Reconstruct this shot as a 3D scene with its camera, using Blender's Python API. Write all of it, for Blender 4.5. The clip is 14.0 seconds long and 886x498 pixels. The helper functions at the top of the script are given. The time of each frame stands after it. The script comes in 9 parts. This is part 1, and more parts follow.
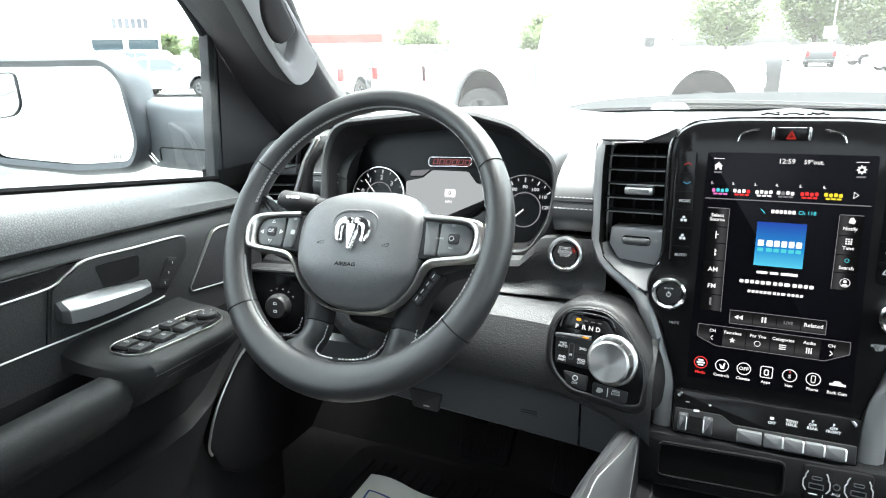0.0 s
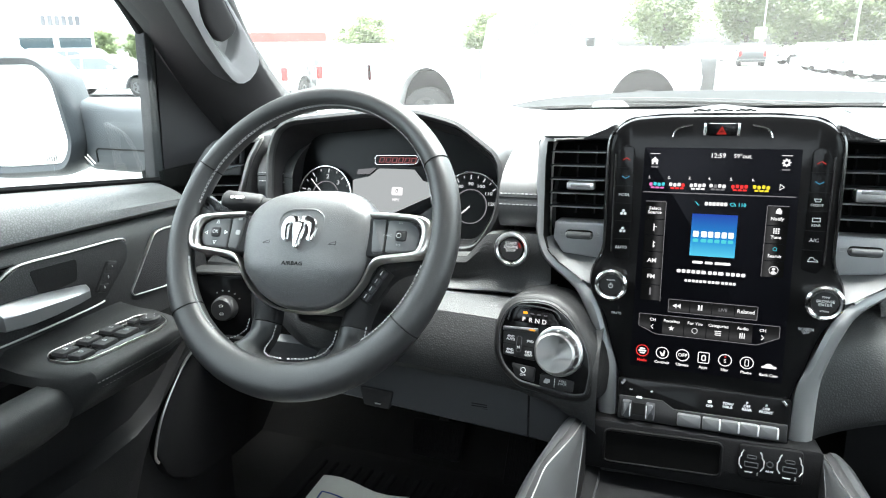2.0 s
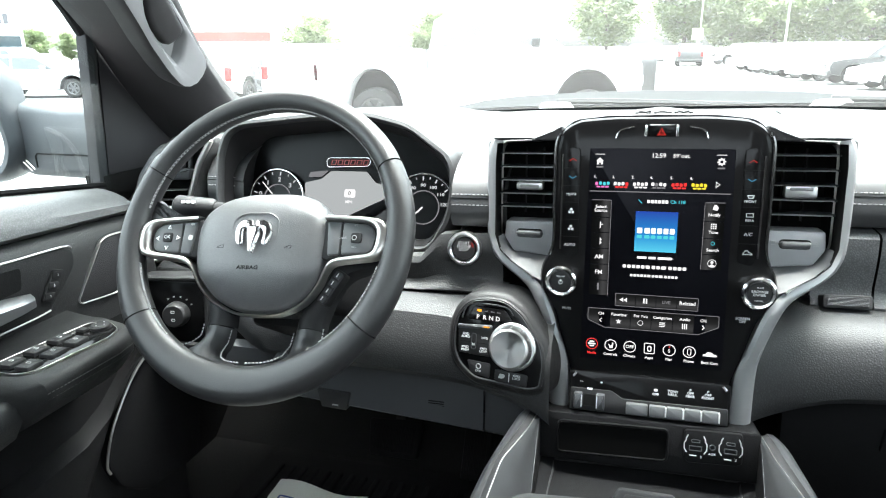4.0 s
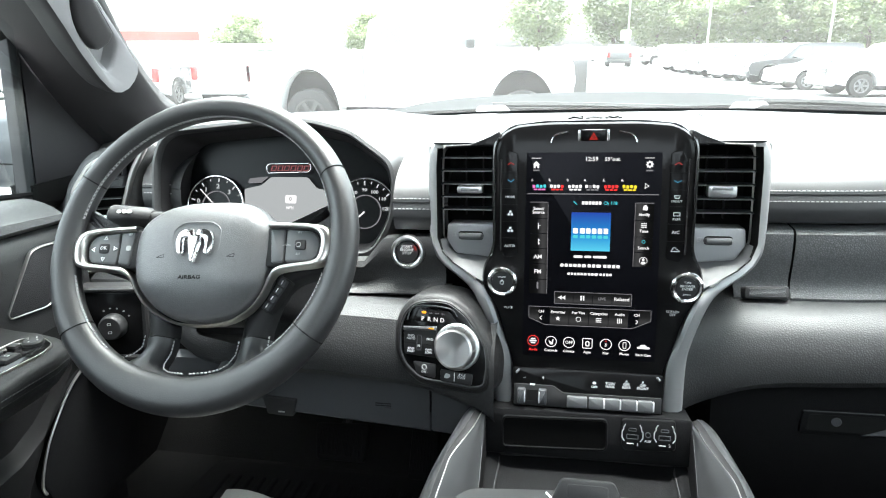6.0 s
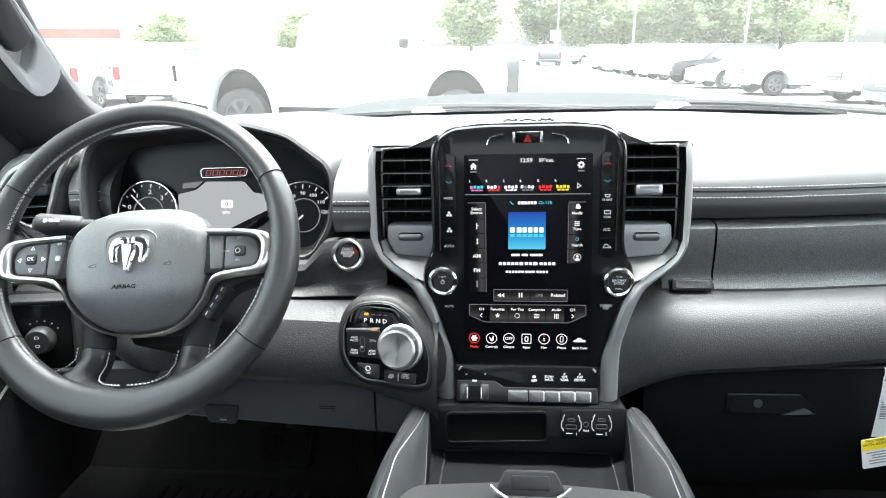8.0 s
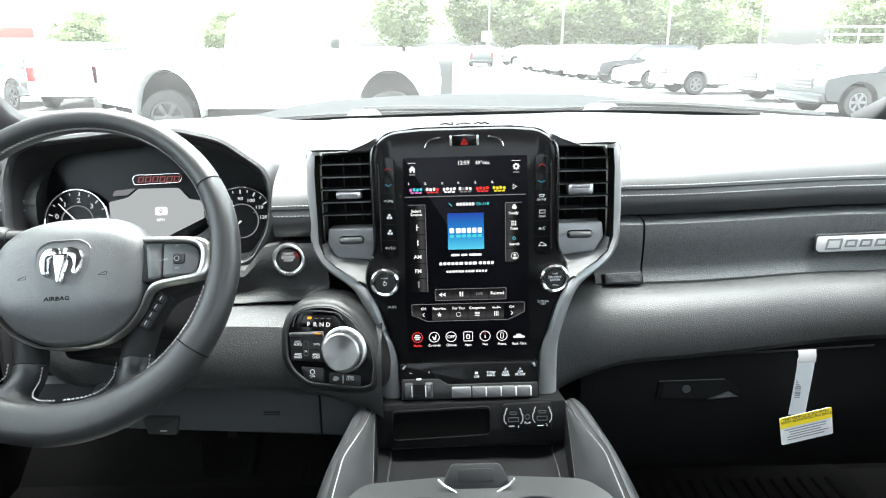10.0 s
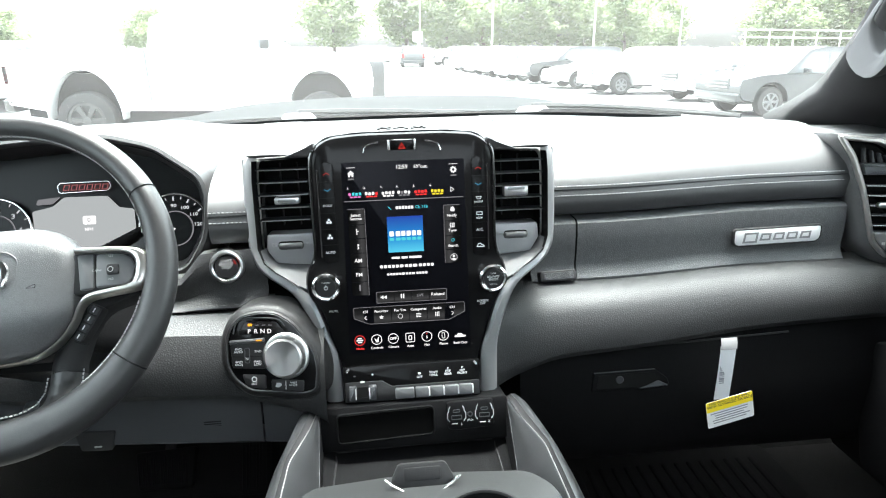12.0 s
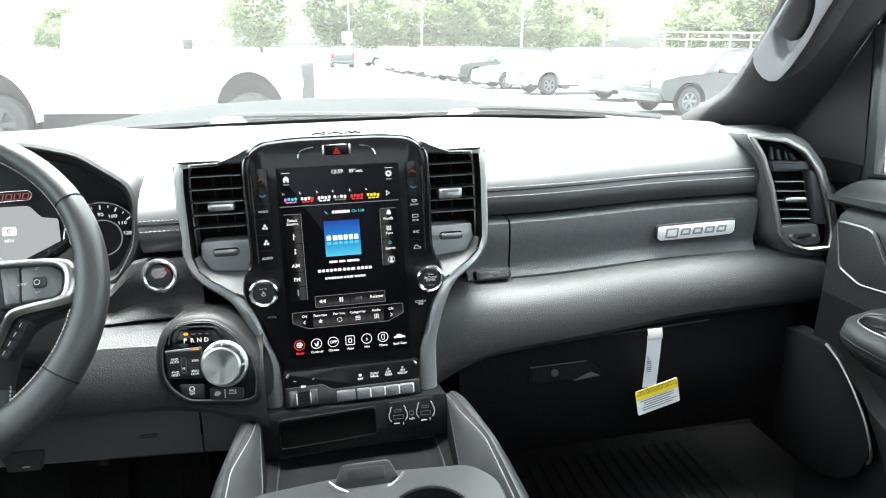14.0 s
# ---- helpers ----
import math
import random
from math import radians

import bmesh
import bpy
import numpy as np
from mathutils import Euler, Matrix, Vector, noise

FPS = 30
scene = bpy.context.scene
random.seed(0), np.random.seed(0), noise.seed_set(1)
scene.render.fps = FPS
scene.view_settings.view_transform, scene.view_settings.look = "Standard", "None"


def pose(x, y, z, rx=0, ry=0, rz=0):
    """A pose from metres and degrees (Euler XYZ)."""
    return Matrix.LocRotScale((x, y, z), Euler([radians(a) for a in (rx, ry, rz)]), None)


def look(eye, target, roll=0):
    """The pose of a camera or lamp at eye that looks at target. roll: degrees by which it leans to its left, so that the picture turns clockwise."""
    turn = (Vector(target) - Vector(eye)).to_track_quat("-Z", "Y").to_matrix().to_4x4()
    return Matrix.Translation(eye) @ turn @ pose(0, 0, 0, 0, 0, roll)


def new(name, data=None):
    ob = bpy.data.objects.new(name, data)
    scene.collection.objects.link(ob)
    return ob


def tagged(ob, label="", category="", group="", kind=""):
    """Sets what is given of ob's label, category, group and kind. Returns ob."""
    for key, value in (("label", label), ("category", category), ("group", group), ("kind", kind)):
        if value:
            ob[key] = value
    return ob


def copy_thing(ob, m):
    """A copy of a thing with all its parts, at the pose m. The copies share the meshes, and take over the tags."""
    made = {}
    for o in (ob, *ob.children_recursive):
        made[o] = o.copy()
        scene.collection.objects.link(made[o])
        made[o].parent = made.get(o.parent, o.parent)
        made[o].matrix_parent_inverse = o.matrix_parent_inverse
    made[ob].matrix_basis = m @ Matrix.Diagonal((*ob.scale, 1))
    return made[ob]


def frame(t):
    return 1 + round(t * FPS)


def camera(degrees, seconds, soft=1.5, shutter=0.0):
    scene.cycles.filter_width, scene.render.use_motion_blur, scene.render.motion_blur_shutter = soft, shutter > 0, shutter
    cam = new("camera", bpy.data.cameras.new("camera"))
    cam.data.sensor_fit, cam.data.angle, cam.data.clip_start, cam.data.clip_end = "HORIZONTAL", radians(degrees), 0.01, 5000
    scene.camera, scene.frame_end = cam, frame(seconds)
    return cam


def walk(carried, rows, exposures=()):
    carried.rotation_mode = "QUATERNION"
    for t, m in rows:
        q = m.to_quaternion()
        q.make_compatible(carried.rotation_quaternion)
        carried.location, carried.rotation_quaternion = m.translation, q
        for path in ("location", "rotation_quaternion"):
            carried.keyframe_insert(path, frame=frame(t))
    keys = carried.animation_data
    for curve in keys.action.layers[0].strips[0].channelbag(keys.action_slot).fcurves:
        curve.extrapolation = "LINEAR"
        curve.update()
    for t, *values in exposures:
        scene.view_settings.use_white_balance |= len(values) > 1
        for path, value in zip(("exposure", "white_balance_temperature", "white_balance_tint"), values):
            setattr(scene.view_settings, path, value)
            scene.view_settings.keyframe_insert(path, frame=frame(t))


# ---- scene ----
cam = camera(68.0, 14.0, soft=1.1)

PATH = [
    (0, (-0.024, 0.066, 1.618), (-0.878, 1.786, 1.059), -2.3),
    (0.5, (-0.022, 0.064, 1.617), (-0.841, 1.8, 1.055), -2.3),
    (1, (-0.021, 0.061, 1.618), (-0.803, 1.814, 1.055), -2.2),
    (1.5, (-0.02, 0.06, 1.618), (-0.765, 1.827, 1.052), -2.2),
    (2, (-0.019, 0.06, 1.617), (-0.732, 1.841, 1.05), -2.2),
    (2.5, (-0.019, 0.059, 1.616), (-0.7, 1.852, 1.047), -2.2),
    (3, (-0.018, 0.054, 1.618), (-0.666, 1.858, 1.048), -2.2),
    (5.5, (-0.018, 0.034, 1.628), (-0.458, 1.898, 1.051), -2.0),
    (6, (-0.018, 0.03, 1.631), (-0.413, 1.903, 1.053), -2.0),
    (6.5, (-0.018, 0.026, 1.634), (-0.366, 1.908, 1.054), -2.0),
    (7, (-0.017, 0.024, 1.634), (-0.319, 1.913, 1.053), -2.0),
    (7.5, (-0.017, 0.022, 1.636), (-0.273, 1.917, 1.051), -1.9),
    (8, (-0.019, 0.018, 1.637), (-0.228, 1.919, 1.051), -1.8),
    (10.5, (-0.023, -0.002, 1.647), (0.005, 1.908, 1.056), -1.6),
    (11, (-0.025, -0.006, 1.65), (0.052, 1.903, 1.058), -1.5),
    (11.5, (-0.026, -0.008, 1.649), (0.099, 1.898, 1.056), -1.5),
    (12, (-0.027, -0.01, 1.65), (0.146, 1.892, 1.056), -1.4),
    (12.5, (-0.029, -0.014, 1.653), (0.191, 1.882, 1.058), -1.3),
    (13, (-0.03, -0.019, 1.654), (0.241, 1.871, 1.058), -1.3),
    (13.5, (-0.03, -0.023, 1.655), (0.291, 1.859, 1.059), -1.2),
    (14, (-0.031, -0.025, 1.657), (0.336, 1.848, 1.06), -1.2),
]
walk(cam, [(t, look(eye, target, roll)) for t, eye, target, roll in PATH], [(0, 4.2), (14, 4.2)])

# ---- world, sun, exposure ----
world = bpy.data.worlds.new("world")
scene.world = world
world.use_nodes = True
sky = world.node_tree.nodes.new("ShaderNodeTexSky")
sky.sky_type = "NISHITA"
sky.sun_disc = False
sky.sun_elevation = radians(80)
sky.sun_rotation = radians(20)
sky.air_density, sky.dust_density, sky.ozone_density = 0.6, 6.0, 0.3
back = world.node_tree.nodes["Background"]
back.inputs["Strength"].default_value = 0.15
cloud = world.node_tree.nodes.new("ShaderNodeHueSaturation")  # a thin even cloud cover takes the blue out of the sky
cloud.inputs["Saturation"].default_value = 0.22
world.node_tree.links.new(sky.outputs["Color"], cloud.inputs["Color"])
cool = world.node_tree.nodes.new("ShaderNodeMix")  # a slightly cool overcast
cool.data_type, cool.blend_type = "RGBA", "MULTIPLY"
cool.inputs[0].default_value = 1.0
cool.inputs[7].default_value = (0.95, 1.0, 1.0, 1)
world.node_tree.links.new(cloud.outputs["Color"], cool.inputs[6])
world.node_tree.links.new(cool.outputs[2], back.inputs["Color"])
sun = new("sun", bpy.data.lights.new("sun", "SUN"))
sun.data.energy, sun.data.angle, sun.data.color = 1.2, radians(30), (0.965, 0.985, 0.965)
sun.matrix_world = look((0, 0, 30), (-30 / math.tan(radians(80)) * math.sin(radians(20)), -30 / math.tan(radians(80)) * math.cos(radians(20)), 0))


# ---- materials ----
def material(name, color, rough=0.5, metal=0.0, bump=0.0, scale=400.0, vary=0.12, kind="noise", coat=0.0, spec=0.5, mottling=6.0, grain=0.001):
    """A surface with fine relief of the given scale and mottling at two sizes."""
    m = bpy.data.materials.new(name)
    m.use_nodes = True
    nt = m.node_tree
    p = nt.nodes["Principled BSDF"]
    p.inputs["Metallic"].default_value = metal
    p.inputs["Specular IOR Level"].default_value = spec
    p.inputs["Coat Weight"].default_value = coat
    tc = nt.nodes.new("ShaderNodeTexCoord")
    big = nt.nodes.new("ShaderNodeTexNoise")
    big.inputs["Scale"].default_value = mottling
    big.inputs["Detail"].default_value = 5
    nt.links.new(tc.outputs["Object"], big.inputs["Vector"])
    mix = nt.nodes.new("ShaderNodeMix")
    mix.data_type = "RGBA"
    mix.inputs[6].default_value = (*[c * (1 - vary) for c in color], 1)
    mix.inputs[7].default_value = (*[min(1, c * (1 + vary)) for c in color], 1)
    nt.links.new(big.outputs["Fac"], mix.inputs[0])
    nt.links.new(mix.outputs[2], p.inputs["Base Color"])
    rr = nt.nodes.new("ShaderNodeMapRange")
    rr.inputs["To Min"].default_value = max(0.02, rough * 0.85)
    rr.inputs["To Max"].default_value = min(1, rough * 1.15)
    nt.links.new(big.outputs["Fac"], rr.inputs["Value"])
    nt.links.new(rr.outputs["Result"], p.inputs["Roughness"])
    if bump:
        if kind == "voronoi":
            fine = nt.nodes.new("ShaderNodeTexVoronoi")
            fine.feature = "DISTANCE_TO_EDGE"
            out = fine.outputs["Distance"]
        else:
            fine = nt.nodes.new("ShaderNodeTexNoise")
            fine.inputs["Detail"].default_value = 3
            out = fine.outputs["Fac"]
        fine.inputs["Scale"].default_value = scale
        nt.links.new(tc.outputs["Object"], fine.inputs["Vector"])
        if kind == "voronoi":  # the creases between the pebbles of the grain are a little darker
            crease = nt.nodes.new("ShaderNodeMapRange")
            crease.inputs["From Max"].default_value = 0.22
            crease.inputs["To Min"].default_value, crease.inputs["To Max"].default_value = 0.62, 1.12
            nt.links.new(out, crease.inputs["Value"])
            dim = nt.nodes.new("ShaderNodeMix")
            dim.data_type, dim.blend_type = "RGBA", "MULTIPLY"
            dim.inputs[0].default_value = 1.0
            nt.links.new(mix.outputs[2], dim.inputs[6])
            nt.links.new(crease.outputs["Result"], dim.inputs[7])
            nt.links.new(dim.outputs[2], p.inputs["Base Color"])
        b = nt.nodes.new("ShaderNodeBump")
        b.inputs["Strength"].default_value = bump
        b.inputs["Distance"].default_value = grain
        nt.links.new(out, b.inputs["Height"])
        nt.links.new(b.outputs["Normal"], p.inputs["Normal"])
    return m


def glowing(name, color, strength):
    m = bpy.data.materials.new(name)
    m.use_nodes = True
    p = m.node_tree.nodes["Principled BSDF"]
    p.inputs["Base Color"].default_value = (0.002, 0.002, 0.002, 1)
    p.inputs["Specular IOR Level"].default_value = 0.05
    p.inputs["Emission Color"].default_value = (*color, 1)
    p.inputs["Emission Strength"].default_value = strength * GLOW
    return m


GLOW = 0.064
# Dash vinyl in a lighter copy, where the passenger fascia catches more light.
FASCIALIT = material("dash_vinyl_lit", (0.08463, 0.08736, 0.09009), 0.52, spec=0.28, bump=0.8, scale=320, kind="voronoi", grain=0.0007)
AIRBAGSKIN = material("airbag_skin", (0.09891, 0.1005, 0.1022), 0.40, spec=0.8, bump=0.6, scale=620, kind="voronoi", grain=0.0006)
# The same dash vinyl darkened; the driver side's shade is put into colour.
FASCIASHADED = material("dash_vinyl_shaded", (0.03143, 0.03171, 0.032), 0.46, bump=0.7, scale=320, kind="voronoi", grain=0.0007)
# Door vinyl in a lit copy for the driver's belt, which catches window light.
BELTLIT = material("door_vinyl_lit", (0.1214, 0.1224, 0.1234), 0.46, bump=0.8, scale=300, kind="voronoi", grain=0.0008)
SHROUDGREY = material("cluster_shroud_plastic", (0.0208, 0.01976, 0.0208), 0.6, bump=0.2, scale=700, spec=0.2)
GAUGEFACE = material("gauge_face", (0.009, 0.0095, 0.010), 0.25, spec=0.12)
PODSKIN = material("vent_pod_skin", (0.06314, 0.06424, 0.06534), 0.45, bump=0.25, scale=600, kind="voronoi")
# Same vinyl as the fascias, here with the bolsters' darker shade in it.
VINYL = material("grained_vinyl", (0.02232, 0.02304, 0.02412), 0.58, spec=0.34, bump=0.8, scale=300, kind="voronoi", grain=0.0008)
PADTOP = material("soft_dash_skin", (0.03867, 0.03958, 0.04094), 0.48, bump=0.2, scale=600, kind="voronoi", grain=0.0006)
LEATHER = material("smooth_leather", (0.02411, 0.02447, 0.02521), 0.43, spec=0.65, bump=0.3, scale=620, kind="voronoi", grain=0.0005)
PLASTIC = material("matte_black_plastic", (0.02132, 0.02132, 0.02229), 0.55, bump=0.2, scale=700, spec=0.22)
GREYPLASTIC = material("charcoal_plastic", (0.04066, 0.04301, 0.04692), 0.55, bump=0.25, scale=700)
HARDBLACK = material("hard_black_plastic", (0.009924, 0.009924, 0.01037), 0.6, bump=0.4, scale=500, spec=0.12)
CAVITY = material("black_cavity", (0.0104, 0.0104, 0.0104), 0.7, spec=0.08)
PIANO = material("gloss_black", (0.0062, 0.0062, 0.0065), 0.10, spec=0.14, vary=0.3)
SIDEGREY = material("satin_grey_frame_paint", (0.235, 0.238, 0.242), 0.36, metal=0.25, bump=0.06, scale=900)
# Darker copy of the vent panel paint; shade is put into the colour.
VENTSHADED = material("vent_paint_shaded", (0.11, 0.112, 0.115), 0.45, bump=0.1, scale=900)
CORNERGREY = material("window_corner_plastic", (0.0304, 0.0296, 0.032), 0.6, bump=0.2, scale=700, spec=0.3)
CUPBLACK = material("cup_panel_plastic", (0.016, 0.0168, 0.0175), 0.34, bump=0.1, scale=700, spec=0.38)
BADGEGREY = material("grey_badge_plastic", (0.022, 0.022, 0.022), 0.5, spec=0.1)
SATIN = material("satin_grey_paint", (0.27, 0.272, 0.275), 0.38, metal=0.4, bump=0.05, scale=900)
TRIM = material("satin_dark_chrome", (0.60, 0.585, 0.56), 0.30, metal=1.0, vary=0.05)
CHROME = material("bright_chrome", (0.88, 0.88, 0.88), 0.16, metal=1.0, vary=0.03)
SWITCHBLACK = material("switch_black_plastic", (0.0985, 0.1012, 0.104), 0.38, spec=0.35)
BRUSHED = material("brushed_aluminium", (0.80, 0.80, 0.80), 0.28, metal=1.0, vary=0.05)
THREAD = material("grey_thread", (0.32, 0.32, 0.32), 0.7)
WHEELTHREAD = material("grey_wheel_thread", (0.437, 0.437, 0.437), 0.7)
DOORTHREAD = material("dull_grey_thread", (0.12, 0.12, 0.12), 0.7)
SILVERPRINT = material("silver_paint_plate", (0.80, 0.80, 0.80), 0.36, metal=0.25, vary=0.06)
DIALMETAL = material("turned_metal", (0.54, 0.54, 0.54), 0.30, metal=1.0, vary=0.06)
nt = DIALMETAL.node_tree
spun = nt.nodes.new("ShaderNodeTangent")
spun.direction_type, spun.axis = "RADIAL", "Y"
nt.nodes["Principled BSDF"].inputs["Anisotropic"].default_value = 0.85
nt.links.new(spun.outputs["Tangent"], nt.nodes["Principled BSDF"].inputs["Tangent"])
CONSOLEGREY = material("console_satin_paint", (0.040, 0.042, 0.044), 0.30, metal=0.35, bump=0.05, scale=900, spec=0.4)
CONSOLEBLACK = material("console_black_plastic", (0.0085, 0.0085, 0.009), 0.6, bump=0.3, scale=600, spec=0.04)
SCREENGLASS = material("screen_glass", (0.0054, 0.0054, 0.0072), 0.25, spec=0.05)
CARPET = material("black_carpet", (0.009918, 0.009918, 0.009918), 0.95, bump=1.0, scale=500, spec=0.1)
RUBBER = material("black_rubber", (0.008652, 0.008652, 0.009009), 0.8, bump=0.3, scale=300, spec=0.06)
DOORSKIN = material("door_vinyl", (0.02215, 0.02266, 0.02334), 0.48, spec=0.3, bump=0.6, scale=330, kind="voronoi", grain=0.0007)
DOORTRIM = material("dull_satin_chrome", (0.4, 0.3888, 0.3728), 0.34, metal=1.0, vary=0.05)
PULLMETAL = material("satin_handle_metal", (0.2856, 0.2938, 0.3019), 0.36, metal=0.85, vary=0.05)
CLOTHGREY = material("black_headliner_cloth", (0.039, 0.039, 0.039), 0.9, bump=0.5, scale=600)
PILLAR = material("dark_pillar_trim", (0.02172, 0.02063, 0.02217), 0.65, bump=0.3, scale=700, spec=0.3)
GRIPGREY = material("light_grey_grip", (0.33, 0.33, 0.33), 0.45, bump=0.15, scale=700)
PAPER = material("white_paper", (0.62, 0.63, 0.58), 0.8, bump=0.2, scale=80, vary=0.12, mottling=12)
BLUEINK = material("blue_ink", (0.03, 0.06, 0.25), 0.7)
YELLOW = material("yellow_label", (0.85, 0.66, 0.02), 0.6)
WHITELABEL = material("white_label", (0.75, 0.76, 0.78), 0.6)
INK = material("dark_ink", (0.03, 0.03, 0.03), 0.7)
GREYINK = material("grey_ink", (0.25, 0.25, 0.28), 0.7)
PRINT = material("white_print", (0.8125, 0.8125, 0.8125), 0.6)
PRINTDIM = material("grey_print", (0.375, 0.375, 0.375), 0.6)
CARBON = material("carbon_look_film", (0.010, 0.010, 0.0105), 0.22, spec=0.4, bump=0.7, scale=420, kind="voronoi", grain=0.0006)
MESHCLOTH = material("speaker_mesh", (0.0304, 0.0304, 0.0323), 0.5, spec=0.25, bump=1.0, scale=330, kind="voronoi")
WHITE = glowing("screen_white", (1, 1, 1), 1.0)
DIM = glowing("screen_grey", (0.35, 0.35, 0.37), 0.6)
RED = glowing("screen_red", (1.0, 0.05, 0.05), 0.9)
CYAN = glowing("screen_cyan", (0.1, 0.75, 0.85), 0.8)
PINK = glowing("screen_pink", (0.95, 0.25, 0.65), 0.8)
YELLOWGLOW = glowing("screen_yellow", (1.0, 0.8, 0.05), 0.9)
AMBER = glowing("amber_lamp", (1.0, 0.35, 0.02), 1.6)
REDGLOW = glowing("red_legend", (0.8, 0.05, 0.04), 0.5)
BLUEGLOW = glowing("blue_legend", (0.1, 0.45, 0.7), 0.5)
DISPLAY = glowing("grey_display", (0.5136, 0.5406, 0.5474), 0.78)
BADGEGLOW = glowing("pale_red_legend", (0.75, 0.22, 0.22), 0.5)
DIALPRINT = glowing("gauge_print", (0.8, 0.84, 0.86), 0.75)


def gradient_glow(name, axis, stops):
    """A lit soft key that fades along one axis of its own box."""
    m = glowing(name, (1, 1, 1), 1.0)
    nt = m.node_tree
    tc = nt.nodes.new("ShaderNodeTexCoord")
    sep = nt.nodes.new("ShaderNodeSeparateXYZ")
    nt.links.new(tc.outputs["Generated"], sep.inputs["Vector"])
    ramp = nt.nodes.new("ShaderNodeValToRGB")
    while len(ramp.color_ramp.elements) < len(stops):
        ramp.color_ramp.elements.new(0.5)
    for e, (at, v) in zip(ramp.color_ramp.elements, stops):
        e.position, e.color = at, (v, v, v * 1.03, 1)
    nt.links.new(sep.outputs[axis], ramp.inputs["Fac"])
    nt.links.new(ramp.outputs["Color"], nt.nodes["Principled BSDF"].inputs["Emission Color"])
    return m


KEYLEFT = gradient_glow("soft_key_left", "X", ((0.0, 0.0), (0.45, 0.004), (0.72, 0.05), (0.9, 0.035), (1.0, 0.012)))
KEYRIGHT = gradient_glow("soft_key_right", "X", ((0.0, 0.012), (0.1, 0.035), (0.28, 0.05), (0.6, 0.004), (1.0, 0.0)))
KEYBAR = gradient_glow("soft_key_bar", "Z", ((0.0, 0.02), (0.25, 0.045), (0.55, 0.015), (1.0, 0.004)))
EDGEGLOSS = material("gloss_black_edge", (0.01, 0.01, 0.01), 0.16, spec=1.0, coat=1.0)
SATINDARK = material("satin_dark_grey_paint", (0.3496, 0.357, 0.3643), 0.42, metal=0.2, bump=0.05, scale=900)


def picture_material():
    """The blue album picture: dark blue above, light cyan below."""
    m = glowing("album_picture", (0.05, 0.3, 0.9), 0.9)
    nt = m.node_tree
    tc = nt.nodes.new("ShaderNodeTexCoord")
    sep = nt.nodes.new("ShaderNodeSeparateXYZ")
    nt.links.new(tc.outputs["Generated"], sep.inputs["Vector"])
    ramp = nt.nodes.new("ShaderNodeValToRGB")
    ramp.color_ramp.elements[0].color = (0.10, 0.62, 0.85, 1)
    ramp.color_ramp.elements[1].color = (0.02, 0.07, 0.42, 1)
    mid = ramp.color_ramp.elements.new(0.4)
    mid.color = (0.02, 0.27, 0.66, 1)
    nt.links.new(sep.outputs["Z"], ramp.inputs["Fac"])
    nt.links.new(ramp.outputs["Color"], nt.nodes["Principled BSDF"].inputs["Emission Color"])
    return m


ALBUM = picture_material()


def glass(name, tint, gloss, veil=0.0):
    m = bpy.data.materials.new(name)
    m.use_nodes = True
    nt = m.node_tree
    nt.nodes.remove(nt.nodes["Principled BSDF"])
    clear = nt.nodes.new("ShaderNodeBsdfTransparent")
    clear.inputs["Color"].default_value = (*tint, 1)
    shine = nt.nodes.new("ShaderNodeBsdfGlossy")
    shine.inputs["Roughness"].default_value = 0.02
    facing = nt.nodes.new("ShaderNodeLayerWeight")
    facing.inputs["Blend"].default_value = 0.5
    power = nt.nodes.new("ShaderNodeMath")
    power.operation = "POWER"
    power.inputs[1].default_value = 5.0
    nt.links.new(facing.outputs["Facing"], power.inputs[0])
    fres = nt.nodes.new("ShaderNodeMapRange")
    fres.inputs["To Min"].default_value = gloss
    fres.inputs["To Max"].default_value = 1.0
    nt.links.new(power.outputs["Value"], fres.inputs["Value"])
    mix = nt.nodes.new("ShaderNodeMixShader")
    nt.links.new(fres.outputs["Result"], mix.inputs["Fac"])
    nt.links.new(clear.outputs["BSDF"], mix.inputs[1])
    nt.links.new(shine.outputs["BSDF"], mix.inputs[2])
    last = mix
    if veil:
        # a thin dusty film that scatters daylight and stands in for the glare veil
        film = nt.nodes.new("ShaderNodeBsdfTranslucent")
        film.inputs["Color"].default_value = (0.8, 0.8, 0.78, 1)
        tc = nt.nodes.new("ShaderNodeTexCoord")
        spots = nt.nodes.new("ShaderNodeTexNoise")
        spots.inputs["Scale"].default_value = 5.0
        spots.inputs["Detail"].default_value = 6
        nt.links.new(tc.outputs["Object"], spots.inputs["Vector"])
        amount = nt.nodes.new("ShaderNodeMapRange")
        amount.inputs["From Min"].default_value, amount.inputs["From Max"].default_value = 0.3, 0.7
        amount.inputs["To Min"].default_value, amount.inputs["To Max"].default_value = veil * 0.75, veil * 1.25
        nt.links.new(spots.outputs["Fac"], amount.inputs["Value"])
        last = nt.nodes.new("ShaderNodeMixShader")
        nt.links.new(amount.outputs["Result"], last.inputs["Fac"])
        nt.links.new(mix.outputs["Shader"], last.inputs[1])
        nt.links.new(film.outputs["BSDF"], last.inputs[2])
    nt.links.new(last.outputs["Shader"], nt.nodes["Material Output"].inputs["Surface"])
    return m


WINDGLASS = glass("veiled_windshield_glass", (0.85, 0.92, 0.90), 0.08, 0.013)
GLASS = glass("window_glass", (0.84, 0.92, 0.91), 0.07)
TINTED = glass("privacy_glass", (0.52, 0.55, 0.55), 0.06)
ROOFGLASS = glass("tinted_roof_glass", (0.82, 0.86, 0.86), 0.06)
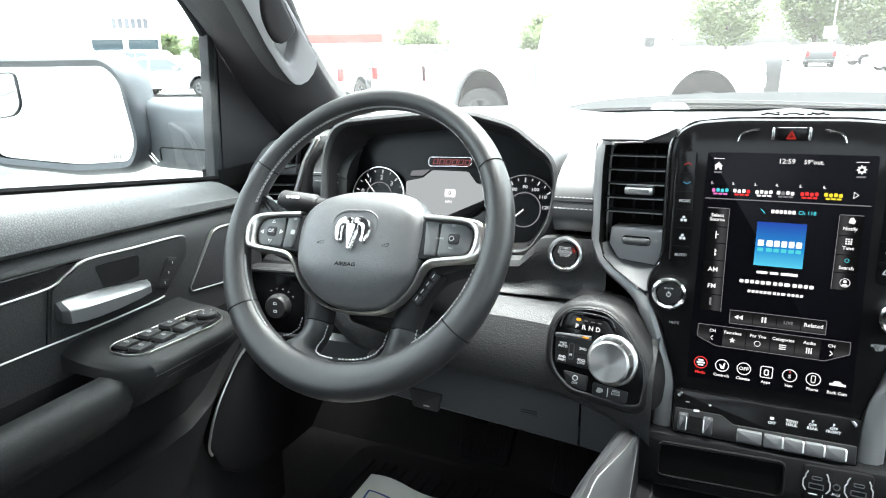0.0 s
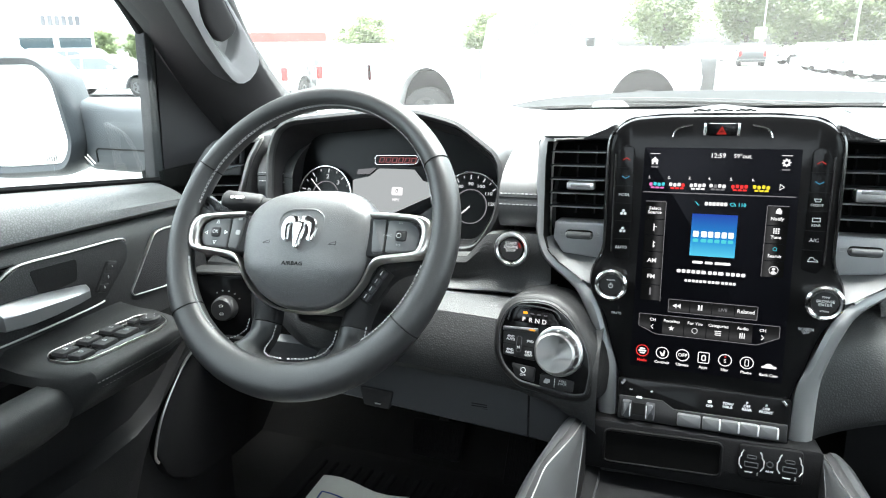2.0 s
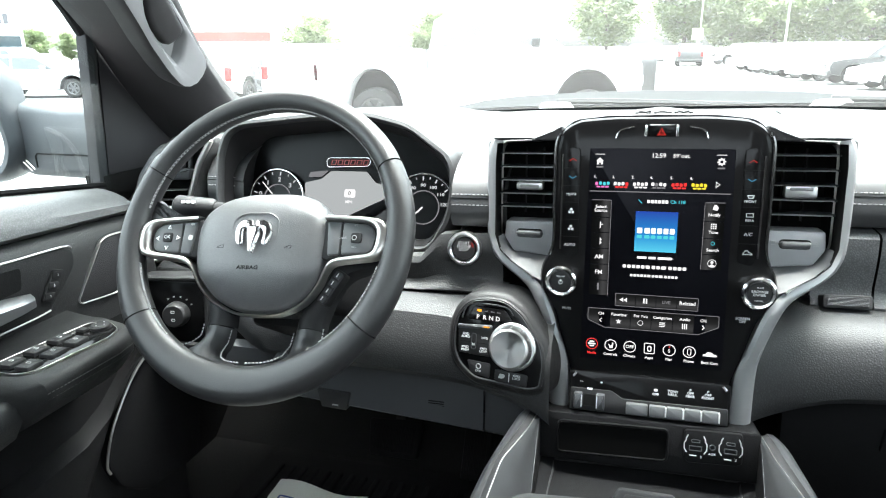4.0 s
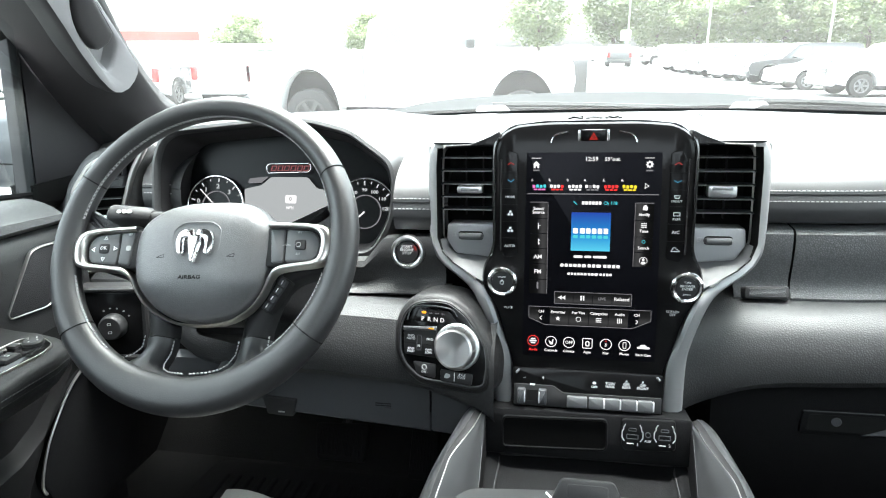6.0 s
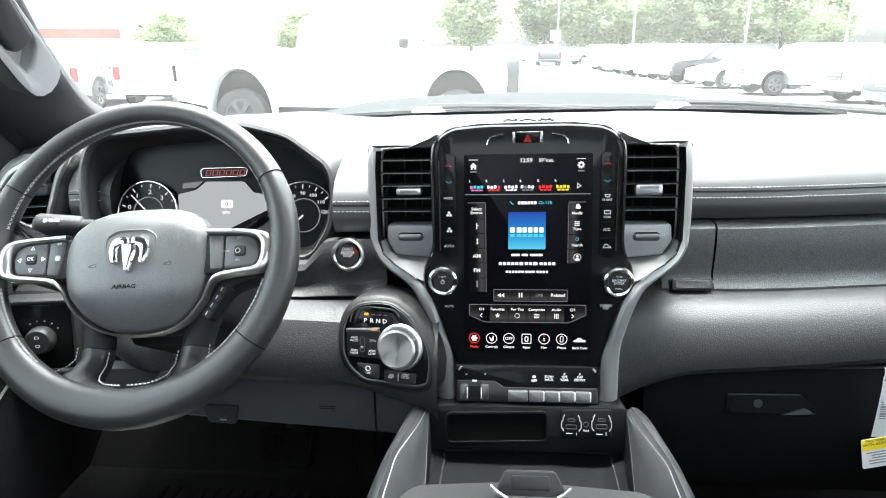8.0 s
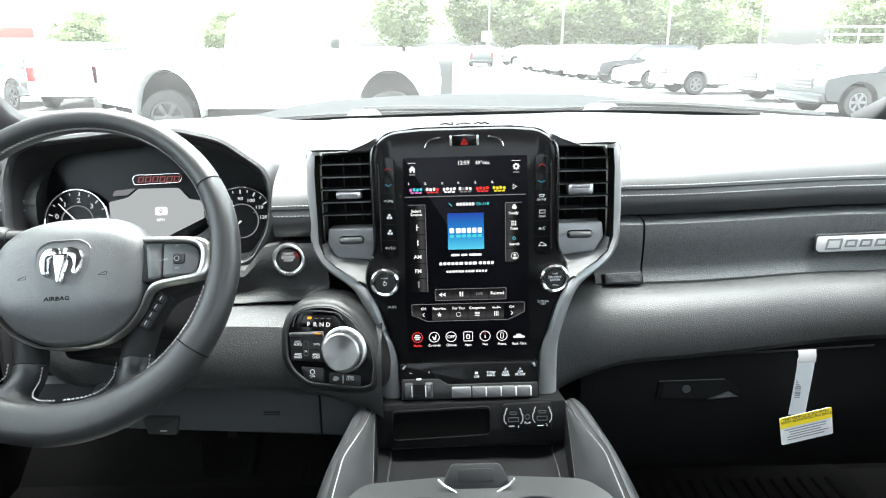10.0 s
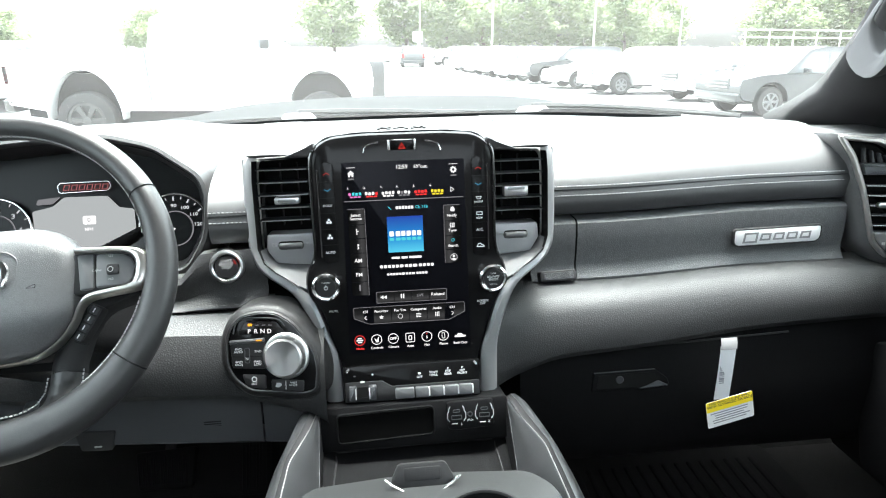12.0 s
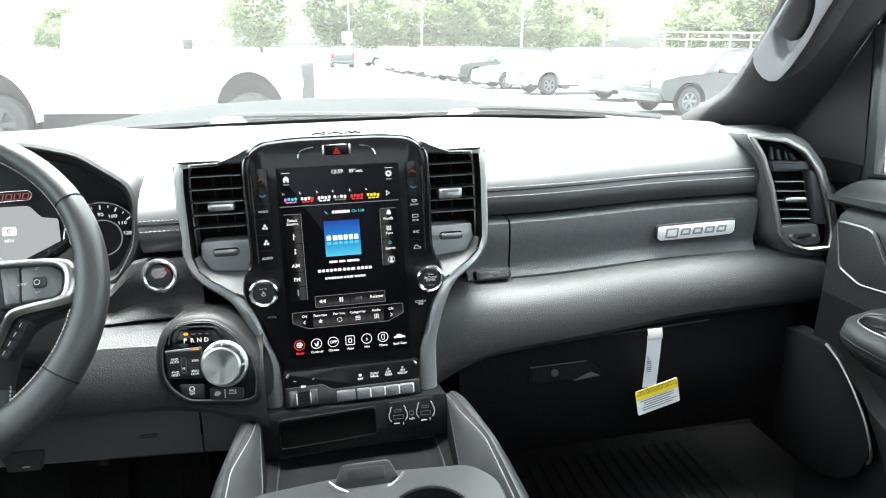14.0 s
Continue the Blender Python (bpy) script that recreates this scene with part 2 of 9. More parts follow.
MIRRORGLASS = material("mirror_glass", (0.85, 0.88, 0.88), 0.02, metal=1.0, vary=0.02)


# ---- modelling helpers ----
class F:
    """A flat working frame: an origin, a right and an up direction, and the normal that they give."""

    def __init__(self, o, u, v):
        self.o, self.u = Vector(o), Vector(u).normalized()
        self.n = self.u.cross(Vector(v)).normalized()
        self.v = self.n.cross(self.u).normalized()

    def p(self, a, b, h=0.0):
        return self.o + self.u * a + self.v * b + self.n * h

    def at(self, a, b, h=0.0):
        return F(self.p(a, b, h), self.u, self.v)


def part(name, bm, mat, parent=None, label="", smooth=35):
    me = bpy.data.meshes.new(name)
    bmesh.ops.recalc_face_normals(bm, faces=bm.faces)
    bm.to_mesh(me)
    bm.free()
    me.materials.append(mat)
    if smooth:
        me.polygons.foreach_set("use_smooth", [True] * len(me.polygons))
        me.set_sharp_from_angle(angle=radians(smooth))
    ob = new(name, me)
    if parent:
        ob.parent = parent
    if label:
        ob["label"] = label
    return ob


def thing(name, label, category, group="", kind=""):
    return tagged(new(name), label, category, group, kind)


def area2(pts):
    return sum(a[0] * b[1] - b[0] * a[1] for a, b in zip(pts, pts[1:] + pts[:1]))


def ccw(pts):
    pts = [tuple(p) for p in pts]
    return pts if area2(pts) > 0 else pts[::-1]


def inset(pts, d):
    """The outline moved inwards by d (outwards if negative), point by point."""
    pts, out = ccw(pts), []
    k = len(pts)
    for i in range(k):
        a, b, c = Vector(pts[i - 1]), Vector(pts[i]), Vector(pts[(i + 1) % k])
        e, f = (b - a), (c - b)
        e = e.normalized() if e.length > 1e-9 else Vector((1, 0))
        f = f.normalized() if f.length > 1e-9 else e
        n1, n2 = Vector((-e.y, e.x)), Vector((-f.y, f.x))
        m = n1 + n2
        m = m.normalized() if m.length > 1e-6 else n1
        out.append(tuple(b + m * (d / max(0.5, m.dot(n1)))))
    return out


def rounded(pts, r, n=4):
    pts, out = ccw(pts), []
    k = len(pts)
    for i in range(k):
        a, b, c = Vector(pts[i - 1]), Vector(pts[i]), Vector(pts[(i + 1) % k])
        ra = min(r, (a - b).length * 0.45, (c - b).length * 0.45)
        p, q = b + (a - b).normalized() * ra, b + (c - b).normalized() * ra
        for j in range(n + 1):
            s = j / n
            out.append(tuple((1 - s) ** 2 * p + 2 * s * (1 - s) * b + s * s * q))
    return out


def rect(a, b, w, h, r=0.0, n=3):
    pts = [(a - w / 2, b - h / 2), (a + w / 2, b - h / 2), (a + w / 2, b + h / 2), (a - w / 2, b + h / 2)]
    return rounded(pts, r, n) if r else pts


def oval(a, b, rx, ry=None, n=28):
    ry = ry or rx
    return [(a + rx * math.cos(2 * math.pi * i / n), b + ry * math.sin(2 * math.pi * i / n)) for i in range(n)]


def bridge(bm, loops, closed=True, cap0=False, cap1=False):
    """Skin a row of point loops of equal length."""
    rows = [[bm.verts.new(p) for p in loop] for loop in loops]
    k = len(rows[0])
    for r0, r1 in zip(rows, rows[1:]):
        for i in range(k if closed else k - 1):
            j = (i + 1) % k
            bm.faces.new((r0[i], r0[j], r1[j], r1[i]))
    if cap0:
        bm.faces.new(rows[0][::-1])
    if cap1:
        bm.faces.new(rows[-1])
    return bm


def slab(pts, fr, depth, top=0.0, bevel=0.0, bm=None):
    """A plate of the outline's shape, its face at height top above the frame, its front edge eased by bevel."""
    bm = bm or bmesh.new()
    pts = ccw(pts)
    loops = [[fr.p(a, b, top - depth) for a, b in pts]]
    if bevel:
        loops.append([fr.p(a, b, top - bevel) for a, b in pts])
        loops.append([fr.p(a, b, top - bevel * 0.3) for a, b in inset(pts, bevel * 0.35)])
        loops.append([fr.p(a, b, top) for a, b in inset(pts, bevel)])
    else:
        loops.append([fr.p(a, b, top) for a, b in pts])
    return bridge(bm, loops, True, True, True)


def band(pts, width, fr, depth, top=0.0, bevel=0.0, bm=None):
    """A ring along the outline, width wide towards the inside."""
    bm = bm or bmesh.new()
    a, b = ccw(pts), inset(pts, width)
    e = bevel
    loops = [
        [fr.p(x, y, top - depth) for x, y in a], [fr.p(x, y, top - e) for x, y in a], [fr.p(x, y, top) for x, y in inset(pts, e)],
        [fr.p(x, y, top) for x, y in inset(pts, width - e)], [fr.p(x, y, top - e) for x, y in b], [fr.p(x, y, top - depth) for x, y in b],
    ]
    loops.append(loops[0])
    rows = [[bm.verts.new(p) for p in loop] for loop in loops[:-1]]
    rows.append(rows[0])
    k = len(a)
    for r0, r1 in zip(rows, rows[1:]):
        for i in range(k):
            j = (i + 1) % k
            bm.faces.new((r0[i], r0[j], r1[j], r1[i]))
    return bm


def well(pts, fr, depth, top=0.0, bm=None, slope=0.0):
    """An open cup of the outline's shape sunk behind the frame."""
    bm = bm or bmesh.new()
    pts = ccw(pts)
    return bridge(bm, [[fr.p(a, b, top) for a, b in pts], [fr.p(a, b, top - depth) for a, b in inset(pts, slope)]], True, False, True)


def tube(path, r, n=8, closed=False, bm=None, flat=1.0):
    """A round bar along a path; r may be a list."""
    bm = bm or bmesh.new()
    path = [Vector(p) for p in path]
    k = len(path)
    rs = r if isinstance(r, (list, tuple)) else [r] * k
    loops, side = [], None
    for i, p in enumerate(path):
        a = path[i - 1] if (i or closed) else p
        b = path[(i + 1) % k] if (i < k - 1 or closed) else p
        t = (b - a).normalized()
        if side is None:
            side = t.cross(Vector((0, 0, 1)))
            side = side if side.length > 0.05 else t.cross(Vector((1, 0, 0)))
        side = (side - t * side.dot(t)).normalized()
        up = side.cross(t)
        loops.append([p + rs[i] * (math.cos(2 * math.pi * j / n) * side + flat * math.sin(2 * math.pi * j / n) * up) for j in range(n)])
    if closed:
        loops.append(loops[0])
        rows = [[bm.verts.new(p) for p in loop] for loop in loops[:-1]]
        rows.append(rows[0])
        for r0, r1 in zip(rows, rows[1:]):
            for i in range(n):
                j = (i + 1) % n
                bm.faces.new((r0[i], r0[j], r1[j], r1[i]))
        return bm
    return bridge(bm, loops, True, True, True)


def lathe(profile, fr, n=48, bm=None):
    """Turn a profile of (radius, height) about the frame's normal."""
    bm = bm or bmesh.new()
    loops = [[fr.p(r * math.cos(2 * math.pi * i / n), r * math.sin(2 * math.pi * i / n), h) for i in range(n)] for r, h in profile]
    return bridge(bm, loops, True, profile[0][0] > 1e-6, True)


def sheet(rows, thick=0.0, bm=None):
    """A skin over a grid of points, with a second skin behind it if it has a thickness (along a vector)."""
    bm = bm or bmesh.new()
    bridge(bm, rows, False)
    if thick:
        d = Vector(thick)
        bridge(bm, [[Vector(p) + d for p in row] for row in rows], False)
        edge = [*rows[0], *[r[-1] for r in rows[1:]], *rows[-1][::-1][1:], *[r[0] for r in rows[::-1][1:-1]]]
        bridge(bm, [edge, [Vector(p) + d for p in edge]], True)
        bmesh.ops.remove_doubles(bm, verts=bm.verts, dist=1e-6)
    return bm


def smooth_line(pts, n=6, closed=False):
    """A Catmull-Rom curve through the points."""
    pts = [Vector(p) for p in pts]
    k, out = len(pts), []
    for i in range(k if closed else k - 1):
        p0 = pts[i - 1] if (i or closed) else pts[0]
        p1, p2 = pts[i], pts[(i + 1) % k]
        p3 = pts[(i + 2) % k] if (i + 2 < k or closed) else p2
        for j in range(n):
            t = j / n
            out.append(0.5 * (2 * p1 + (p2 - p0) * t + (2 * p0 - 5 * p1 + 4 * p2 - p3) * t * t + (3 * p1 - p0 - 3 * p2 + p3) * t ** 3))
    if not closed:
        out.append(pts[-1])
    return out


def writing(name, text, fr, a, b, size, mat, parent, h=0.0008, bold=0.0, align="CENTER", squeeze=1.0):
    """Raised lettering in the built-in font, made into a mesh."""
    cu = bpy.data.curves.new(name, "FONT")
    cu.body, cu.size, cu.align_x, cu.align_y = text, size, align, "CENTER"
    cu.offset, cu.resolution_u, cu.space_line = bold, 2, 0.85
    tmp = new(name, cu)
    bpy.context.view_layer.update()
    me = bpy.data.meshes.new_from_object(tmp.evaluated_get(bpy.context.evaluated_depsgraph_get()))
    bpy.data.objects.remove(tmp)
    for v in me.vertices:
        v.co = fr.p(a + v.co.x * squeeze, b + v.co.y, h)
    me.materials.clear()
    me.materials.append(mat)
    ob = new(name, me)
    ob.parent = parent
    return ob


def stitches(lines, length, gap, mat, parent, name="stitching", r=0.0006):
    """Two or more rows of single thread stitches along paths, one mesh."""
    bm = bmesh.new()
    for line in lines:
        line = [Vector(p) for p in line]
        acc, i, pos = 0.0, 0, 0.0
        total = sum((b - a).length for a, b in zip(line, line[1:]))
        s = 0.0

        def on(d):
            for a, b in zip(line, line[1:]):
                l = (b - a).length
                if d <= l:
                    return a.lerp(b, d / max(l, 1e-9))
                d -= l
            return line[-1]

        while s + length < total:
            a, b = on(s), on(s + length)
            t = (b - a).normalized()
            q = t.cross(Vector((0, -0.7, 0.7))).normalized() * r
            w = q.cross(t).normalized() * r
            bridge(bm, [[a + q, a + w, a - q, a - w], [(a + b) / 2 + q * 1.4 + w, (a + b) / 2 + w * 2.2, (a + b) / 2 - q * 1.4 + w, (a + b) / 2 - w], [b + q, b + w, b - q, b - w]], True, True, True)
            s += length + gap
    ob = part(name, bm, mat, parent, smooth=0)
    ob["kind"] = "stuff"
    return ob


def mirrored(pts, s):
    return [(s * p[0], *p[1:]) for p in pts]


def interp(x, table):
    return float(np.interp(x, [t[0] for t in table], [t[1] for t in table]))

# ---- cabin shell ----
def smoothstep(a, b, x):
    t = min(1.0, max(0.0, (x - a) / (b - a)))
    return t * t * (3 - 2 * t)


def box_bm(x0, x1, y0, y1, z0, z1, bm=None):
    return slab([(x0, y0), (x1, y0), (x1, y1), (x0, y1)], F((0, 0, 0), (1, 0, 0), (0, 1, 0)), z1 - z0, z1, 0.0, bm)


cabin_floor = tagged(part("floor", box_bm(-0.93, 0.93, -1.40, 1.42, 0.76, 0.82), CARPET), "black carpeted cab floor", "floor", kind="structure")
firewall = tagged(part("wall_front", sheet([[(x, y, z) for x in (-0.93, -0.3, 0.3, 0.93)] for y, z in ((1.12, 0.82), (1.28, 0.95), (1.40, 1.15), (1.52, 1.44))], (0, 0.02, 0)), CARPET), "black carpeted firewall under the dashboard", "wall", kind="structure")
bm = box_bm(-0.86, 0.86, -1.40, -1.35, 0.82, 1.40)
box_bm(-0.86, 0.86, -1.40, -1.35, 1.92, 1.97, bm)
box_bm(-0.86, -0.76, -1.40, -1.35, 1.40, 1.92, bm)
box_bm(0.76, 0.86, -1.40, -1.35, 1.40, 1.92, bm)
tagged(part("wall_back", bm, PLASTIC), "dark rear cab wall with a window opening", "wall", kind="structure")
rear_pane = tagged(part("window_back", box_bm(-0.76, 0.76, -1.378, -1.374, 1.40, 1.92), TINTED), "dark tinted rear cab window", "window", kind="structure")
rear_pane.visible_shadow = False
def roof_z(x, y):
    # last term drops the unseen front edge, to shade wheel and console
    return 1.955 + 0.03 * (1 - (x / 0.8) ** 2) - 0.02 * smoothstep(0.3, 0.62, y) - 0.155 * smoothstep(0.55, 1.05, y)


# headliner with an added glass roof panel; its unseen front blocks windshield light
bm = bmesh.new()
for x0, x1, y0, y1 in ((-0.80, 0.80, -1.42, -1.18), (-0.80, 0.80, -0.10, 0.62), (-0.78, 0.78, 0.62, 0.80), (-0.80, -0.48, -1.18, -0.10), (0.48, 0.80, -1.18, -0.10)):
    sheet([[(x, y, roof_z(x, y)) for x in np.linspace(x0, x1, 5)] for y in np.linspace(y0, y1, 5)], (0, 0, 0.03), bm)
tagged(part("ceiling", bm, CLOTHGREY), "black cloth headliner, its unseen front lowered to block windshield light", "ceiling", kind="structure")
# unseen glass opening added so that daylight reaches the cabin from above
roof_pane = tagged(part("added_roof_glass", sheet([[(x, y, roof_z(x, y) + 0.02) for x in np.linspace(-0.49, 0.49, 7)] for y in np.linspace(-1.19, -0.09, 7)]), ROOFGLASS), "clear glass roof panel added out of view to light the cabin", "window", kind="structure")
roof_pane.visible_shadow = False

# cab front corners and an unseen plate under the dash skins, against light leaks
for s_, nm in ((-1, "wall_kick_left"), (1, "wall_kick_right")):
    x0, x1 = sorted((s_ * 0.90, s_ * 0.94))
    tagged(part(nm, box_bm(x0, x1, 0.94, 1.56, 0.82, 1.44), CARPET), "black kick panel beside the footwell", "wall", kind="structure")
tagged(part("dash_leak_plate", sheet([[(x, y - 0.34 * (abs(x) / 0.9) ** 4 * (1 if y > 1.3 else 0), 1.470 if y > 1.3 else 1.375) for x in np.linspace(-0.78, 0.78, 13)] for y in (1.06, 1.10, 1.30001, 1.55)], (0, 0, -0.012)), PLASTIC), "unseen black plate that stops light leaking under the dashboard skins", "dashboard carrier", kind="structure")




def front_seat(x):
    """A bucket seat behind the camera's view; it shades the footwell."""
    st = thing("front_seat", "black leather front bucket seat", "seat", "front seats")
    lv = [[(x + a, y + b, z) for a, b in rounded([(-0.25 * k, -0.30), (0.25 * k, -0.30), (0.23 * k, 0.27), (-0.23 * k, 0.27)], 0.08)] for y, z, k in ((0.10, 0.93, 0.9), (0.10, 0.96, 1.0), (0.10, 1.03, 1.0), (0.10, 1.07, 0.94), (0.10, 1.075, 0.7))]
    part("seat", bridge(bmesh.new(), lv, True, True, True), LEATHER, st, smooth=60)
    lv = [[(x + a, y + b, z) for a, b in rounded([(-0.25 * k, -0.06), (0.25 * k, -0.06), (0.24 * k, 0.06), (-0.24 * k, 0.06)], 0.05)] for y, z, k in ((-0.20, 1.02, 0.9), (-0.22, 1.12, 1.0), (-0.28, 1.40, 1.0), (-0.33, 1.60, 0.85), (-0.34, 1.63, 0.7))]
    part("backrest", bridge(bmesh.new(), lv, True, True, True), LEATHER, st, smooth=60)
    lv = [[(x + a, y + b, z) for a, b in rounded([(-0.13 * k, -0.05), (0.13 * k, -0.05), (0.12 * k, 0.05), (-0.12 * k, 0.05)], 0.04)] for y, z, k in ((-0.35, 1.68, 0.8), (-0.35, 1.71, 1.0), (-0.35, 1.82, 0.95), (-0.35, 1.85, 0.7))]
    part("headrest", bridge(bmesh.new(), lv, True, True, True), LEATHER, st, smooth=60)
    for dx in (-0.06, 0.06):
        part("headrest_post", tube([(x + dx, -0.345, 1.60), (x + dx, -0.35, 1.70)], 0.007, 8), CHROME, st)
    part("base", box_bm(x - 0.22, x + 0.22, -0.2, 0.30, 0.82, 0.95), PLASTIC, st)


front_seat(-0.44)
front_seat(0.44)

# windshield: a curved sheet from the cowl to the roof
ws_rows = []
for s in np.linspace(0, 1, 7):
    row = []
    for q in np.linspace(-1, 1, 15):
        half = 0.90 - 0.20 * s
        y = (1.56 - 0.36 * q * q * q * q - 0.06 * q * q) * (1 - s) + (0.66 - 0.10 * q * q) * s
        z = (1.475 - 0.02 * q * q) * (1 - s) + 1.955 * s
        row.append((half * q, y + 0.05 * math.sin(math.pi * s), z + 0.03 * math.sin(math.pi * s)))
    ws_rows.append(row)
windshield = tagged(part("windshield", sheet(ws_rows), WINDGLASS), "clear curved windshield glass of the truck", "windshield", kind="structure")
windshield.visible_shadow = False
rim = [Vector(p) + Vector((0, -0.004, 0.006)) for p in ws_rows[0]]
part("seal", tube(rim, 0.006, 6), RUBBER, windshield, "black rubber windshield seal")
border = [[Vector(p).lerp(Vector(q), f) + Vector((0, -0.006, -0.004)) for p, q in zip(ws_rows[0][1:-1], ws_rows[1][1:-1])] for f in (0.0, 0.15, 0.29)]
part("border", sheet(border), GREYPLASTIC, windshield, "black border along the foot of the glass")


def side_frame(s):
    """Rear half of one side: a door panel, a pillar and a window of the rear cab, out of view."""
    a, b = sorted((s * 0.86, s * 0.92))
    bm = box_bm(a, b, -1.40, 0.02, 0.82, 1.40)
    a, b = sorted((s * 0.80, s * 0.90))
    box_bm(a, b, -0.40, -0.30, 1.40, 1.97, bm)
    box_bm(a, b, -1.40, -1.20, 1.40, 1.97, bm)
    a, b = sorted((s * 0.78, s * 0.86))
    box_bm(a, b, -1.40, 0.55, 1.90, 1.99, bm)
    a, b = sorted((s * 0.870, s * 0.874))
    pane = part("window_pane", box_bm(a, b, -1.20, -0.40, 1.40, 1.92), TINTED)
    pane.visible_shadow = False
    pane["kind"] = "structure"
    side = tagged(part("wall_left" if s < 0 else "wall_right", bm, PLASTIC), "dark rear cab side with window openings", "wall", kind="structure")
    return side


side_frame(-1)
side_frame(1)


# ---- dashboard ----
DRIVER, PASSENGER = -1, 1
dash = thing("dashboard", "black soft-touch truck dashboard with grey double stitching", "dashboard")


def front(x):
    """How far forward the dashboard's face stands at x."""
    y = 0.957 if x > 0 else 0.885
    if x > 0:
        y += 0.028 * smoothstep(0.3, 0.6, x)
    else:
        y += 0.088 * smoothstep(-0.52, -0.69, x)
    return y


def pad_section(x):
    yr = front(x)
    yb = 1.49 - 0.30 * (abs(x) / 0.80) ** 4 - 0.03 * (x / 0.8) ** 2
    lift = 0.010 * smoothstep(0.6, 0.2, abs(x))
    pts = [(yb, 1.478 + lift), (yb - 0.05, 1.490 + lift), (yr + 0.30, 1.500 + lift), (yr + 0.20, 1.498 + lift), (yr + 0.12, 1.491), (yr + 0.075, 1.482), (yr + 0.045, 1.471), (yr + 0.025, 1.459),
           (yr + 0.0135, 1.448), (yr + 0.0075, 1.4385), (yr + 0.005, 1.4325), (yr + 0.0062, 1.4305), (yr + 0.005, 1.4285), (yr + 0.002, 1.414), (yr + 0.003, 1.402), (yr + 0.010, 1.392), (yr + 0.030, 1.386), (yr + 0.09, 1.384)]
    if pts[1][0] < pts[2][0] + 0.03:
        pts[2] = (pts[1][0] - 0.04, pts[2][1])
    if pts[2][0] < pts[3][0] + 0.03:
        pts[3] = (pts[2][0] - 0.03, pts[3][1])
    return [(x, y, z) for y, z in pts]


def dash_run(x0, x1, section, n):
    return [section(x) for x in np.linspace(x0, x1, n)]


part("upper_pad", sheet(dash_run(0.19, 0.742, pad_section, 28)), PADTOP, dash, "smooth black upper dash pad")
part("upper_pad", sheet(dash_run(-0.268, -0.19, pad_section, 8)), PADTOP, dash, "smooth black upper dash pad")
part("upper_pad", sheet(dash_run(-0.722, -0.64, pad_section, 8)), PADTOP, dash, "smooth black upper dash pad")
# the flat top behind the cluster hood and the stack
top_mid = []
for x in np.linspace(-0.70, 0.196, 30):
    yb = pad_section(x)[0][1]
    hump = 0.024 * smoothstep(-0.28, -0.42, x) * smoothstep(-0.69, -0.58, x)  # rises behind the gauges
    rise = 0.010 * smoothstep(0.6, 0.2, abs(x))
    top_mid.append([(x, yb, 1.477 + rise), (x, yb - 0.05, 1.489 + rise + 0.5 * hump), (x, 1.30, 1.497 + rise + hump), (x, 1.22, 1.498 + rise + hump), (x, 1.12, 1.496 + rise + 0.6 * hump), (x, 1.08, 1.465)])
part("dash_top", sheet(top_mid), PADTOP, dash, "black dash top under the windshield", smooth=60)


for s_ in (-1, 1):
    rows = []
    for x in np.linspace(0.728, 0.90, 12):
        zt = interp(x, [(0.728, 1.4865), (0.745, 1.4905), (0.765, 1.4935), (0.788, 1.487), (0.806, 1.474), (0.828, 1.446), (0.850, 1.405), (0.90, 1.35)])
        yf = interp(x, [(0.728, 1.085), (0.745, 1.035), (0.765, 0.990), (0.785, 0.973), (0.806, 0.964), (0.85, 0.947), (0.90, 0.94)])
        rows.append([(s_ * x, yf, zt - 0.006), (s_ * x, yf + 0.004, zt), (s_ * x, yf + 0.04, zt + (1.494 - zt) * 0.25), (s_ * x, max(1.07, yf + 0.045), zt + (1.494 - zt) * 0.7), (s_ * x, 1.14, 1.491), (s_ * x, 1.20, 1.485), (s_ * x, 1.30, 1.476)])
    part("end_pad", sheet(rows), PADTOP, dash, "smooth black dash end over the vent", smooth=60)


def seam_lines(x0, x1, n):
    up, low = [], []
    for x in np.linspace(x0, x1, n):
        yr = front(x)
        up.append((x, yr + 0.0060, 1.4365))
        low.append((x, yr + 0.0035, 1.4225))
    return [up, low]


stitches(seam_lines(0.20, 0.735, 40), 0.0042, 0.0016, THREAD, dash)
stitches(seam_lines(-0.267, -0.205, 10), 0.0042, 0.0016, THREAD, dash)
stitches(seam_lines(-0.720, -0.66, 10), 0.0042, 0.0016, THREAD, dash)


def fascia_section(x):
    yr = front(x)
    return [(x, y, z) for y, z in ((yr + 0.05, 1.384), (yr + 0.008, 1.383), (yr + 0.001, 1.378), (yr - 0.001, 1.36), (yr, 1.335), (yr + 0.003, 1.312), (yr + 0.001, 1.302),
                                   (yr - 0.005, 1.294), (yr - 0.008, 1.290), (yr - 0.0075, 1.286), (yr - 0.002, 1.282), (yr + 0.05, 1.282))]


part("fascia", sheet(dash_run(0.2735, 0.742, fascia_section, 22)), FASCIALIT, dash, "grained black passenger fascia panel")
part("fascia", sheet(dash_run(0.20, 0.2705, fascia_section, 5)), FASCIALIT, dash, "grained black narrow fascia panel")


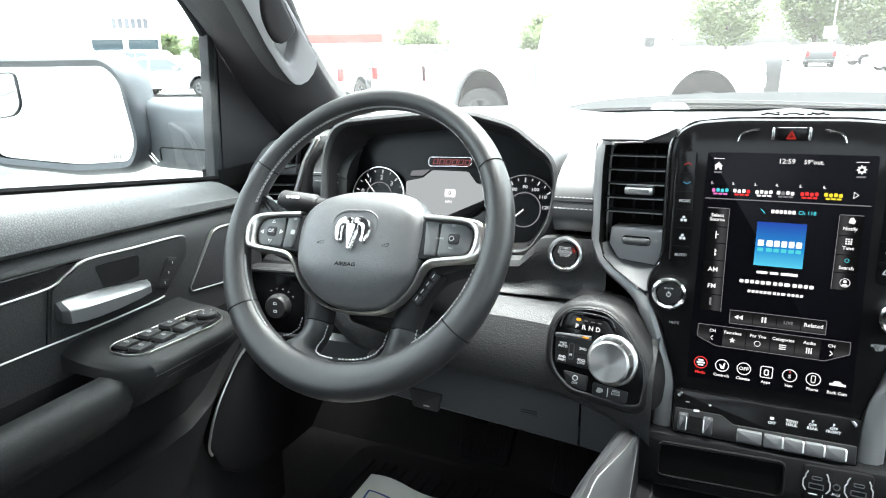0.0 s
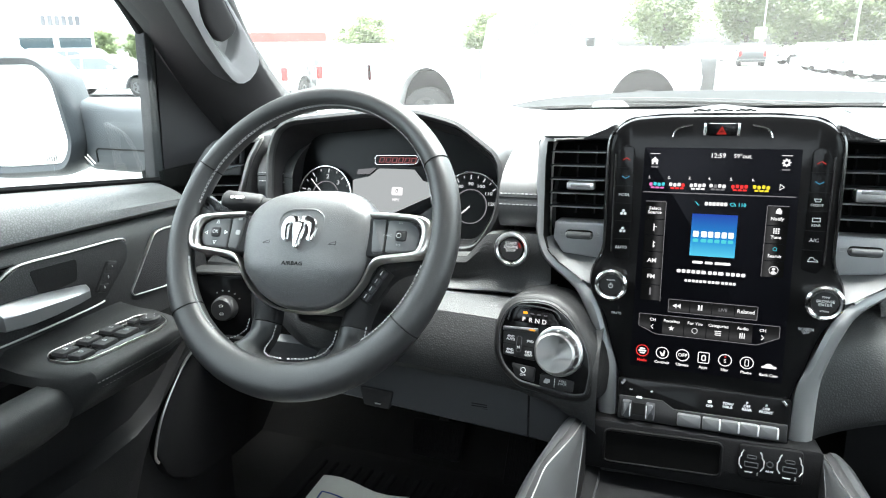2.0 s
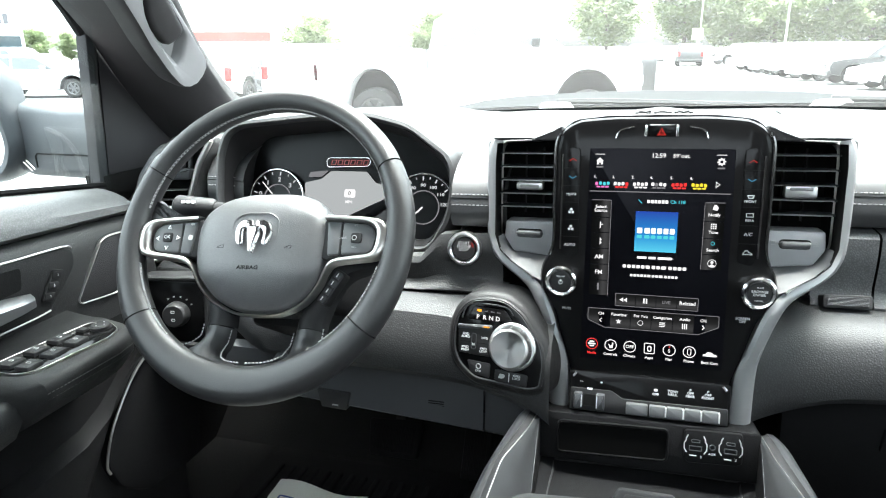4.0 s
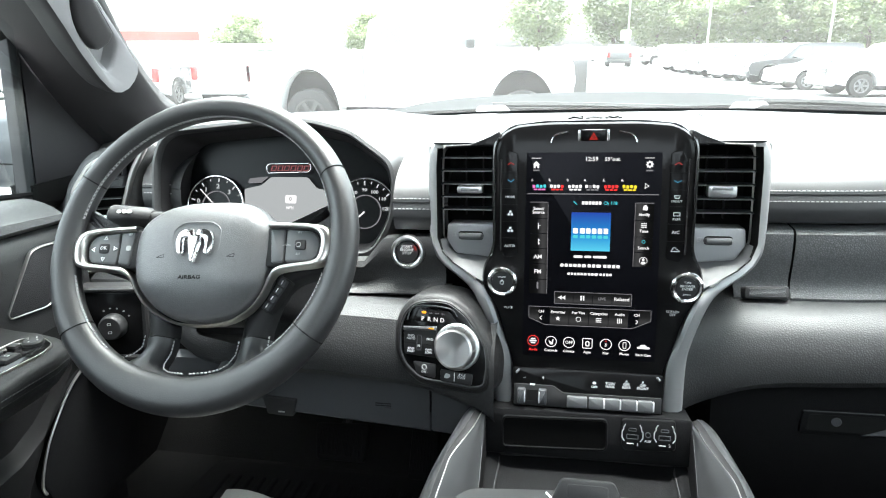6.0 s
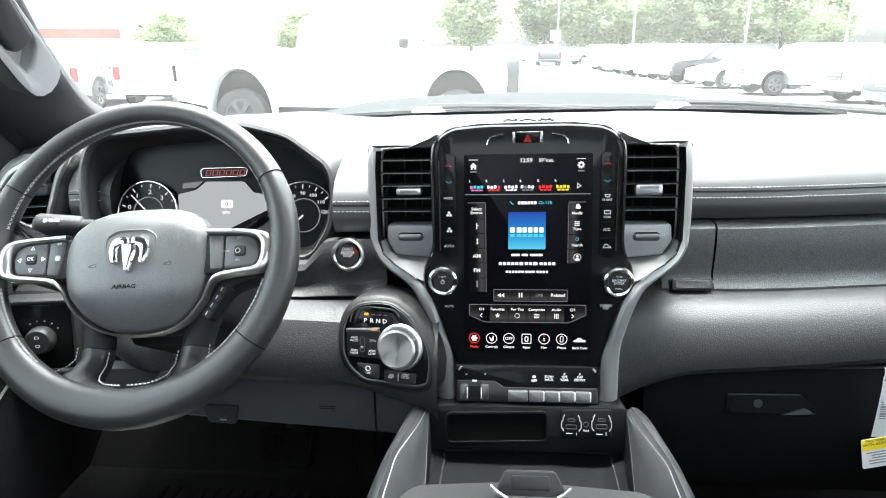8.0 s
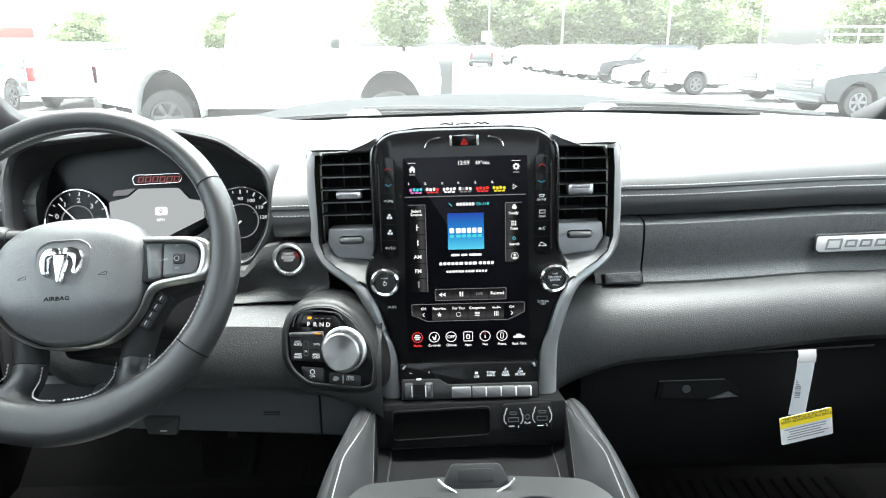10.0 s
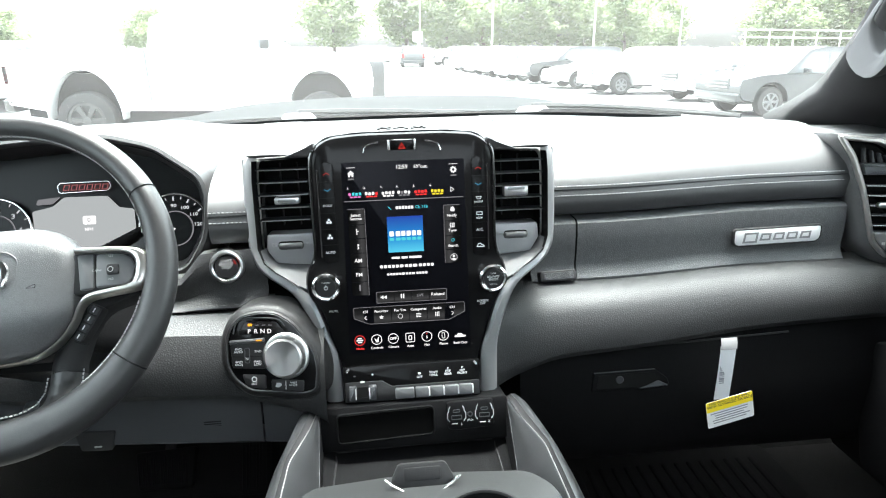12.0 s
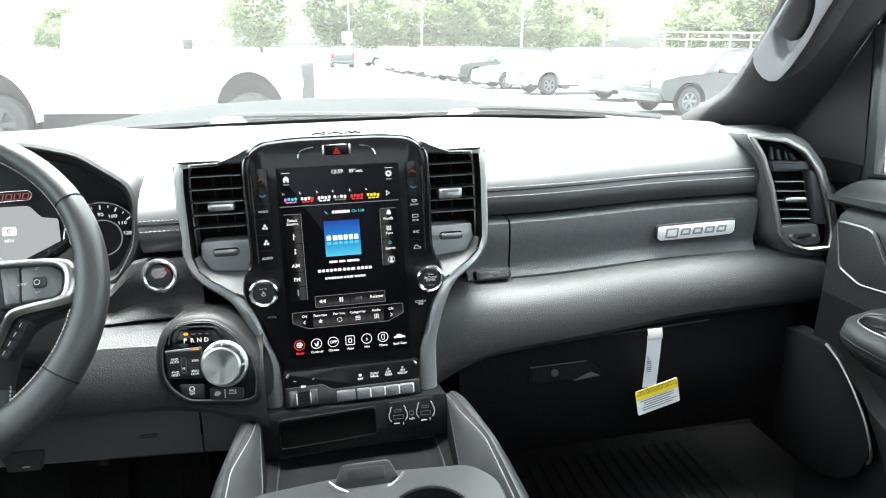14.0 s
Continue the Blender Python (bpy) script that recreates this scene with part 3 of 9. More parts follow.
def driver_fascia(x):
    yr = front(x) - 0.004
    k = 1.0 - 0.47 * smoothstep(-0.275, -0.32, x) * smoothstep(-0.70, -0.66, x)  # dips under the gauges
    return [(x, y, 1.300 + (z - 1.300) * k) for y, z in ((yr + 0.09, 1.350), (yr + 0.03, 1.382), (yr + 0.005, 1.384), (yr, 1.37), (yr + 0.001, 1.345), (yr + 0.003, 1.325), (yr - 0.002, 1.315), (yr - 0.010, 1.309), (yr - 0.012, 1.305), (yr - 0.008, 1.301), (yr + 0.05, 1.300))]


part("fascia", sheet(dash_run(-0.76, -0.195, driver_fascia, 20)), FASCIASHADED, dash, "grained black driver fascia panel")


def bolster_section(x):
    yr = front(x)
    near = math.exp(-max(0.0, abs(x) - 0.115) / 0.07)
    far = 1 - near
    up = 0.014 if x < 0 else 0.0
    low = interp(abs(x), [(0.11, -0.022), (0.22, -0.004), (0.4, 0.0), (0.75, 0.012)])
    out = [(0.02, 1.287), (-0.012, 1.2855), (-0.036, 1.2815), (-0.056, 1.273), (-0.067, 1.260), (-0.074, 1.243), (-0.079, 1.222), (-0.080, 1.205), (-0.073, 1.195), (-0.055, 1.190), (-0.01, 1.189)]
    leg = [(0.02, 1.300), (-0.08, 1.295), (-0.10, 1.285), (-0.115, 1.270), (-0.125, 1.250), (-0.130, 1.230), (-0.132, 1.210), (-0.130, 1.195), (-0.122, 1.186), (-0.10, 1.182), (-0.05, 1.180)]
    k = near if x > 0 else near * 0.75
    return [(x, yr + a[0] * (1 - k) + b[0] * k, (a[1] + up * (1 if i < 4 else 0.5)) * (1 - k) + b[1] * k + (low if i > 4 else low * 0.3)) for i, (a, b) in enumerate(zip(out, leg))]


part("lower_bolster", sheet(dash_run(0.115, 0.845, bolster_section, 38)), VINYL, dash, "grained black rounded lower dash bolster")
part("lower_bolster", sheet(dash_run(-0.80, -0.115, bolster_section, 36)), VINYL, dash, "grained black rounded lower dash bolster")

# storage button beside the stack
bt = F((0.24, 0.938, 1.3005), (1, 0.08, 0), (0, 0.35, 0.94))
part("slot_frame", slab(rect(0, 0, 0.058, 0.017, 0.004), bt, 0.02, 0.0, 0.0015), PLASTIC, dash)
for i in range(7):
    part("rib", slab(rect(0, -0.0048 + i * 0.0016, 0.048, 0.0009), bt, 0.002, 0.001, 0.0003), GREYPLASTIC, dash, smooth=0)

# ---- driver side lower panels ----
knee = thing("knee_panel", "dark grey plastic knee panel under the steering column", "panel")


def knee_rows(x0, x1, n):
    rows = []
    for x in np.linspace(x0, x1, n):
        top = 1.200
        bot = interp(x, [(-0.62, 1.128), (-0.51, 1.119), (-0.215, 1.100), (-0.12, 1.092)])
        rows.append([(x, 0.862, top), (x, 0.848, top - 0.006), (x, 0.846, (top + bot) / 2), (x, 0.842, bot + 0.006), (x, 0.848, bot), (x, 0.90, bot - 0.002)])
    return rows


part("panel", sheet(knee_rows(-0.64, -0.2175, 20)), GREYPLASTIC, knee)
part("panel", sheet(knee_rows(-0.2145, -0.115, 6)), GREYPLASTIC, knee)
kf = F((-0.287, 0.8455, 1.133), (1, 0, 0), (0, 0.04, 1))
part("grille_recess", slab(rect(0, 0, 0.027, 0.021, 0.001), kf, 0.003, 0.0006), PLASTIC, knee)
for i in range(6):
    part("slot", slab(rect(0, -0.0085 + i * 0.0034, 0.024, 0.0019, 0.0006, 2), kf, 0.002, 0.0012), CAVITY, knee, smooth=0)
kh = F((-0.45, 0.8435, 1.126), (1, 0, 0), (0, 0.04, 1))
part("release_handle", slab(rounded([(-0.026, 0.016), (-0.02, -0.014), (0.022, -0.016), (0.03, 0.014)], 0.004), kh, 0.012, 0.004, 0.002), PLASTIC, knee, "black hood release handle")
part("mark", slab(rect(0.004, -0.008, 0.010, 0.002), kh, 0.001, 0.0046), PRINTDIM, knee, smooth=0)

# column shroud and the dark space behind the wheel
shroud = thing("steering_column", "black plastic steering column cover with a stalk", "steering column")
cf = F((-0.444, 0.689, 1.422), (1, 0, 0), (0, math.sin(radians(32)), math.cos(radians(32))))
part("cover", bridge(bmesh.new(), [[cf.p(a * k, b * k - 0.02 + d * 0.1, -d) for a, b in rounded([(-0.062, -0.055), (0.062, -0.055), (0.07, 0.03), (-0.07, 0.03)], 0.02)] for d, k in ((0.045, 0.8), (0.06, 1), (0.24, 1.15))], True, True, True), HARDBLACK, shroud)
part("lower_cover", slab(rounded([(-0.045, -0.092), (0.042, -0.092), (0.055, -0.05), (-0.055, -0.05)], 0.012), cf, 0.12, -0.085, 0.008), HARDBLACK, shroud)
part("tilt_lever", tube([cf.p(0.0, -0.125, -0.10), cf.p(0.01, -0.135, -0.075)], 0.008, 8, flat=0.6), GREYPLASTIC, shroud, "grey tilt lever")
stalk = part("stalk", tube([(-0.48, 0.795, 1.428), (-0.53, 0.788, 1.429), (-0.575, 0.782, 1.431)], [0.008, 0.009, 0.010], 12), PLASTIC, shroud, "black turn signal stalk")
part("stalk_knob", tube([(-0.568, 0.783, 1.4305), (-0.572, 0.7825, 1.431), (-0.622, 0.778, 1.434), (-0.626, 0.7775, 1.4342)], [0.011, 0.0140, 0.0155, 0.012], 14), PLASTIC, stalk)
part("stalk_band", tube([(-0.5705, 0.7826, 1.4308), (-0.5735, 0.7824, 1.4311)], 0.0119, 14), SATIN, stalk)
sfk = F((-0.598, 0.7680, 1.4435), (1, 0, 0.02), (0, 0.6, 0.8))
for i in range(4):
    part("mark", slab(rect(-0.016 + i * 0.0075, 0.0, 0.005, 0.004, 0.001, 2), sfk, 0.003, 0.0002), PRINT, stalk, smooth=0)

# ---- steering wheel ----
turned = radians(2.5)
cw = F(cf.o, cf.u * math.cos(turned) + cf.v * math.sin(turned), cf.v * math.cos(turned) - cf.u * math.sin(turned))
wheel = thing("steering_wheel", "black leather steering wheel with grey stitching and dark chrome spokes", "steering wheel")
RW, RT = 0.1765, 0.0136


def rim_point(a, r=RW):
    return cw.p(r * math.cos(a), r * math.sin(a), 0.0)


def rim_gain(a):
    """How much thicker the rim is at an angle: outwards, and towards the wheel's middle."""
    out = 1.0 + 0.10 * smoothstep(0.2, 0.95, -math.sin(a)) + 0.06 * math.exp(-((abs(math.cos(a)) - 1) / 0.25) ** 2)
    return out, out * interp(math.sin(a), [(-1.0, 1.92), (-0.7, 1.66), (-0.34, 1.46), (0.0, 1.28), (0.5, 1.0)])


def rim_skin(a, b, grow=1.0):
    """A point on the rim's skin: a runs round the wheel, b round the rim's section."""
    er = cw.u * math.cos(a) + cw.v * math.sin(a)
    out, inn = rim_gain(a)
    c = math.cos(b)
    return rim_point(a) + er * (RT * grow * c * (inn if c < 0 else out)) + cw.n * (RT * 1.16 * out * grow * math.sin(b))


bm = bmesh.new()
rows = [[bm.verts.new(rim_skin(2 * math.pi * i / 120, 2 * math.pi * j / 20)) for j in range(20)] for i in range(120)]
rows.append(rows[0])
for r0, r1 in zip(rows, rows[1:]):
    for i in range(20):
        j = (i + 1) % 20
        bm.faces.new((r0[i], r0[j], r1[j], r1[i]))
rim_ob = part("rim", bm, LEATHER, wheel, "thick black leather wrapped rim", smooth=60)
for deg in (29, 151, 215, 325):
    part("seam", tube([rim_skin(radians(deg), b, 1.010) for b in np.linspace(0, 2 * math.pi, 24, endpoint=False)], 0.0008, 5, True), CAVITY, rim_ob)


def inner_stitch(d0, d1, r=None):
    """Cross stitches along the rim's inner side between two angles."""
    bm = bmesh.new()
    n = int(abs(d1 - d0) / 1.75)
    for i in range(n):
        a = radians(d0 + (d1 - d0) * (i + 0.5) / n)
        er = cw.u * math.cos(a) + cw.v * math.sin(a)
        ta = cw.v * math.cos(a) - cw.u * math.sin(a)
        c = rim_skin(a, radians(160), 1.012)
        for s in (-1, 1):
            p = c - ta * 0.0017 + cw.n * 0.0018 * s
            q = c + ta * 0.0017 - cw.n * 0.0018 * s
            tube([p, (p + q) / 2 - er * 0.0006, q], 0.0005, 4, False, bm)
    ob = part("stitching", bm, WHEELTHREAD, rim_ob, smooth=0)
    ob["kind"] = "stuff"


inner_stitch(13, 167)
inner_stitch(192, 231)
inner_stitch(309, 348)
# airbag cover: a domed shield
half_hub = [(0.030, 0.0640), (0.060, 0.0545), (0.080, 0.0335), (0.0872, 0.0140), (0.0872, -0.0150), (0.0805, -0.0440), (0.0630, -0.0665), (0.0420, -0.0800), (0.0150, -0.0858)]
hub_pts = rounded(half_hub + [(-a, b) for a, b in half_hub[::-1]], 0.014, 4)
HC = -0.014
lv = []
for k, h in ((0.97, -0.050), (1.0, -0.030), (0.998, -0.016), (0.985, -0.008), (0.955, -0.002), (0.89, 0.003), (0.78, 0.006), (0.60, 0.0080), (0.40, 0.0088), (0.2, 0.009)):
    lv.append([cw.p(a * k, HC + (b - HC) * k, h - 0.38 * max(0.0, -0.046 - (HC + (b - HC) * k)) - 11.0 * max(0.0, HC + (b - HC) * k - 0.022) ** 2) for a, b in hub_pts])
airbag = part("airbag_cover", bridge(bmesh.new(), lv, True, True, True), AIRBAGSKIN, wheel, "grained black airbag cover", smooth=50)
hf = cw.at(-0.001, 0.0, 0.0088)
part("emblem_recess", band(rounded([(-0.031, 0.020), (-0.018, 0.029), (0.018, 0.029), (0.031, 0.020), (0.031, -0.008), (0.016, -0.024), (-0.016, -0.024), (-0.031, -0.008)], 0.010), 0.0022, hf, 0.005, 0.0004, 0.0012), AIRBAGSKIN, airbag)
# polished ornament: two curled arms and a tapering middle
emblem = part("emblem", slab(rounded([(-0.0088, 0.0125), (0.0088, 0.0125), (0.0080, 0.002), (0.0048, -0.012), (0.0032, -0.0215), (-0.0032, -0.0215), (-0.0048, -0.012), (-0.0080, 0.002)], 0.003), hf, 0.006, 0.0065, 0.0034), CHROME, airbag, "bright chrome emblem", smooth=25)
for s in (-1, 1):
    horn = rounded(mirrored([(0.0014, 0.0187), (0.0110, 0.0200), (0.0205, 0.0155), (0.0240, 0.0054), (0.0225, -0.0043), (0.0200, -0.0115), (0.0150, -0.0130), (0.0112, -0.0094), (0.0135, -0.0018), (0.0120, 0.0050), (0.0080, 0.0085), (0.0014, 0.0078)], s), 0.004, 4)
    part("emblem_arm", slab(horn, hf, 0.006, 0.0055, 0.0032), CHROME, emblem, smooth=25)
writing("lettering", "AIRBAG", hf, -0.003, -0.0375, 0.0062, CAVITY, airbag, 0.0004, 0.0002, squeeze=1.3)
for s in (-1, 1):
    part("horn_mark", band(rounded([(s * 0.044 - 0.005, -0.014), (s * 0.044 + 0.005, -0.014), (s * 0.044 + 0.005, -0.0095), (s * 0.044 - 0.003, -0.0125)], 0.001, 2), 0.0005, hf, 0.006, -0.0002), CAVITY, airbag, smooth=0)
# one satin strip runs round both switch pods and below the cover
strip_out = [(0.084, 0.0275), (0.112, 0.0262), (0.137, 0.0240), (0.1555, 0.0190), (0.1625, 0.0050), (0.1595, -0.0165), (0.148, -0.0242), (0.119, -0.0270), (0.098, -0.0300), (0.088, -0.0385), (0.0810, -0.0520), (0.0700, -0.0660), (0.0560, -0.0770), (0.034, -0.0862), (0.0, -0.0895)]
strip_in = [(0.084, 0.0212), (0.112, 0.0198), (0.135, 0.0178), (0.1450, 0.0125), (0.1490, 0.0030), (0.1468, -0.0132), (0.1395, -0.0185), (0.117, -0.0208), (0.096, -0.0240), (0.0855, -0.0350), (0.0785, -0.0490), (0.0680, -0.0632), (0.0545, -0.0742), (0.033, -0.0838), (0.0, -0.0871)]
strip_h = [0.004, 0.004, 0.005, 0.007, 0.008, 0.008, 0.007, 0.004, 0.001, -0.003, -0.007, -0.010, -0.013, -0.015, -0.016]
lines = []
for f, dh in ((-0.10, -0.012), (0.0, -0.002), (0.18, 0.0008), (0.5, 0.0016), (0.82, 0.0008), (1.0, -0.002), (1.06, -0.012)):
    one = [(a + (c - a) * f, b + (d - b) * f, h + dh) for (a, b), (c, d), h in zip(strip_out, strip_in, strip_h)]
    lines.append(smooth_line([cw.p(*q) for q in one] + [cw.p(-a, b, h) for a, b, h in one[::-1][1:]], 4))
part("trim", sheet(lines), TRIM, wheel, "satin dark chrome strip round the switch pods", smooth=50)
backer = rounded([(-0.155, 0.022), (-0.07, 0.034), (0.07, 0.034), (0.155, 0.022), (0.156, -0.018), (0.100, -0.034), (0.080, -0.058), (0.050, -0.084), (-0.050, -0.084), (-0.080, -0.058), (-0.100, -0.034), (-0.156, -0.018)], 0.012)
part("spoke_back", slab(backer, cw, 0.03, -0.032, 0.006), PLASTIC, wheel)
for s in (-1, 1):
    cp = cw.at(0, 0, 0.0085)
    pod_pts = mirrored([(0.080, 0.024), (0.138, 0.021), (0.150, 0.013), (0.152, -0.012), (0.143, -0.021), (0.080, -0.024)], s)
    pod = part("switch_pod", slab(rounded(pod_pts, 0.006), cp, 0.02, -0.010, 0.003), PLASTIC, wheel)
    part("switch", slab(rounded(mirrored([(0.106, 0.0188), (0.134, 0.0165), (0.1430, 0.0110), (0.1460, 0.0020), (0.1440, -0.0120), (0.138, -0.0172), (0.106, -0.0190)], s), 0.004), cp, 0.006, -0.0065, 0.002), SWITCHBLACK, pod)
    part("switch", slab(rounded(mirrored([(0.086, 0.0200), (0.104, 0.0190), (0.104, -0.0192), (0.090, -0.0205)], s), 0.003), cp, 0.006, -0.0065, 0.002), SWITCHBLACK, pod)
    part("button", slab(rect(s * 0.124, 0.0000, 0.013, 0.012, 0.003), cp, 0.004, -0.0045, 0.001), PLASTIC, pod)
    if s < 0:
        writing("legend", "OK", cp, -0.124, 0.0000, 0.006, PRINT, pod, -0.0041)
        for a, b, r in ((-0.124, 0.0125, 0), (-0.124, -0.0125, 180), (-0.1385, -0.001, 90), (-0.1100, 0.0, -90)):
            tri = [(a + 0.0032 * math.cos(radians(90 + r + k * 120)), b + 0.0032 * math.sin(radians(90 + r + k * 120))) for k in range(3)]
            part("arrow", band(tri, 0.0007, cp, 0.001, -0.0058), PRINT, pod, smooth=0)
        part("mark", slab(rect(-0.092, 0.000, 0.006, 0.006, 0.002), cp, 0.001, -0.0058), PRINTDIM, pod, smooth=0)
        part("mark", slab(rect(-0.092, 0.017, 0.005, 0.003, 0.001), cp, 0.001, -0.0058), PRINTDIM, pod, smooth=0)
    else:
        writing("legend", "SET", cp, 0.122, 0.0150, 0.0035, PRINTDIM, pod, -0.0058)
        writing("legend", "RES", cp, 0.122, -0.0105, 0.0035, PRINTDIM, pod, -0.0058)
        writing("legend", "CANC", cp, 0.1075, 0.0000, 0.0034, PRINTDIM, pod, -0.0058)
        part("mark", band(oval(0.122, 0.0000, 0.003, 0.003, 12), 0.0006, cp, 0.001, -0.004), PRINTDIM, pod, smooth=0)
    # leather over the top of the switch pod
    part("gusset", slab(rounded(mirrored([(0.172, 0.060), (0.160, 0.052), (0.152, 0.041), (0.142, 0.0325), (0.124, 0.0290), (0.102, 0.0285), (0.102, 0.022), (0.150, 0.010), (0.170, 0.014)], s), 0.006), cw, 0.03, -0.002, 0.006), LEATHER, wheel, "black leather over the switch pod", smooth=60)
    # plastic cap and leather lower spoke sweeping into the rim
    for nm, b_hi, b_lo, mat, lab, drop in (("spoke_cap", -0.046, -0.0985, PLASTIC, "black plastic cap below the switch pod", 0.0008), ("lower_spoke", -0.0995, -0.160, LEATHER, "black leather lower spoke", 0.0)):
        rows = []
        for b0 in np.linspace(b_hi, b_lo, 16):
            o_ = interp(-b0, [(0.040, 0.097), (0.062, 0.085), (0.090, 0.0775), (0.112, 0.0775), (0.122, 0.082), (0.128, 0.091), (0.132, 0.104), (0.160, 0.106)])
            o_ = min(o_, math.sqrt(max(0.0001, 0.1590 ** 2 - b0 * b0)))
            i_ = interp(-b0, [(0.046, 0.055), (0.070, 0.046), (0.090, 0.043), (0.133, 0.0415), (0.139, 0.036), (0.143, 0.026), (0.1455, 0.0), (0.160, 0.0)])
            h = interp(-b0, [(0.046, -0.034), (0.110, -0.031), (0.124, -0.024), (0.133, -0.015), (0.141, -0.006), (0.150, 0.004), (0.160, 0.0125)]) - drop
            ed = interp(-b0, [(0.046, 1.0), (0.135, 1.0), (0.155, 0.15)])
            rows.append([cw.p(s * (i_ + (o_ - i_) * f), b0 - 0.004 * abs(f - 0.5), h + dh * ed) for f, dh in ((0.0, -0.020), (0.03, -0.009), (0.10, -0.003), (0.22, 0.0), (0.36, 0.0025), (0.5, 0.003), (0.64, 0.0025), (0.78, 0.0), (0.90, -0.003), (0.97, -0.009), (1.0, -0.020))])
        part(nm, sheet(rows), mat, wheel, lab, smooth=60)
    stitches([[cw.p(s * a, b, h) for a, b, h in ((0.0795, -0.098, -0.036), (0.0795, -0.112, -0.034), (0.084, -0.121, -0.026), (0.092, -0.1265, -0.018), (0.102, -0.1285, -0.012))]], 0.003, 0.0012, WHEELTHREAD, wheel, r=0.0007)
    stitches([[cw.p(s * a, b, h) for a, b, h in ((0.0415, -0.104, -0.038), (0.0410, -0.120, -0.034), (0.0395, -0.132, -0.022), (0.034, -0.1385, -0.013), (0.024, -0.1425, -0.007), (0.012, -0.1440, -0.004), (0.0, -0.1445, -0.003))]], 0.003, 0.0012, WHEELTHREAD, wheel, r=0.0007)
# button strip between the right pod and the lower spoke
bs = F(cw.p(0.0860, -0.0525, -0.024), cw.u * 0.51 + cw.v * 0.86, cw.v * 0.51 - cw.u * 0.86)
strip = part("button_strip", slab(rect(0.002, 0.0, 0.044, 0.014, 0.004), bs, 0.015, 0.0, 0.002), PLASTIC, wheel)
for i in range(4):
    part("strip_button", slab(rect(-0.014 + i * 0.0105, 0.0, 0.0088, 0.009, 0.0015), bs, 0.003, 0.0016, 0.0006), GREYPLASTIC, strip)
    part("mark", slab(rect(-0.014 + i * 0.0105, 0.0, 0.005, 0.0012), bs, 0.001, 0.002), PRINT, strip, smooth=0)
# ---- instrument cluster ----
cluster = thing("instrument_cluster", "black instrument cluster with two round gauges and a grey display", "instrument cluster")
hl = F((-0.48, 0.95, 1.43), (1, 0, 0), (0, 0.2, 0.98))
lip = rounded([(-0.192, 0.045), (-0.180, 0.078), (-0.158, 0.091), (-0.024, 0.1025), (0.064, 0.103), (0.126, 0.087), (0.188, 0.042), (0.193, 0.004), (0.187, -0.04), (0.160, -0.085), (-0.155, -0.085), (-0.194, -0.035)], 0.016, 5)
hood = part("hood", bridge(bmesh.new(), [[hl.p(a, b, h) for a, b in inset(lip, d)] for d, h in ((0.001, -0.06), (0.0, -0.01), (-0.001, 0.002), (-0.004, 0.006), (-0.009, 0.004), (-0.014, -0.006), (-0.018, -0.03), (-0.019, -0.09), (-0.015, -0.16))], True), PADTOP, cluster, "smooth black cluster hood")
part("shroud", bridge(bmesh.new(), [[hl.p(a * k + (1 - k) * 0.0, b * k, h) for a, b in inset(lip, 0.001)] for k, h in ((0.999, -0.004), (0.97, -0.03), (0.90, -0.066))], True), SHROUDGREY, cluster, "matte black inner shroud")
# swept hood tail towards the dash top
tail = []
lp = [p for p in lip if p[1] > -0.02]
lp.sort(key=lambda p: p[0])
crest = []
for x in np.linspace(-0.200, 0.204, 26):
    zt = interp(x, [(-0.205, 0.02), (-0.19, 0.07), (-0.165, 0.098), (-0.024, 0.117), (0.064, 0.117), (0.13, 0.103), (0.190, 0.062), (0.204, 0.040)])
    p0 = hl.p(x, zt - 0.004, -0.012)
    crest.append([p0, p0 + Vector((0, 0.05, 0.003)), Vector((x - 0.48, 1.12, max(1.50, p0.z * 0.6 + 1.505 * 0.4))), Vector((x - 0.48, 1.24, 1.506)), Vector((x - 0.48, 1.30, 1.498))])
part("hood_tail", sheet(crest), PADTOP, cluster, "smooth black hood flowing into the dash top", smooth=60)
gf = F((-0.48, 1.0, 1.43), (1, 0, 0), (0, 0.3, 0.954))
face = rounded([(-0.225, 0.05), (-0.16, 0.10), (0.0, 0.115), (0.14, 0.10), (0.205, 0.05), (0.205, -0.08), (0.16, -0.115), (-0.2, -0.115)], 0.02)
part("face", slab(face, gf, 0.004, -0.012), GAUGEFACE, cluster, "gloss black gauge face")


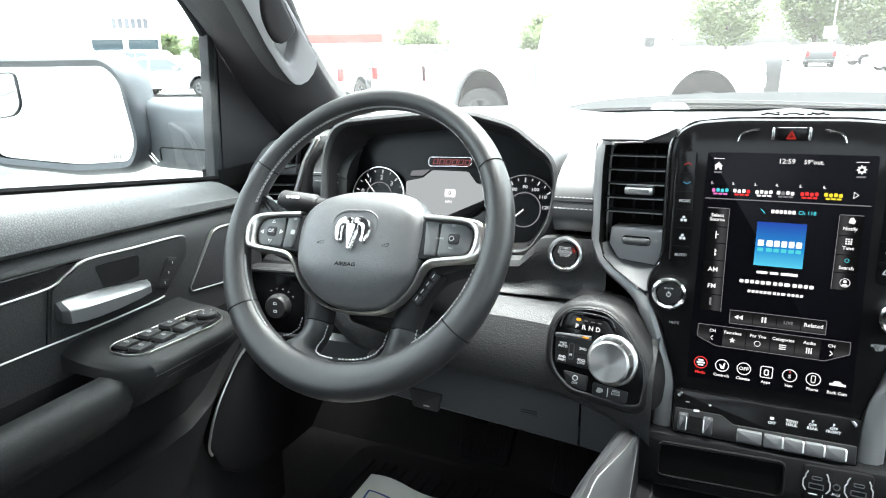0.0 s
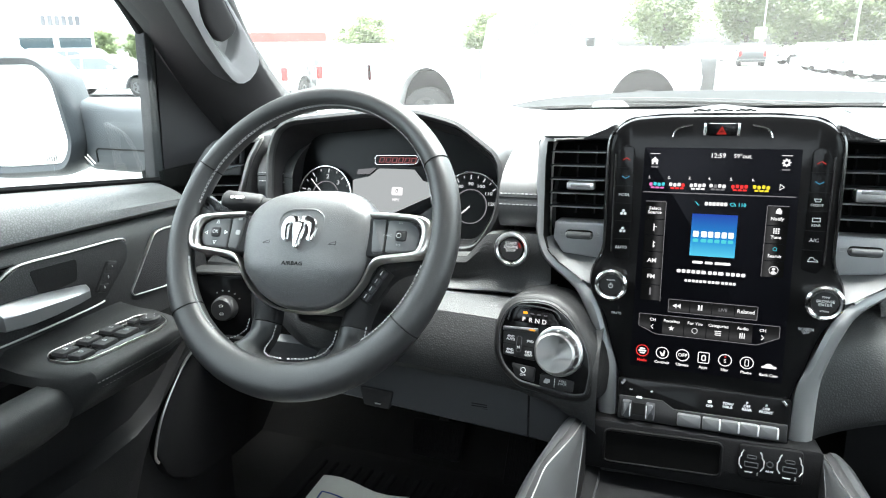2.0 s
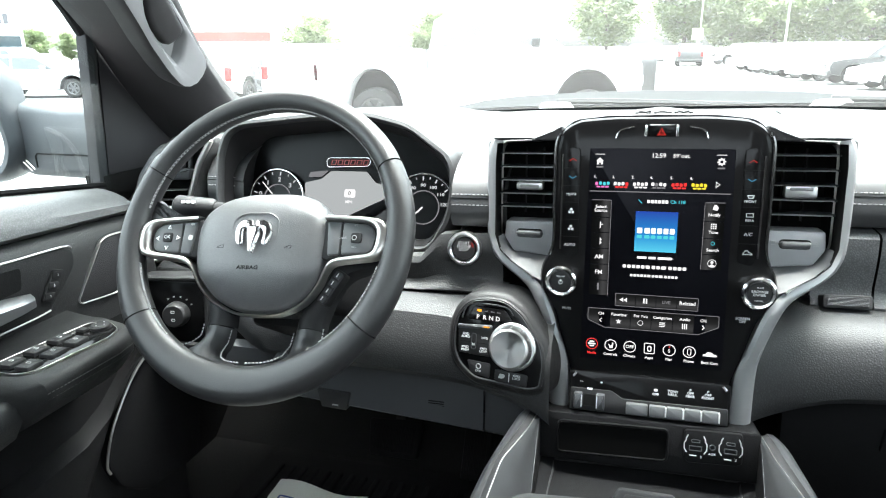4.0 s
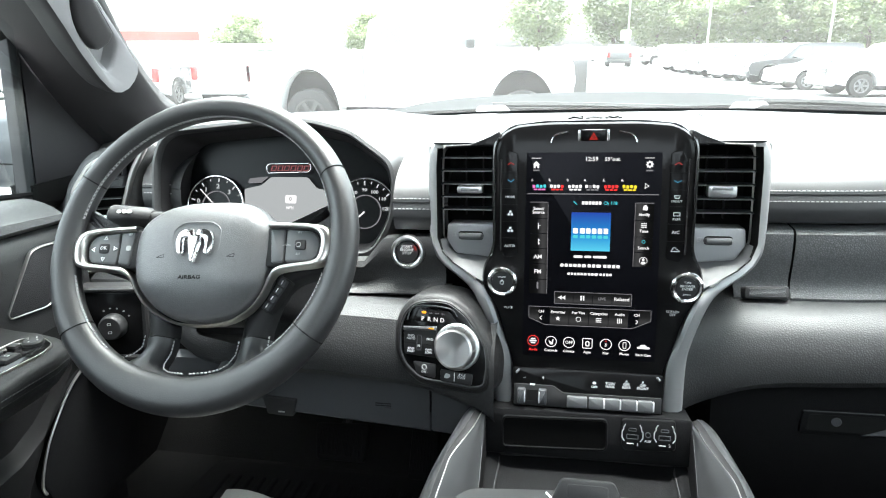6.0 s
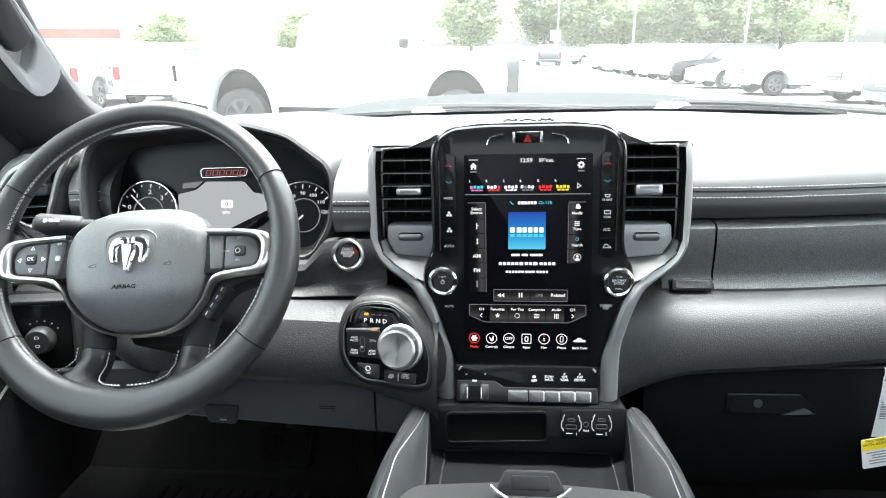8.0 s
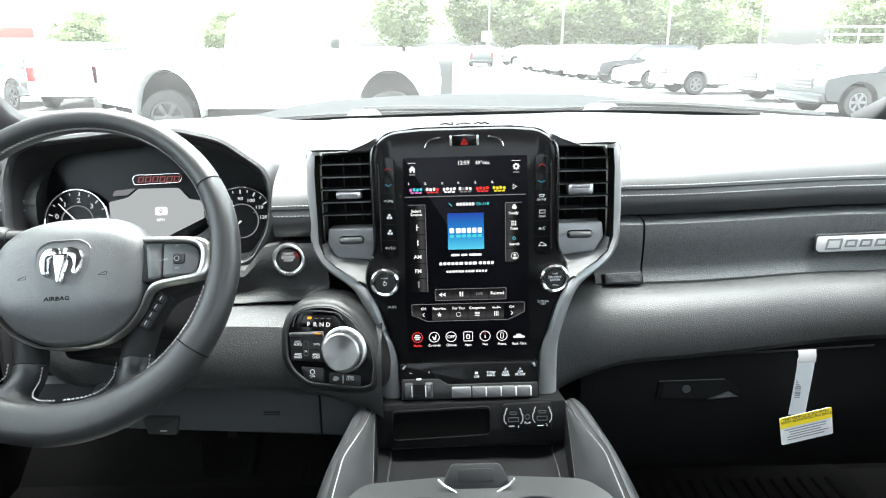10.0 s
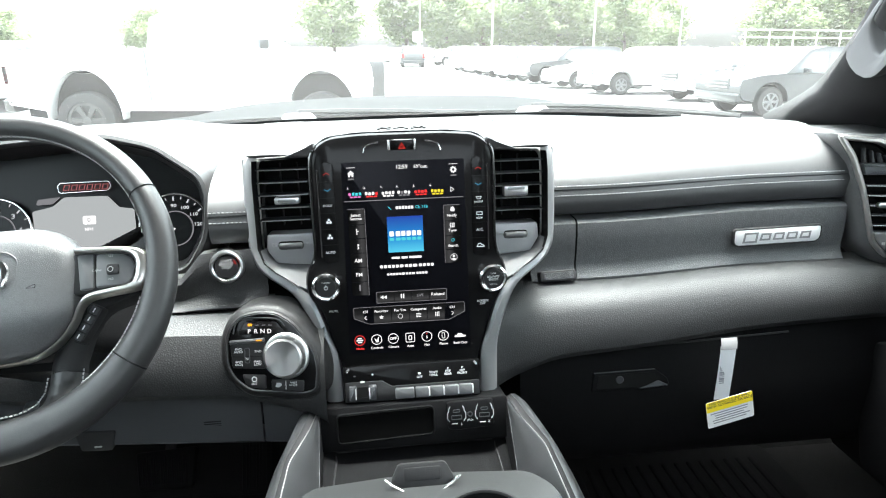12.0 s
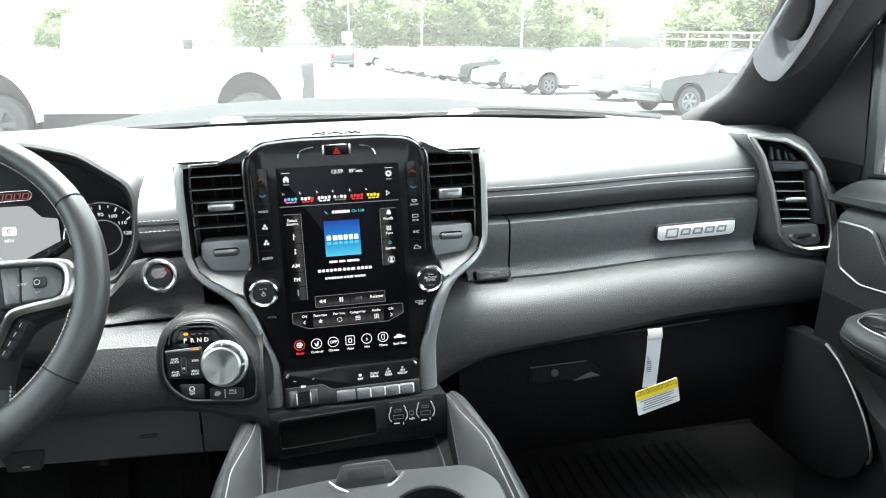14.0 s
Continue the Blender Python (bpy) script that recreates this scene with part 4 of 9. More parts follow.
def gauge(cx, cy, r, numbers, a0, a1, needle, ticks):
    g = part("gauge", slab(oval(cx, cy, r * 0.98, r * 0.98, 48), gf, 0.004, -0.006), GAUGEFACE, cluster, "round gauge with a chrome ring")
    part("ring", band(oval(cx, cy, r, r, 56), r * 0.055, gf, 0.006, -0.001, 0.001), CHROME, g)
    part("inner_ring", band(oval(cx, cy, r * 0.50, r * 0.50, 40), r * 0.03, gf, 0.002, -0.004), DIM, g, smooth=0)
    for i in range(ticks):
        a = radians(a0 + (a1 - a0) * i / (ticks - 1))
        big = i % 2 == 0
        r0, r1, w = r * (0.78 if big else 0.83), r * 0.90, r * (0.018 if big else 0.012)
        e, t = Vector((math.cos(a), math.sin(a))), Vector((-math.sin(a), math.cos(a)))
        c = Vector((cx, cy))
        part("tick", slab([tuple(c + e * r0 + t * w), tuple(c + e * r0 - t * w), tuple(c + e * r1 - t * w), tuple(c + e * r1 + t * w)], gf, 0.001, -0.0045), DIALPRINT, g, smooth=0)
    for i, s in enumerate(numbers):
        a = radians(a0 + (a1 - a0) * i / (len(numbers) - 1))
        writing("numeral", s, gf, cx + r * 0.64 * math.cos(a), cy + r * 0.64 * math.sin(a), r * (0.20 if len(s) == 1 else 0.13), DIALPRINT, g, -0.0045, 0.0002, squeeze=1.25)
    a = radians(needle)
    e, t = Vector((math.cos(a), math.sin(a))), Vector((-math.sin(a), math.cos(a)))
    c = Vector((cx, cy))
    part("needle", slab([tuple(c + t * 0.0012), tuple(c - t * 0.0012), tuple(c + e * r * 0.78 - t * 0.0006), tuple(c + e * r * 0.78 + t * 0.0006)], gf, 0.001, -0.0025), WHITE, g, smooth=0)
    return g


gauge(-0.1225, -0.033, 0.0515, "01234567", 165, -115, 135, 15)
gauge(0.135, -0.0385, 0.054, ["60", "70", "80", "90", "100", "110", "120"], 176, 8, 222, 13)
part("display", slab(rounded([(-0.072, -0.004), (-0.042, 0.0025), (-0.0255, 0.0158), (0.037, 0.0156), (0.053, -0.002), (0.075, -0.0055), (0.078, -0.085), (-0.066, -0.085)], 0.003), gf, 0.003, -0.0045), DISPLAY, cluster, "lit grey display panel")
part("warning_lamp", slab(rounded([(-0.066, 0.0055), (-0.043, 0.0065), (-0.031, 0.0165), (-0.063, 0.0135)], 0.002), gf, 0.003, -0.004), DIM, cluster)
part("speed_window", slab(rect(0.010, -0.020, 0.019, 0.013, 0.003), gf, 0.001, -0.0035), WHITE, cluster, smooth=0)
writing("numeral", "0", gf, 0.010, -0.020, 0.010, CAVITY, cluster, -0.0025)
writing("legend", "MPH", gf, 0.009, -0.034, 0.0062, WHITE, cluster, -0.0035, 0.0002)
badge = part("badge", band(rounded([(-0.034, 0.033), (-0.030, 0.0375), (0.040, 0.0385), (0.044, 0.034), (0.043, 0.027), (0.039, 0.0235), (-0.030, 0.0215), (-0.033, 0.025)], 0.002), 0.0012, gf, 0.003, -0.003, 0.0004), CHROME, cluster, "lit oblong badge with red bars")
for i in range(6):
    w = 0.0105
    x0 = -0.026 + i * 0.0112
    part("badge_bar", band([(x0, 0.0255), (x0 + w * 0.8, 0.0258), (x0 + w, 0.0345), (x0 + 0.002, 0.034)], 0.0010, gf, 0.001, -0.0032), BADGEGLOW, badge, smooth=0)

# start button
sb = F((-0.247, 0.877, 1.364), (1, 0.02, 0), (0, 0.15, 0.988))
start = thing("start_button", "round black engine start button in a chrome ring", "button")
part("ring", lathe([(0.0232, -0.012), (0.0236, 0.002), (0.0225, 0.0045), (0.0200, 0.005), (0.0178, 0.0035), (0.0172, -0.004), (0.0, -0.004)], sb), BRUSHED, start, "satin chrome ring")
cap = part("cap", lathe([(0.0160, -0.006), (0.0160, 0.0025), (0.0150, 0.0038), (0.0, 0.0042)], sb), PLASTIC, start, "black push cap")
writing("legend", "START\nENGINE\nSTOP", sb, 0, 0.0035, 0.0055, PRINT, cap, 0.0047)
part("mark", slab(rounded([(0.010, 0.010), (0.0125, 0.007), (0.0138, 0.003), (0.0115, 0.003), (0.0095, 0.007)], 0.001), sb, 0.001, 0.0048), REDGLOW, cap, smooth=0)
for i in (-1, 1):
    part("mark", band(oval(i * 0.0022, -0.0185, 0.0022, 0.0016, 10), 0.0005, sb, 0.001, 0.0056), INK, start, smooth=0)

# headlamp switch panel at the driver's left knee
hs = F((-0.724, 0.858, 1.240), (0.97, 0.24, 0), (0, 0.12, 0.99))
lamp_sw = thing("headlamp_switch", "round black headlamp switch on a gloss black panel", "switch")
part("panel", slab(rounded([(-0.055, 0.052), (0.05, 0.048), (0.045, -0.055), (-0.04, -0.05)], 0.012), hs, 0.03, 0.0, 0.003), PIANO, lamp_sw)
part("surround", band(rounded([(-0.062, 0.060), (0.057, 0.056), (0.052, -0.063), (-0.047, -0.058)], 0.014), 0.009, hs, 0.04, 0.004, 0.003), PLASTIC, lamp_sw)
kb = part("knob", lathe([(0.0205, 0.0), (0.0205, 0.004), (0.0195, 0.012), (0.0185, 0.016), (0.0165, 0.018), (0.0, 0.018)], hs.at(0.002, -0.004)), PLASTIC, lamp_sw)
part("mark", band(rect(0.002, 0.003, 0.006, 0.004, 0.001, 2), 0.0007, hs, 0.001, 0.0186), PRINT, kb, smooth=0)
part("mark", band(rect(0.002, -0.010, 0.006, 0.004, 0.001, 2), 0.0007, hs, 0.001, 0.0186), PRINT, kb, smooth=0)
for i in range(5):
    a = radians(120 - i * 22)
    part("mark", slab(oval(0.002 + 0.028 * math.cos(a), -0.004 + 0.028 * math.sin(a), 0.0016, 0.0012, 8), hs, 0.001, 0.0005), PRINTDIM, lamp_sw, smooth=0)

# ---- centre stack ----
S = F((0, 0.826, 1.376), (1, 0, 0), (0, 0.0915, 0.9958))
stack = thing("center_stack", "tall centre stack with gloss black bezel and grey frame", "center stack")


def sym(half):
    """A closed outline from its right half, top to bottom."""
    return ccw([(a, b) for a, b in half] + [(-a, b) for a, b in half[::-1]])


frame_half = [(0.120, 0.168), (0.150, 0.146), (0.2110, 0.142), (0.2170, 0.118), (0.2175, 0.022), (0.210, -0.008), (0.194, -0.025), (0.158, -0.046), (0.142, -0.068), (0.128, -0.105), (0.1225, -0.135), (0.1215, -0.200)]
outer = sym(frame_half)
# the grey frame is set back at its outer top and comes forward at the legs
def stack_depth(a, b):
    return -0.052 * smoothstep(0.10, 0.20, abs(a)) * smoothstep(-0.12, 0.02, b)


inner_half = [(0.1205, 0.150), (0.150, 0.1425), (0.1910, 0.1385), (0.1950, 0.114), (0.1955, 0.020), (0.1885, -0.001), (0.176, -0.014), (0.146, -0.033), (0.126, -0.055), (0.110, -0.1), (0.0985, -0.135), (0.0965, -0.200)]
for s in (-1, 1):
    bm = bmesh.new()
    o = [(s * a, b) for a, b in frame_half[2:]]
    i_ = [(s * a, b) for a, b in inner_half[2:]]
    m1 = [((p[0] * 0.72 + q[0] * 0.28), p[1] * 0.72 + q[1] * 0.28) for p, q in zip(o, i_)]
    m2 = [((p[0] * 0.25 + q[0] * 0.75), p[1] * 0.25 + q[1] * 0.75) for p, q in zip(o, i_)]
    loops = [[S.p(a, b, stack_depth(a, b) - 0.16) for a, b in o], [S.p(a, b, stack_depth(a, b) - 0.012) for a, b in o], [S.p(a, b, stack_depth(a, b) - 0.001) for a, b in m1],
             [S.p(a, b, stack_depth(a, b) + 0.001) for a, b in m2], [S.p(a, b, stack_depth(a, b) - 0.003) for a, b in i_], [S.p(a, b, stack_depth(a, b) - 0.05) for a, b in i_]]
    dense = [smooth_line(l, 4) for l in loops]
    bridge(bm, dense, False)
    part("side_frame", bm, SIDEGREY, stack, "satin grey side frame", smooth=50)
for s in (-1, 1):
    line = [(s * a, b) for a, b in inner_half[2:8]]
    path = smooth_line([S.p(a, b, stack_depth(a, b) + 0.0005) for a, b in line], 5)
    part("trim", tube(path, 0.0022, 6), TRIM, stack, "satin chrome vent trim")
    part("trim", tube([S.p(s * 0.118, 0.1425, -0.030), S.p(s * 0.150, 0.1405, -0.036), S.p(s * 0.194, 0.1385, -0.0505)], 0.0012, 6), DOORTRIM, stack, "satin chrome vent trim")

bez_half = [(0.055, 0.1685), (0.095, 0.165), (0.1135, 0.153), (0.1200, 0.135), (0.1210, 0.02), (0.126, 0.002), (0.134, -0.012), (0.1365, -0.030), (0.132, -0.048), (0.118, -0.066), (0.112, -0.085), (0.105, -0.115), (0.0975, -0.135), (0.094, -0.150), (0.094, -0.200)]
bez = rounded(sym(bez_half), 0.012, 3)
part("bezel", slab(bez, S, 0.05, 0.0, 0.007), PIANO, stack, "gloss black screen bezel")
for s in (-1, 1):
    part("bezel_edge", tube(smooth_line([S.p(s * a, b, -0.0015) for a, b in ((0.1135, 0.150), (0.1192, 0.134), (0.1200, 0.07), (0.1198, 0.02), (0.1245, 0.002))], 5), 0.0020, 6), EDGEGLOSS, stack)
    key = part("key_column", slab(rounded(mirrored([(0.0895, 0.132), (0.1015, 0.135), (0.1095, 0.122), (0.110, 0.008), (0.105, 0.000), (0.0895, 0.004)], s), 0.004), S, 0.002, 0.0012, 0.0006), PIANO, stack, "column of gloss black keys")
    part("key_edge", tube([S.p(s * 0.1105, 0.125, 0.001), S.p(s * 0.1110, 0.010, 0.001)], 0.0012, 6), EDGEGLOSS, key)
    for b in (0.109, 0.088, 0.068, 0.047, 0.026):
        part("key_gap", slab(rect(s * 0.0998, b, 0.020, 0.0007), S, 0.001, 0.0014), CAVITY, key, smooth=0)

for s in (-1, 1):
    part("chevron", tube([S.p(s * 0.0985 - 0.004, 0.1178, 0.0016), S.p(s * 0.0985, 0.1205, 0.0016), S.p(s * 0.0985 + 0.004, 0.1178, 0.0016)], 0.0006, 5), REDGLOW, stack, smooth=0)
    part("chevron", tube([S.p(s * 0.0985 - 0.004, 0.0995, 0.0016), S.p(s * 0.0985, 0.0968, 0.0016), S.p(s * 0.0985 + 0.004, 0.0995, 0.0016)], 0.0006, 5), BLUEGLOW, stack, smooth=0)
for txt, a, b, z in (("MODE", -0.0993, 0.0778, 0.0042), ("AUTO", -0.0996, 0.0158, 0.0048), ("FRONT", 0.0985, 0.0745, 0.0038), ("REAR", 0.0993, 0.0530, 0.0038), ("A/C", 0.0992, 0.0370, 0.0055), ("MUTE", -0.1010, -0.0651, 0.0044), ("SCREEN\nOFF", 0.1010, -0.0640, 0.0044)):
    writing("legend", txt, S, a, b, z, PRINT, stack, 0.0018)
for b in (0.0571, 0.0364):
    for i in range(3):
        part("fan_mark", slab(oval(-0.099 + 0.0022 * math.cos(2.09 * i + 1.57), b + 0.0022 * math.sin(2.09 * i + 1.57), 0.0017, 0.0017, 8), S, 0.001, 0.0018), PRINT, stack, smooth=0)
part("defrost_mark", band([(0.0950, 0.0815), (0.1025, 0.0815), (0.1010, 0.0780), (0.0965, 0.0780)], 0.0006, S, 0.001, 0.0018), PRINT, stack, smooth=0)
part("defrost_mark", band(rect(0.0993, 0.0590, 0.0078, 0.0044), 0.0006, S, 0.001, 0.0018), PRINT, stack, smooth=0)
part("recirculate_mark", band(rounded([(0.0945, 0.0135), (0.1055, 0.0135), (0.1040, 0.0160), (0.1015, 0.0165), (0.1005, 0.0185), (0.0970, 0.0185), (0.0960, 0.0160)], 0.0006, 2), 0.0006, S, 0.001, 0.0018), PRINT, stack, smooth=0)
# hazard switch and its brow
part("brow_line", tube(smooth_line([S.p(-0.0500, 0.1445, 0.0008), S.p(-0.0470, 0.1520, 0.001), S.p(-0.0400, 0.1555, 0.001), S.p(-0.0300, 0.1575, 0.001)], 4), 0.0011, 6), CHROME, stack)
part("brow_line", tube(smooth_line([S.p(0.0500, 0.1445, 0.0008), S.p(0.0470, 0.1520, 0.001), S.p(0.0400, 0.1555, 0.001), S.p(0.0300, 0.1575, 0.001)], 4), 0.0011, 6), CHROME, stack)
hz = part("hazard_switch", slab(rect(0, 0.1530, 0.030, 0.0135, 0.002), S, 0.004, 0.0018, 0.0008), PIANO, stack, "gloss black hazard switch with a red triangle")
for s in (-1, 1):
    part("post", slab(rect(s * 0.0170, 0.1530, 0.0028, 0.0135, 0.0006, 2), S, 0.004, 0.0024, 0.0006), CHROME, hz)
part("edge", slab(rect(0, 0.1592, 0.026, 0.0009), S, 0.002, 0.0024, 0.0002), CHROME, hz, smooth=0)
part("triangle", band([(-0.0052, 0.1475), (0.0052, 0.1475), (0.0, 0.1565)], 0.0013, S, 0.001, 0.0024), REDGLOW, hz, smooth=0)
part("triangle", band([(-0.0022, 0.1492), (0.0022, 0.1492), (0.0, 0.1528)], 0.0006, S, 0.001, 0.0024), REDGLOW, hz, smooth=0)

# touchscreen
screen = thing("touchscreen", "upright touchscreen showing a radio page with a blue picture", "touchscreen")
part("glass", slab(rounded([(-0.0790, 0.1325), (0.0800, 0.1325), (0.0835, -0.1290), (-0.0830, -0.1290)], 0.002), S, 0.003, 0.0008, 0.0004), SCREENGLASS, screen, "dark glass screen")
SC = S.at(0, 0, 0.0012)
part("rule", slab(rect(0, 0.0822, 0.156, 0.0011), SC, 0.0003, 0.0), DIM, screen, smooth=0)


def flat(name, pts, mat, parent=screen, h=0.0002):
    return part(name, slab(pts, SC, 0.0003, h), mat, parent, smooth=0)


def label_on(txt, a, b, size, mat=WHITE, bold=0.00012):
    return writing("caption", txt, SC, a, b, size, mat, screen, 0.0004, bold)


label_on("12:59", -0.0016, 0.1245, 0.0072)
label_on("59°out.", 0.0233, 0.1243, 0.0062)
flat("home_icon", [(-0.0718, 0.1178), (-0.0673, 0.1222), (-0.0628, 0.1178), (-0.0640, 0.1178), (-0.0640, 0.1138), (-0.0662, 0.1138), (-0.0662, 0.1160), (-0.0684, 0.1160), (-0.0684, 0.1138), (-0.0706, 0.1138), (-0.0706, 0.1178)], WHITE)
part("gear_icon", band([(0.0659 + (0.0046 if i % 4 < 2 else 0.0034) * math.cos(i * math.pi / 16 * 1.0), 0.1183 + (0.0046 if i % 4 < 2 else 0.0034) * math.sin(i * math.pi / 16)) for i in range(32)], 0.0018, SC, 0.0003, 0.0002), WHITE, screen, smooth=0)
for a in (-0.0673, 0.0659):
    flat("icon_bar", rect(a, 0.1258, 0.011, 0.0007), WHITE)
    flat("icon_bar", rect(a, 0.1110, 0.008, 0.0018, 0.0006, 2), DIM)
presets = ((-0.0636, CYAN, PINK), (-0.0423, WHITE, RED), (-0.0205, WHITE, WHITE), (0.0, WHITE, DIM), (0.0222, RED, RED), (0.0438, YELLOWGLOW, YELLOWGLOW))
for i, (a, m1, m2) in enumerate(presets):
    label_on(f"{i + 1}.", a - 0.0085, 0.0992, 0.0042)
    for k in range(4):
        flat("preset_shape", rect(a - 0.0065 + k * 0.0044, 0.0912 + 0.0005 * ((k + i) % 2), 0.0034, 0.0040, 0.0010, 2), m1 if (i + k) % 4 else m2)
    for k in range(3):
        flat("preset_shape", rect(a - 0.0045 + k * 0.0050, 0.0876, 0.0042, 0.0020, 0.0006, 2), m2)
part("play_icon", band([(0.0615, 0.0888), (0.0665, 0.0925), (0.0615, 0.0962)], 0.0007, SC, 0.0003, 0.0002), WHITE, screen, smooth=0)
flat("signal_icon", rounded([(-0.0210, 0.0735), (-0.0190, 0.0715), (-0.0170, 0.0690), (-0.0182, 0.0690), (-0.0222, 0.0735)], 0.0003, 2), CYAN)
for i in range(6):
    flat("channel_logo", rect(-0.0100 + i * 0.0040, 0.0714, 0.0033, 0.0040, 0.0008, 2), WHITE)
label_on("Ch 118", 0.0222, 0.0713, 0.0056, CYAN)
album = part("album_picture", slab(rect(-0.0002, 0.0357, 0.0472, 0.0480), SC, 0.0003, 0.0002), ALBUM, screen, "blue album picture with a white bar", smooth=0)
for i, (a, w) in enumerate(((-0.0185, 0.006), (-0.0100, 0.0062), (-0.0030, 0.0055), (0.0040, 0.0055), (0.0110, 0.0055), (0.0180, 0.0055))):
    part("album_bar", slab(rect(a, 0.0368, w, 0.0068, 0.001, 2), SC, 0.0003, 0.0006), WHITE, album, smooth=0)
    part("album_bar", slab(rect(a, 0.0295, w, 0.0040, 0.001, 2), SC, 0.0003, 0.0005), CYAN, album, smooth=0)


def bars(name, a, b, width, height, cuts, mat=WHITE):
    x = a - width / 2
    total = sum(cuts)
    for i, c in enumerate(cuts):
        w = width * c / total
        if i % 2 == 0:
            flat(name, rect(x + w / 2, b, w, height, height * 0.25, 2), mat)
        x += w


bars("text_bar", 0.0, 0.0042, 0.040, 0.0030, (4, 0.8, 3, 0.8, 6))
bars("text_bar", 0.0, -0.0072, 0.072, 0.0040, (1, 0.3, 1, 0.3, 1, 0.3, 1, 0.3, 1, 0.3, 1.2, 0.5, 1, 0.3, 1, 0.3, 1.4, 0.6, 1, 0.3, 1, 0.3, 1, 0.3, 1))
bars("text_bar", 0.0, -0.0180, 0.054, 0.0031, (1, 0.3, 1, 0.3, 1, 0.3, 1, 0.3, 1, 0.3, 1.2, 0.5, 1, 0.3, 1, 0.3, 1.4, 0.6, 1, 0.3, 1, 0.3, 1, 0.3, 1))


def soft_key(pts, name="screen_key"):
    return part(name, band(pts, 0.0006, SC, 0.0003, 0.0002), DIM, screen, smooth=0)


left_rows = (0.0715, 0.0510, 0.0325, 0.0130, -0.0065, -0.0265, -0.0455)
for b1, b0 in zip(left_rows, left_rows[1:]):
    flat("screen_key", [(-0.0745, b0 + 0.0005), (-0.0526, b0 + 0.0005), (-0.0524, b1 - 0.0005), (-0.0745, b1 - 0.0005)], KEYLEFT, h=0.0001)
flat("key_edge", rect(-0.0635, 0.0718, 0.0220, 0.0007), DIM)
flat("key_edge", rect(-0.0523, 0.0130, 0.0006, 0.1170), DIM)
label_on("Select\nSource", -0.0640, 0.0615, 0.0054)
flat("usb_icon", rect(-0.0639, 0.0418, 0.0012, 0.0080), WHITE)
flat("usb_icon", rect(-0.0625, 0.0425, 0.003, 0.0010), WHITE)
flat("bluetooth_icon", [(-0.0640, 0.0260), (-0.0616, 0.0240), (-0.0634, 0.0219), (-0.0616, 0.0198), (-0.0640, 0.0178)], WHITE)
label_on("AM", -0.0641, 0.0026, 0.0072)
label_on("FM", -0.0640, -0.0165, 0.0072)
flat("plug_icon", rect(-0.0640, -0.0345, 0.0022, 0.0090, 0.001, 2), DIM)
right_rows = (0.0717, 0.0505, 0.0305, 0.0115, -0.0070)
for b1, b0 in zip(right_rows, right_rows[1:]):
    flat("screen_key", [(0.0520, b0 + 0.0005), (0.0735, b0 + 0.0005), (0.0733, b1 - 0.0005), (0.0517, b1 - 0.0005)], KEYRIGHT, h=0.0001)
flat("key_edge", rect(0.0625, 0.0720, 0.0210, 0.0007), DIM)
flat("key_edge", rect(0.0516, 0.0325, 0.0006, 0.0780), DIM)
flat("bell_icon", rounded([(0.0600, 0.0640), (0.0612, 0.0690), (0.0640, 0.0700), (0.0665, 0.0660), (0.0655, 0.0630)], 0.0006, 2), WHITE)
label_on("Notify", 0.0622, 0.0580, 0.0050)
for i in range(9):
    flat("grid_icon", rect(0.0601 + (i % 3) * 0.0023, 0.0425 + (i // 3) * 0.0023, 0.0016, 0.0016), WHITE)
label_on("Tune", 0.0625, 0.0378, 0.0050)
part("search_icon", band(oval(0.0628, 0.0248, 0.0022, 0.0022, 12), 0.0006, SC, 0.0003, 0.0002), CYAN, screen, smooth=0)
label_on("Search", 0.0630, 0.0170, 0.0050)
part("profile_icon", band(oval(0.0635, 0.0012, 0.0048, 0.0048, 18), 0.0006, SC, 0.0003, 0.0002), WHITE, screen, smooth=0)
flat("profile_icon", oval(0.0635, 0.0025, 0.0017, 0.0017, 10), WHITE)
flat("profile_icon", oval(0.0635, -0.0012, 0.0026, 0.0014, 10), WHITE)
soft_key(rect(0.0046, -0.0496, 0.0950, 0.0160, 0.0008, 2))
for i in range(4):
    flat("screen_key", rect(-0.0310 + i * 0.0237, -0.0496, 0.0230, 0.0146), KEYBAR, h=0.0001)
for i in (0, 1):
    flat("skip_icon", [(-0.0290 - i * 0.0045, -0.0465), (-0.0290 - i * 0.0045, -0.0522), (-0.0335 - i * 0.0045, -0.0494)], WHITE)
    flat("pause_icon", rect(-0.0094 + i * 0.0030, -0.0491, 0.0018, 0.0062), WHITE)
label_on("LIVE", 0.0161, -0.0493, 0.0050, DIM)
label_on("Related", 0.0400, -0.0489, 0.0060)
soft_key(rounded([(-0.0747, -0.0620), (0.0760, -0.0618), (0.0764, -0.0758), (0.0542, -0.0864), (-0.0545, -0.0864), (-0.0748, -0.0774)], 0.001, 2))
for i in range(4):
    flat("screen_key", rect(-0.0361 + i * 0.0243, -0.0740, 0.0236, 0.0232), KEYBAR, h=0.0001)
for s in (-1, 1):
    flat("screen_key", mirrored([(0.0612 - 0.0125 * (s > 0) * 0, -0.0625), (0.0755, -0.0625), (0.0757, -0.0752), (0.0612, -0.0822)], s), KEYBAR, h=0.0001)
for txt, a in (("CH", -0.0588), ("Favorites", -0.0377), ("For You", -0.0121), ("Categories", 0.0129), ("Audio", 0.0384), ("CH", 0.0589)):
    label_on(txt, a, -0.0686, 0.0049)
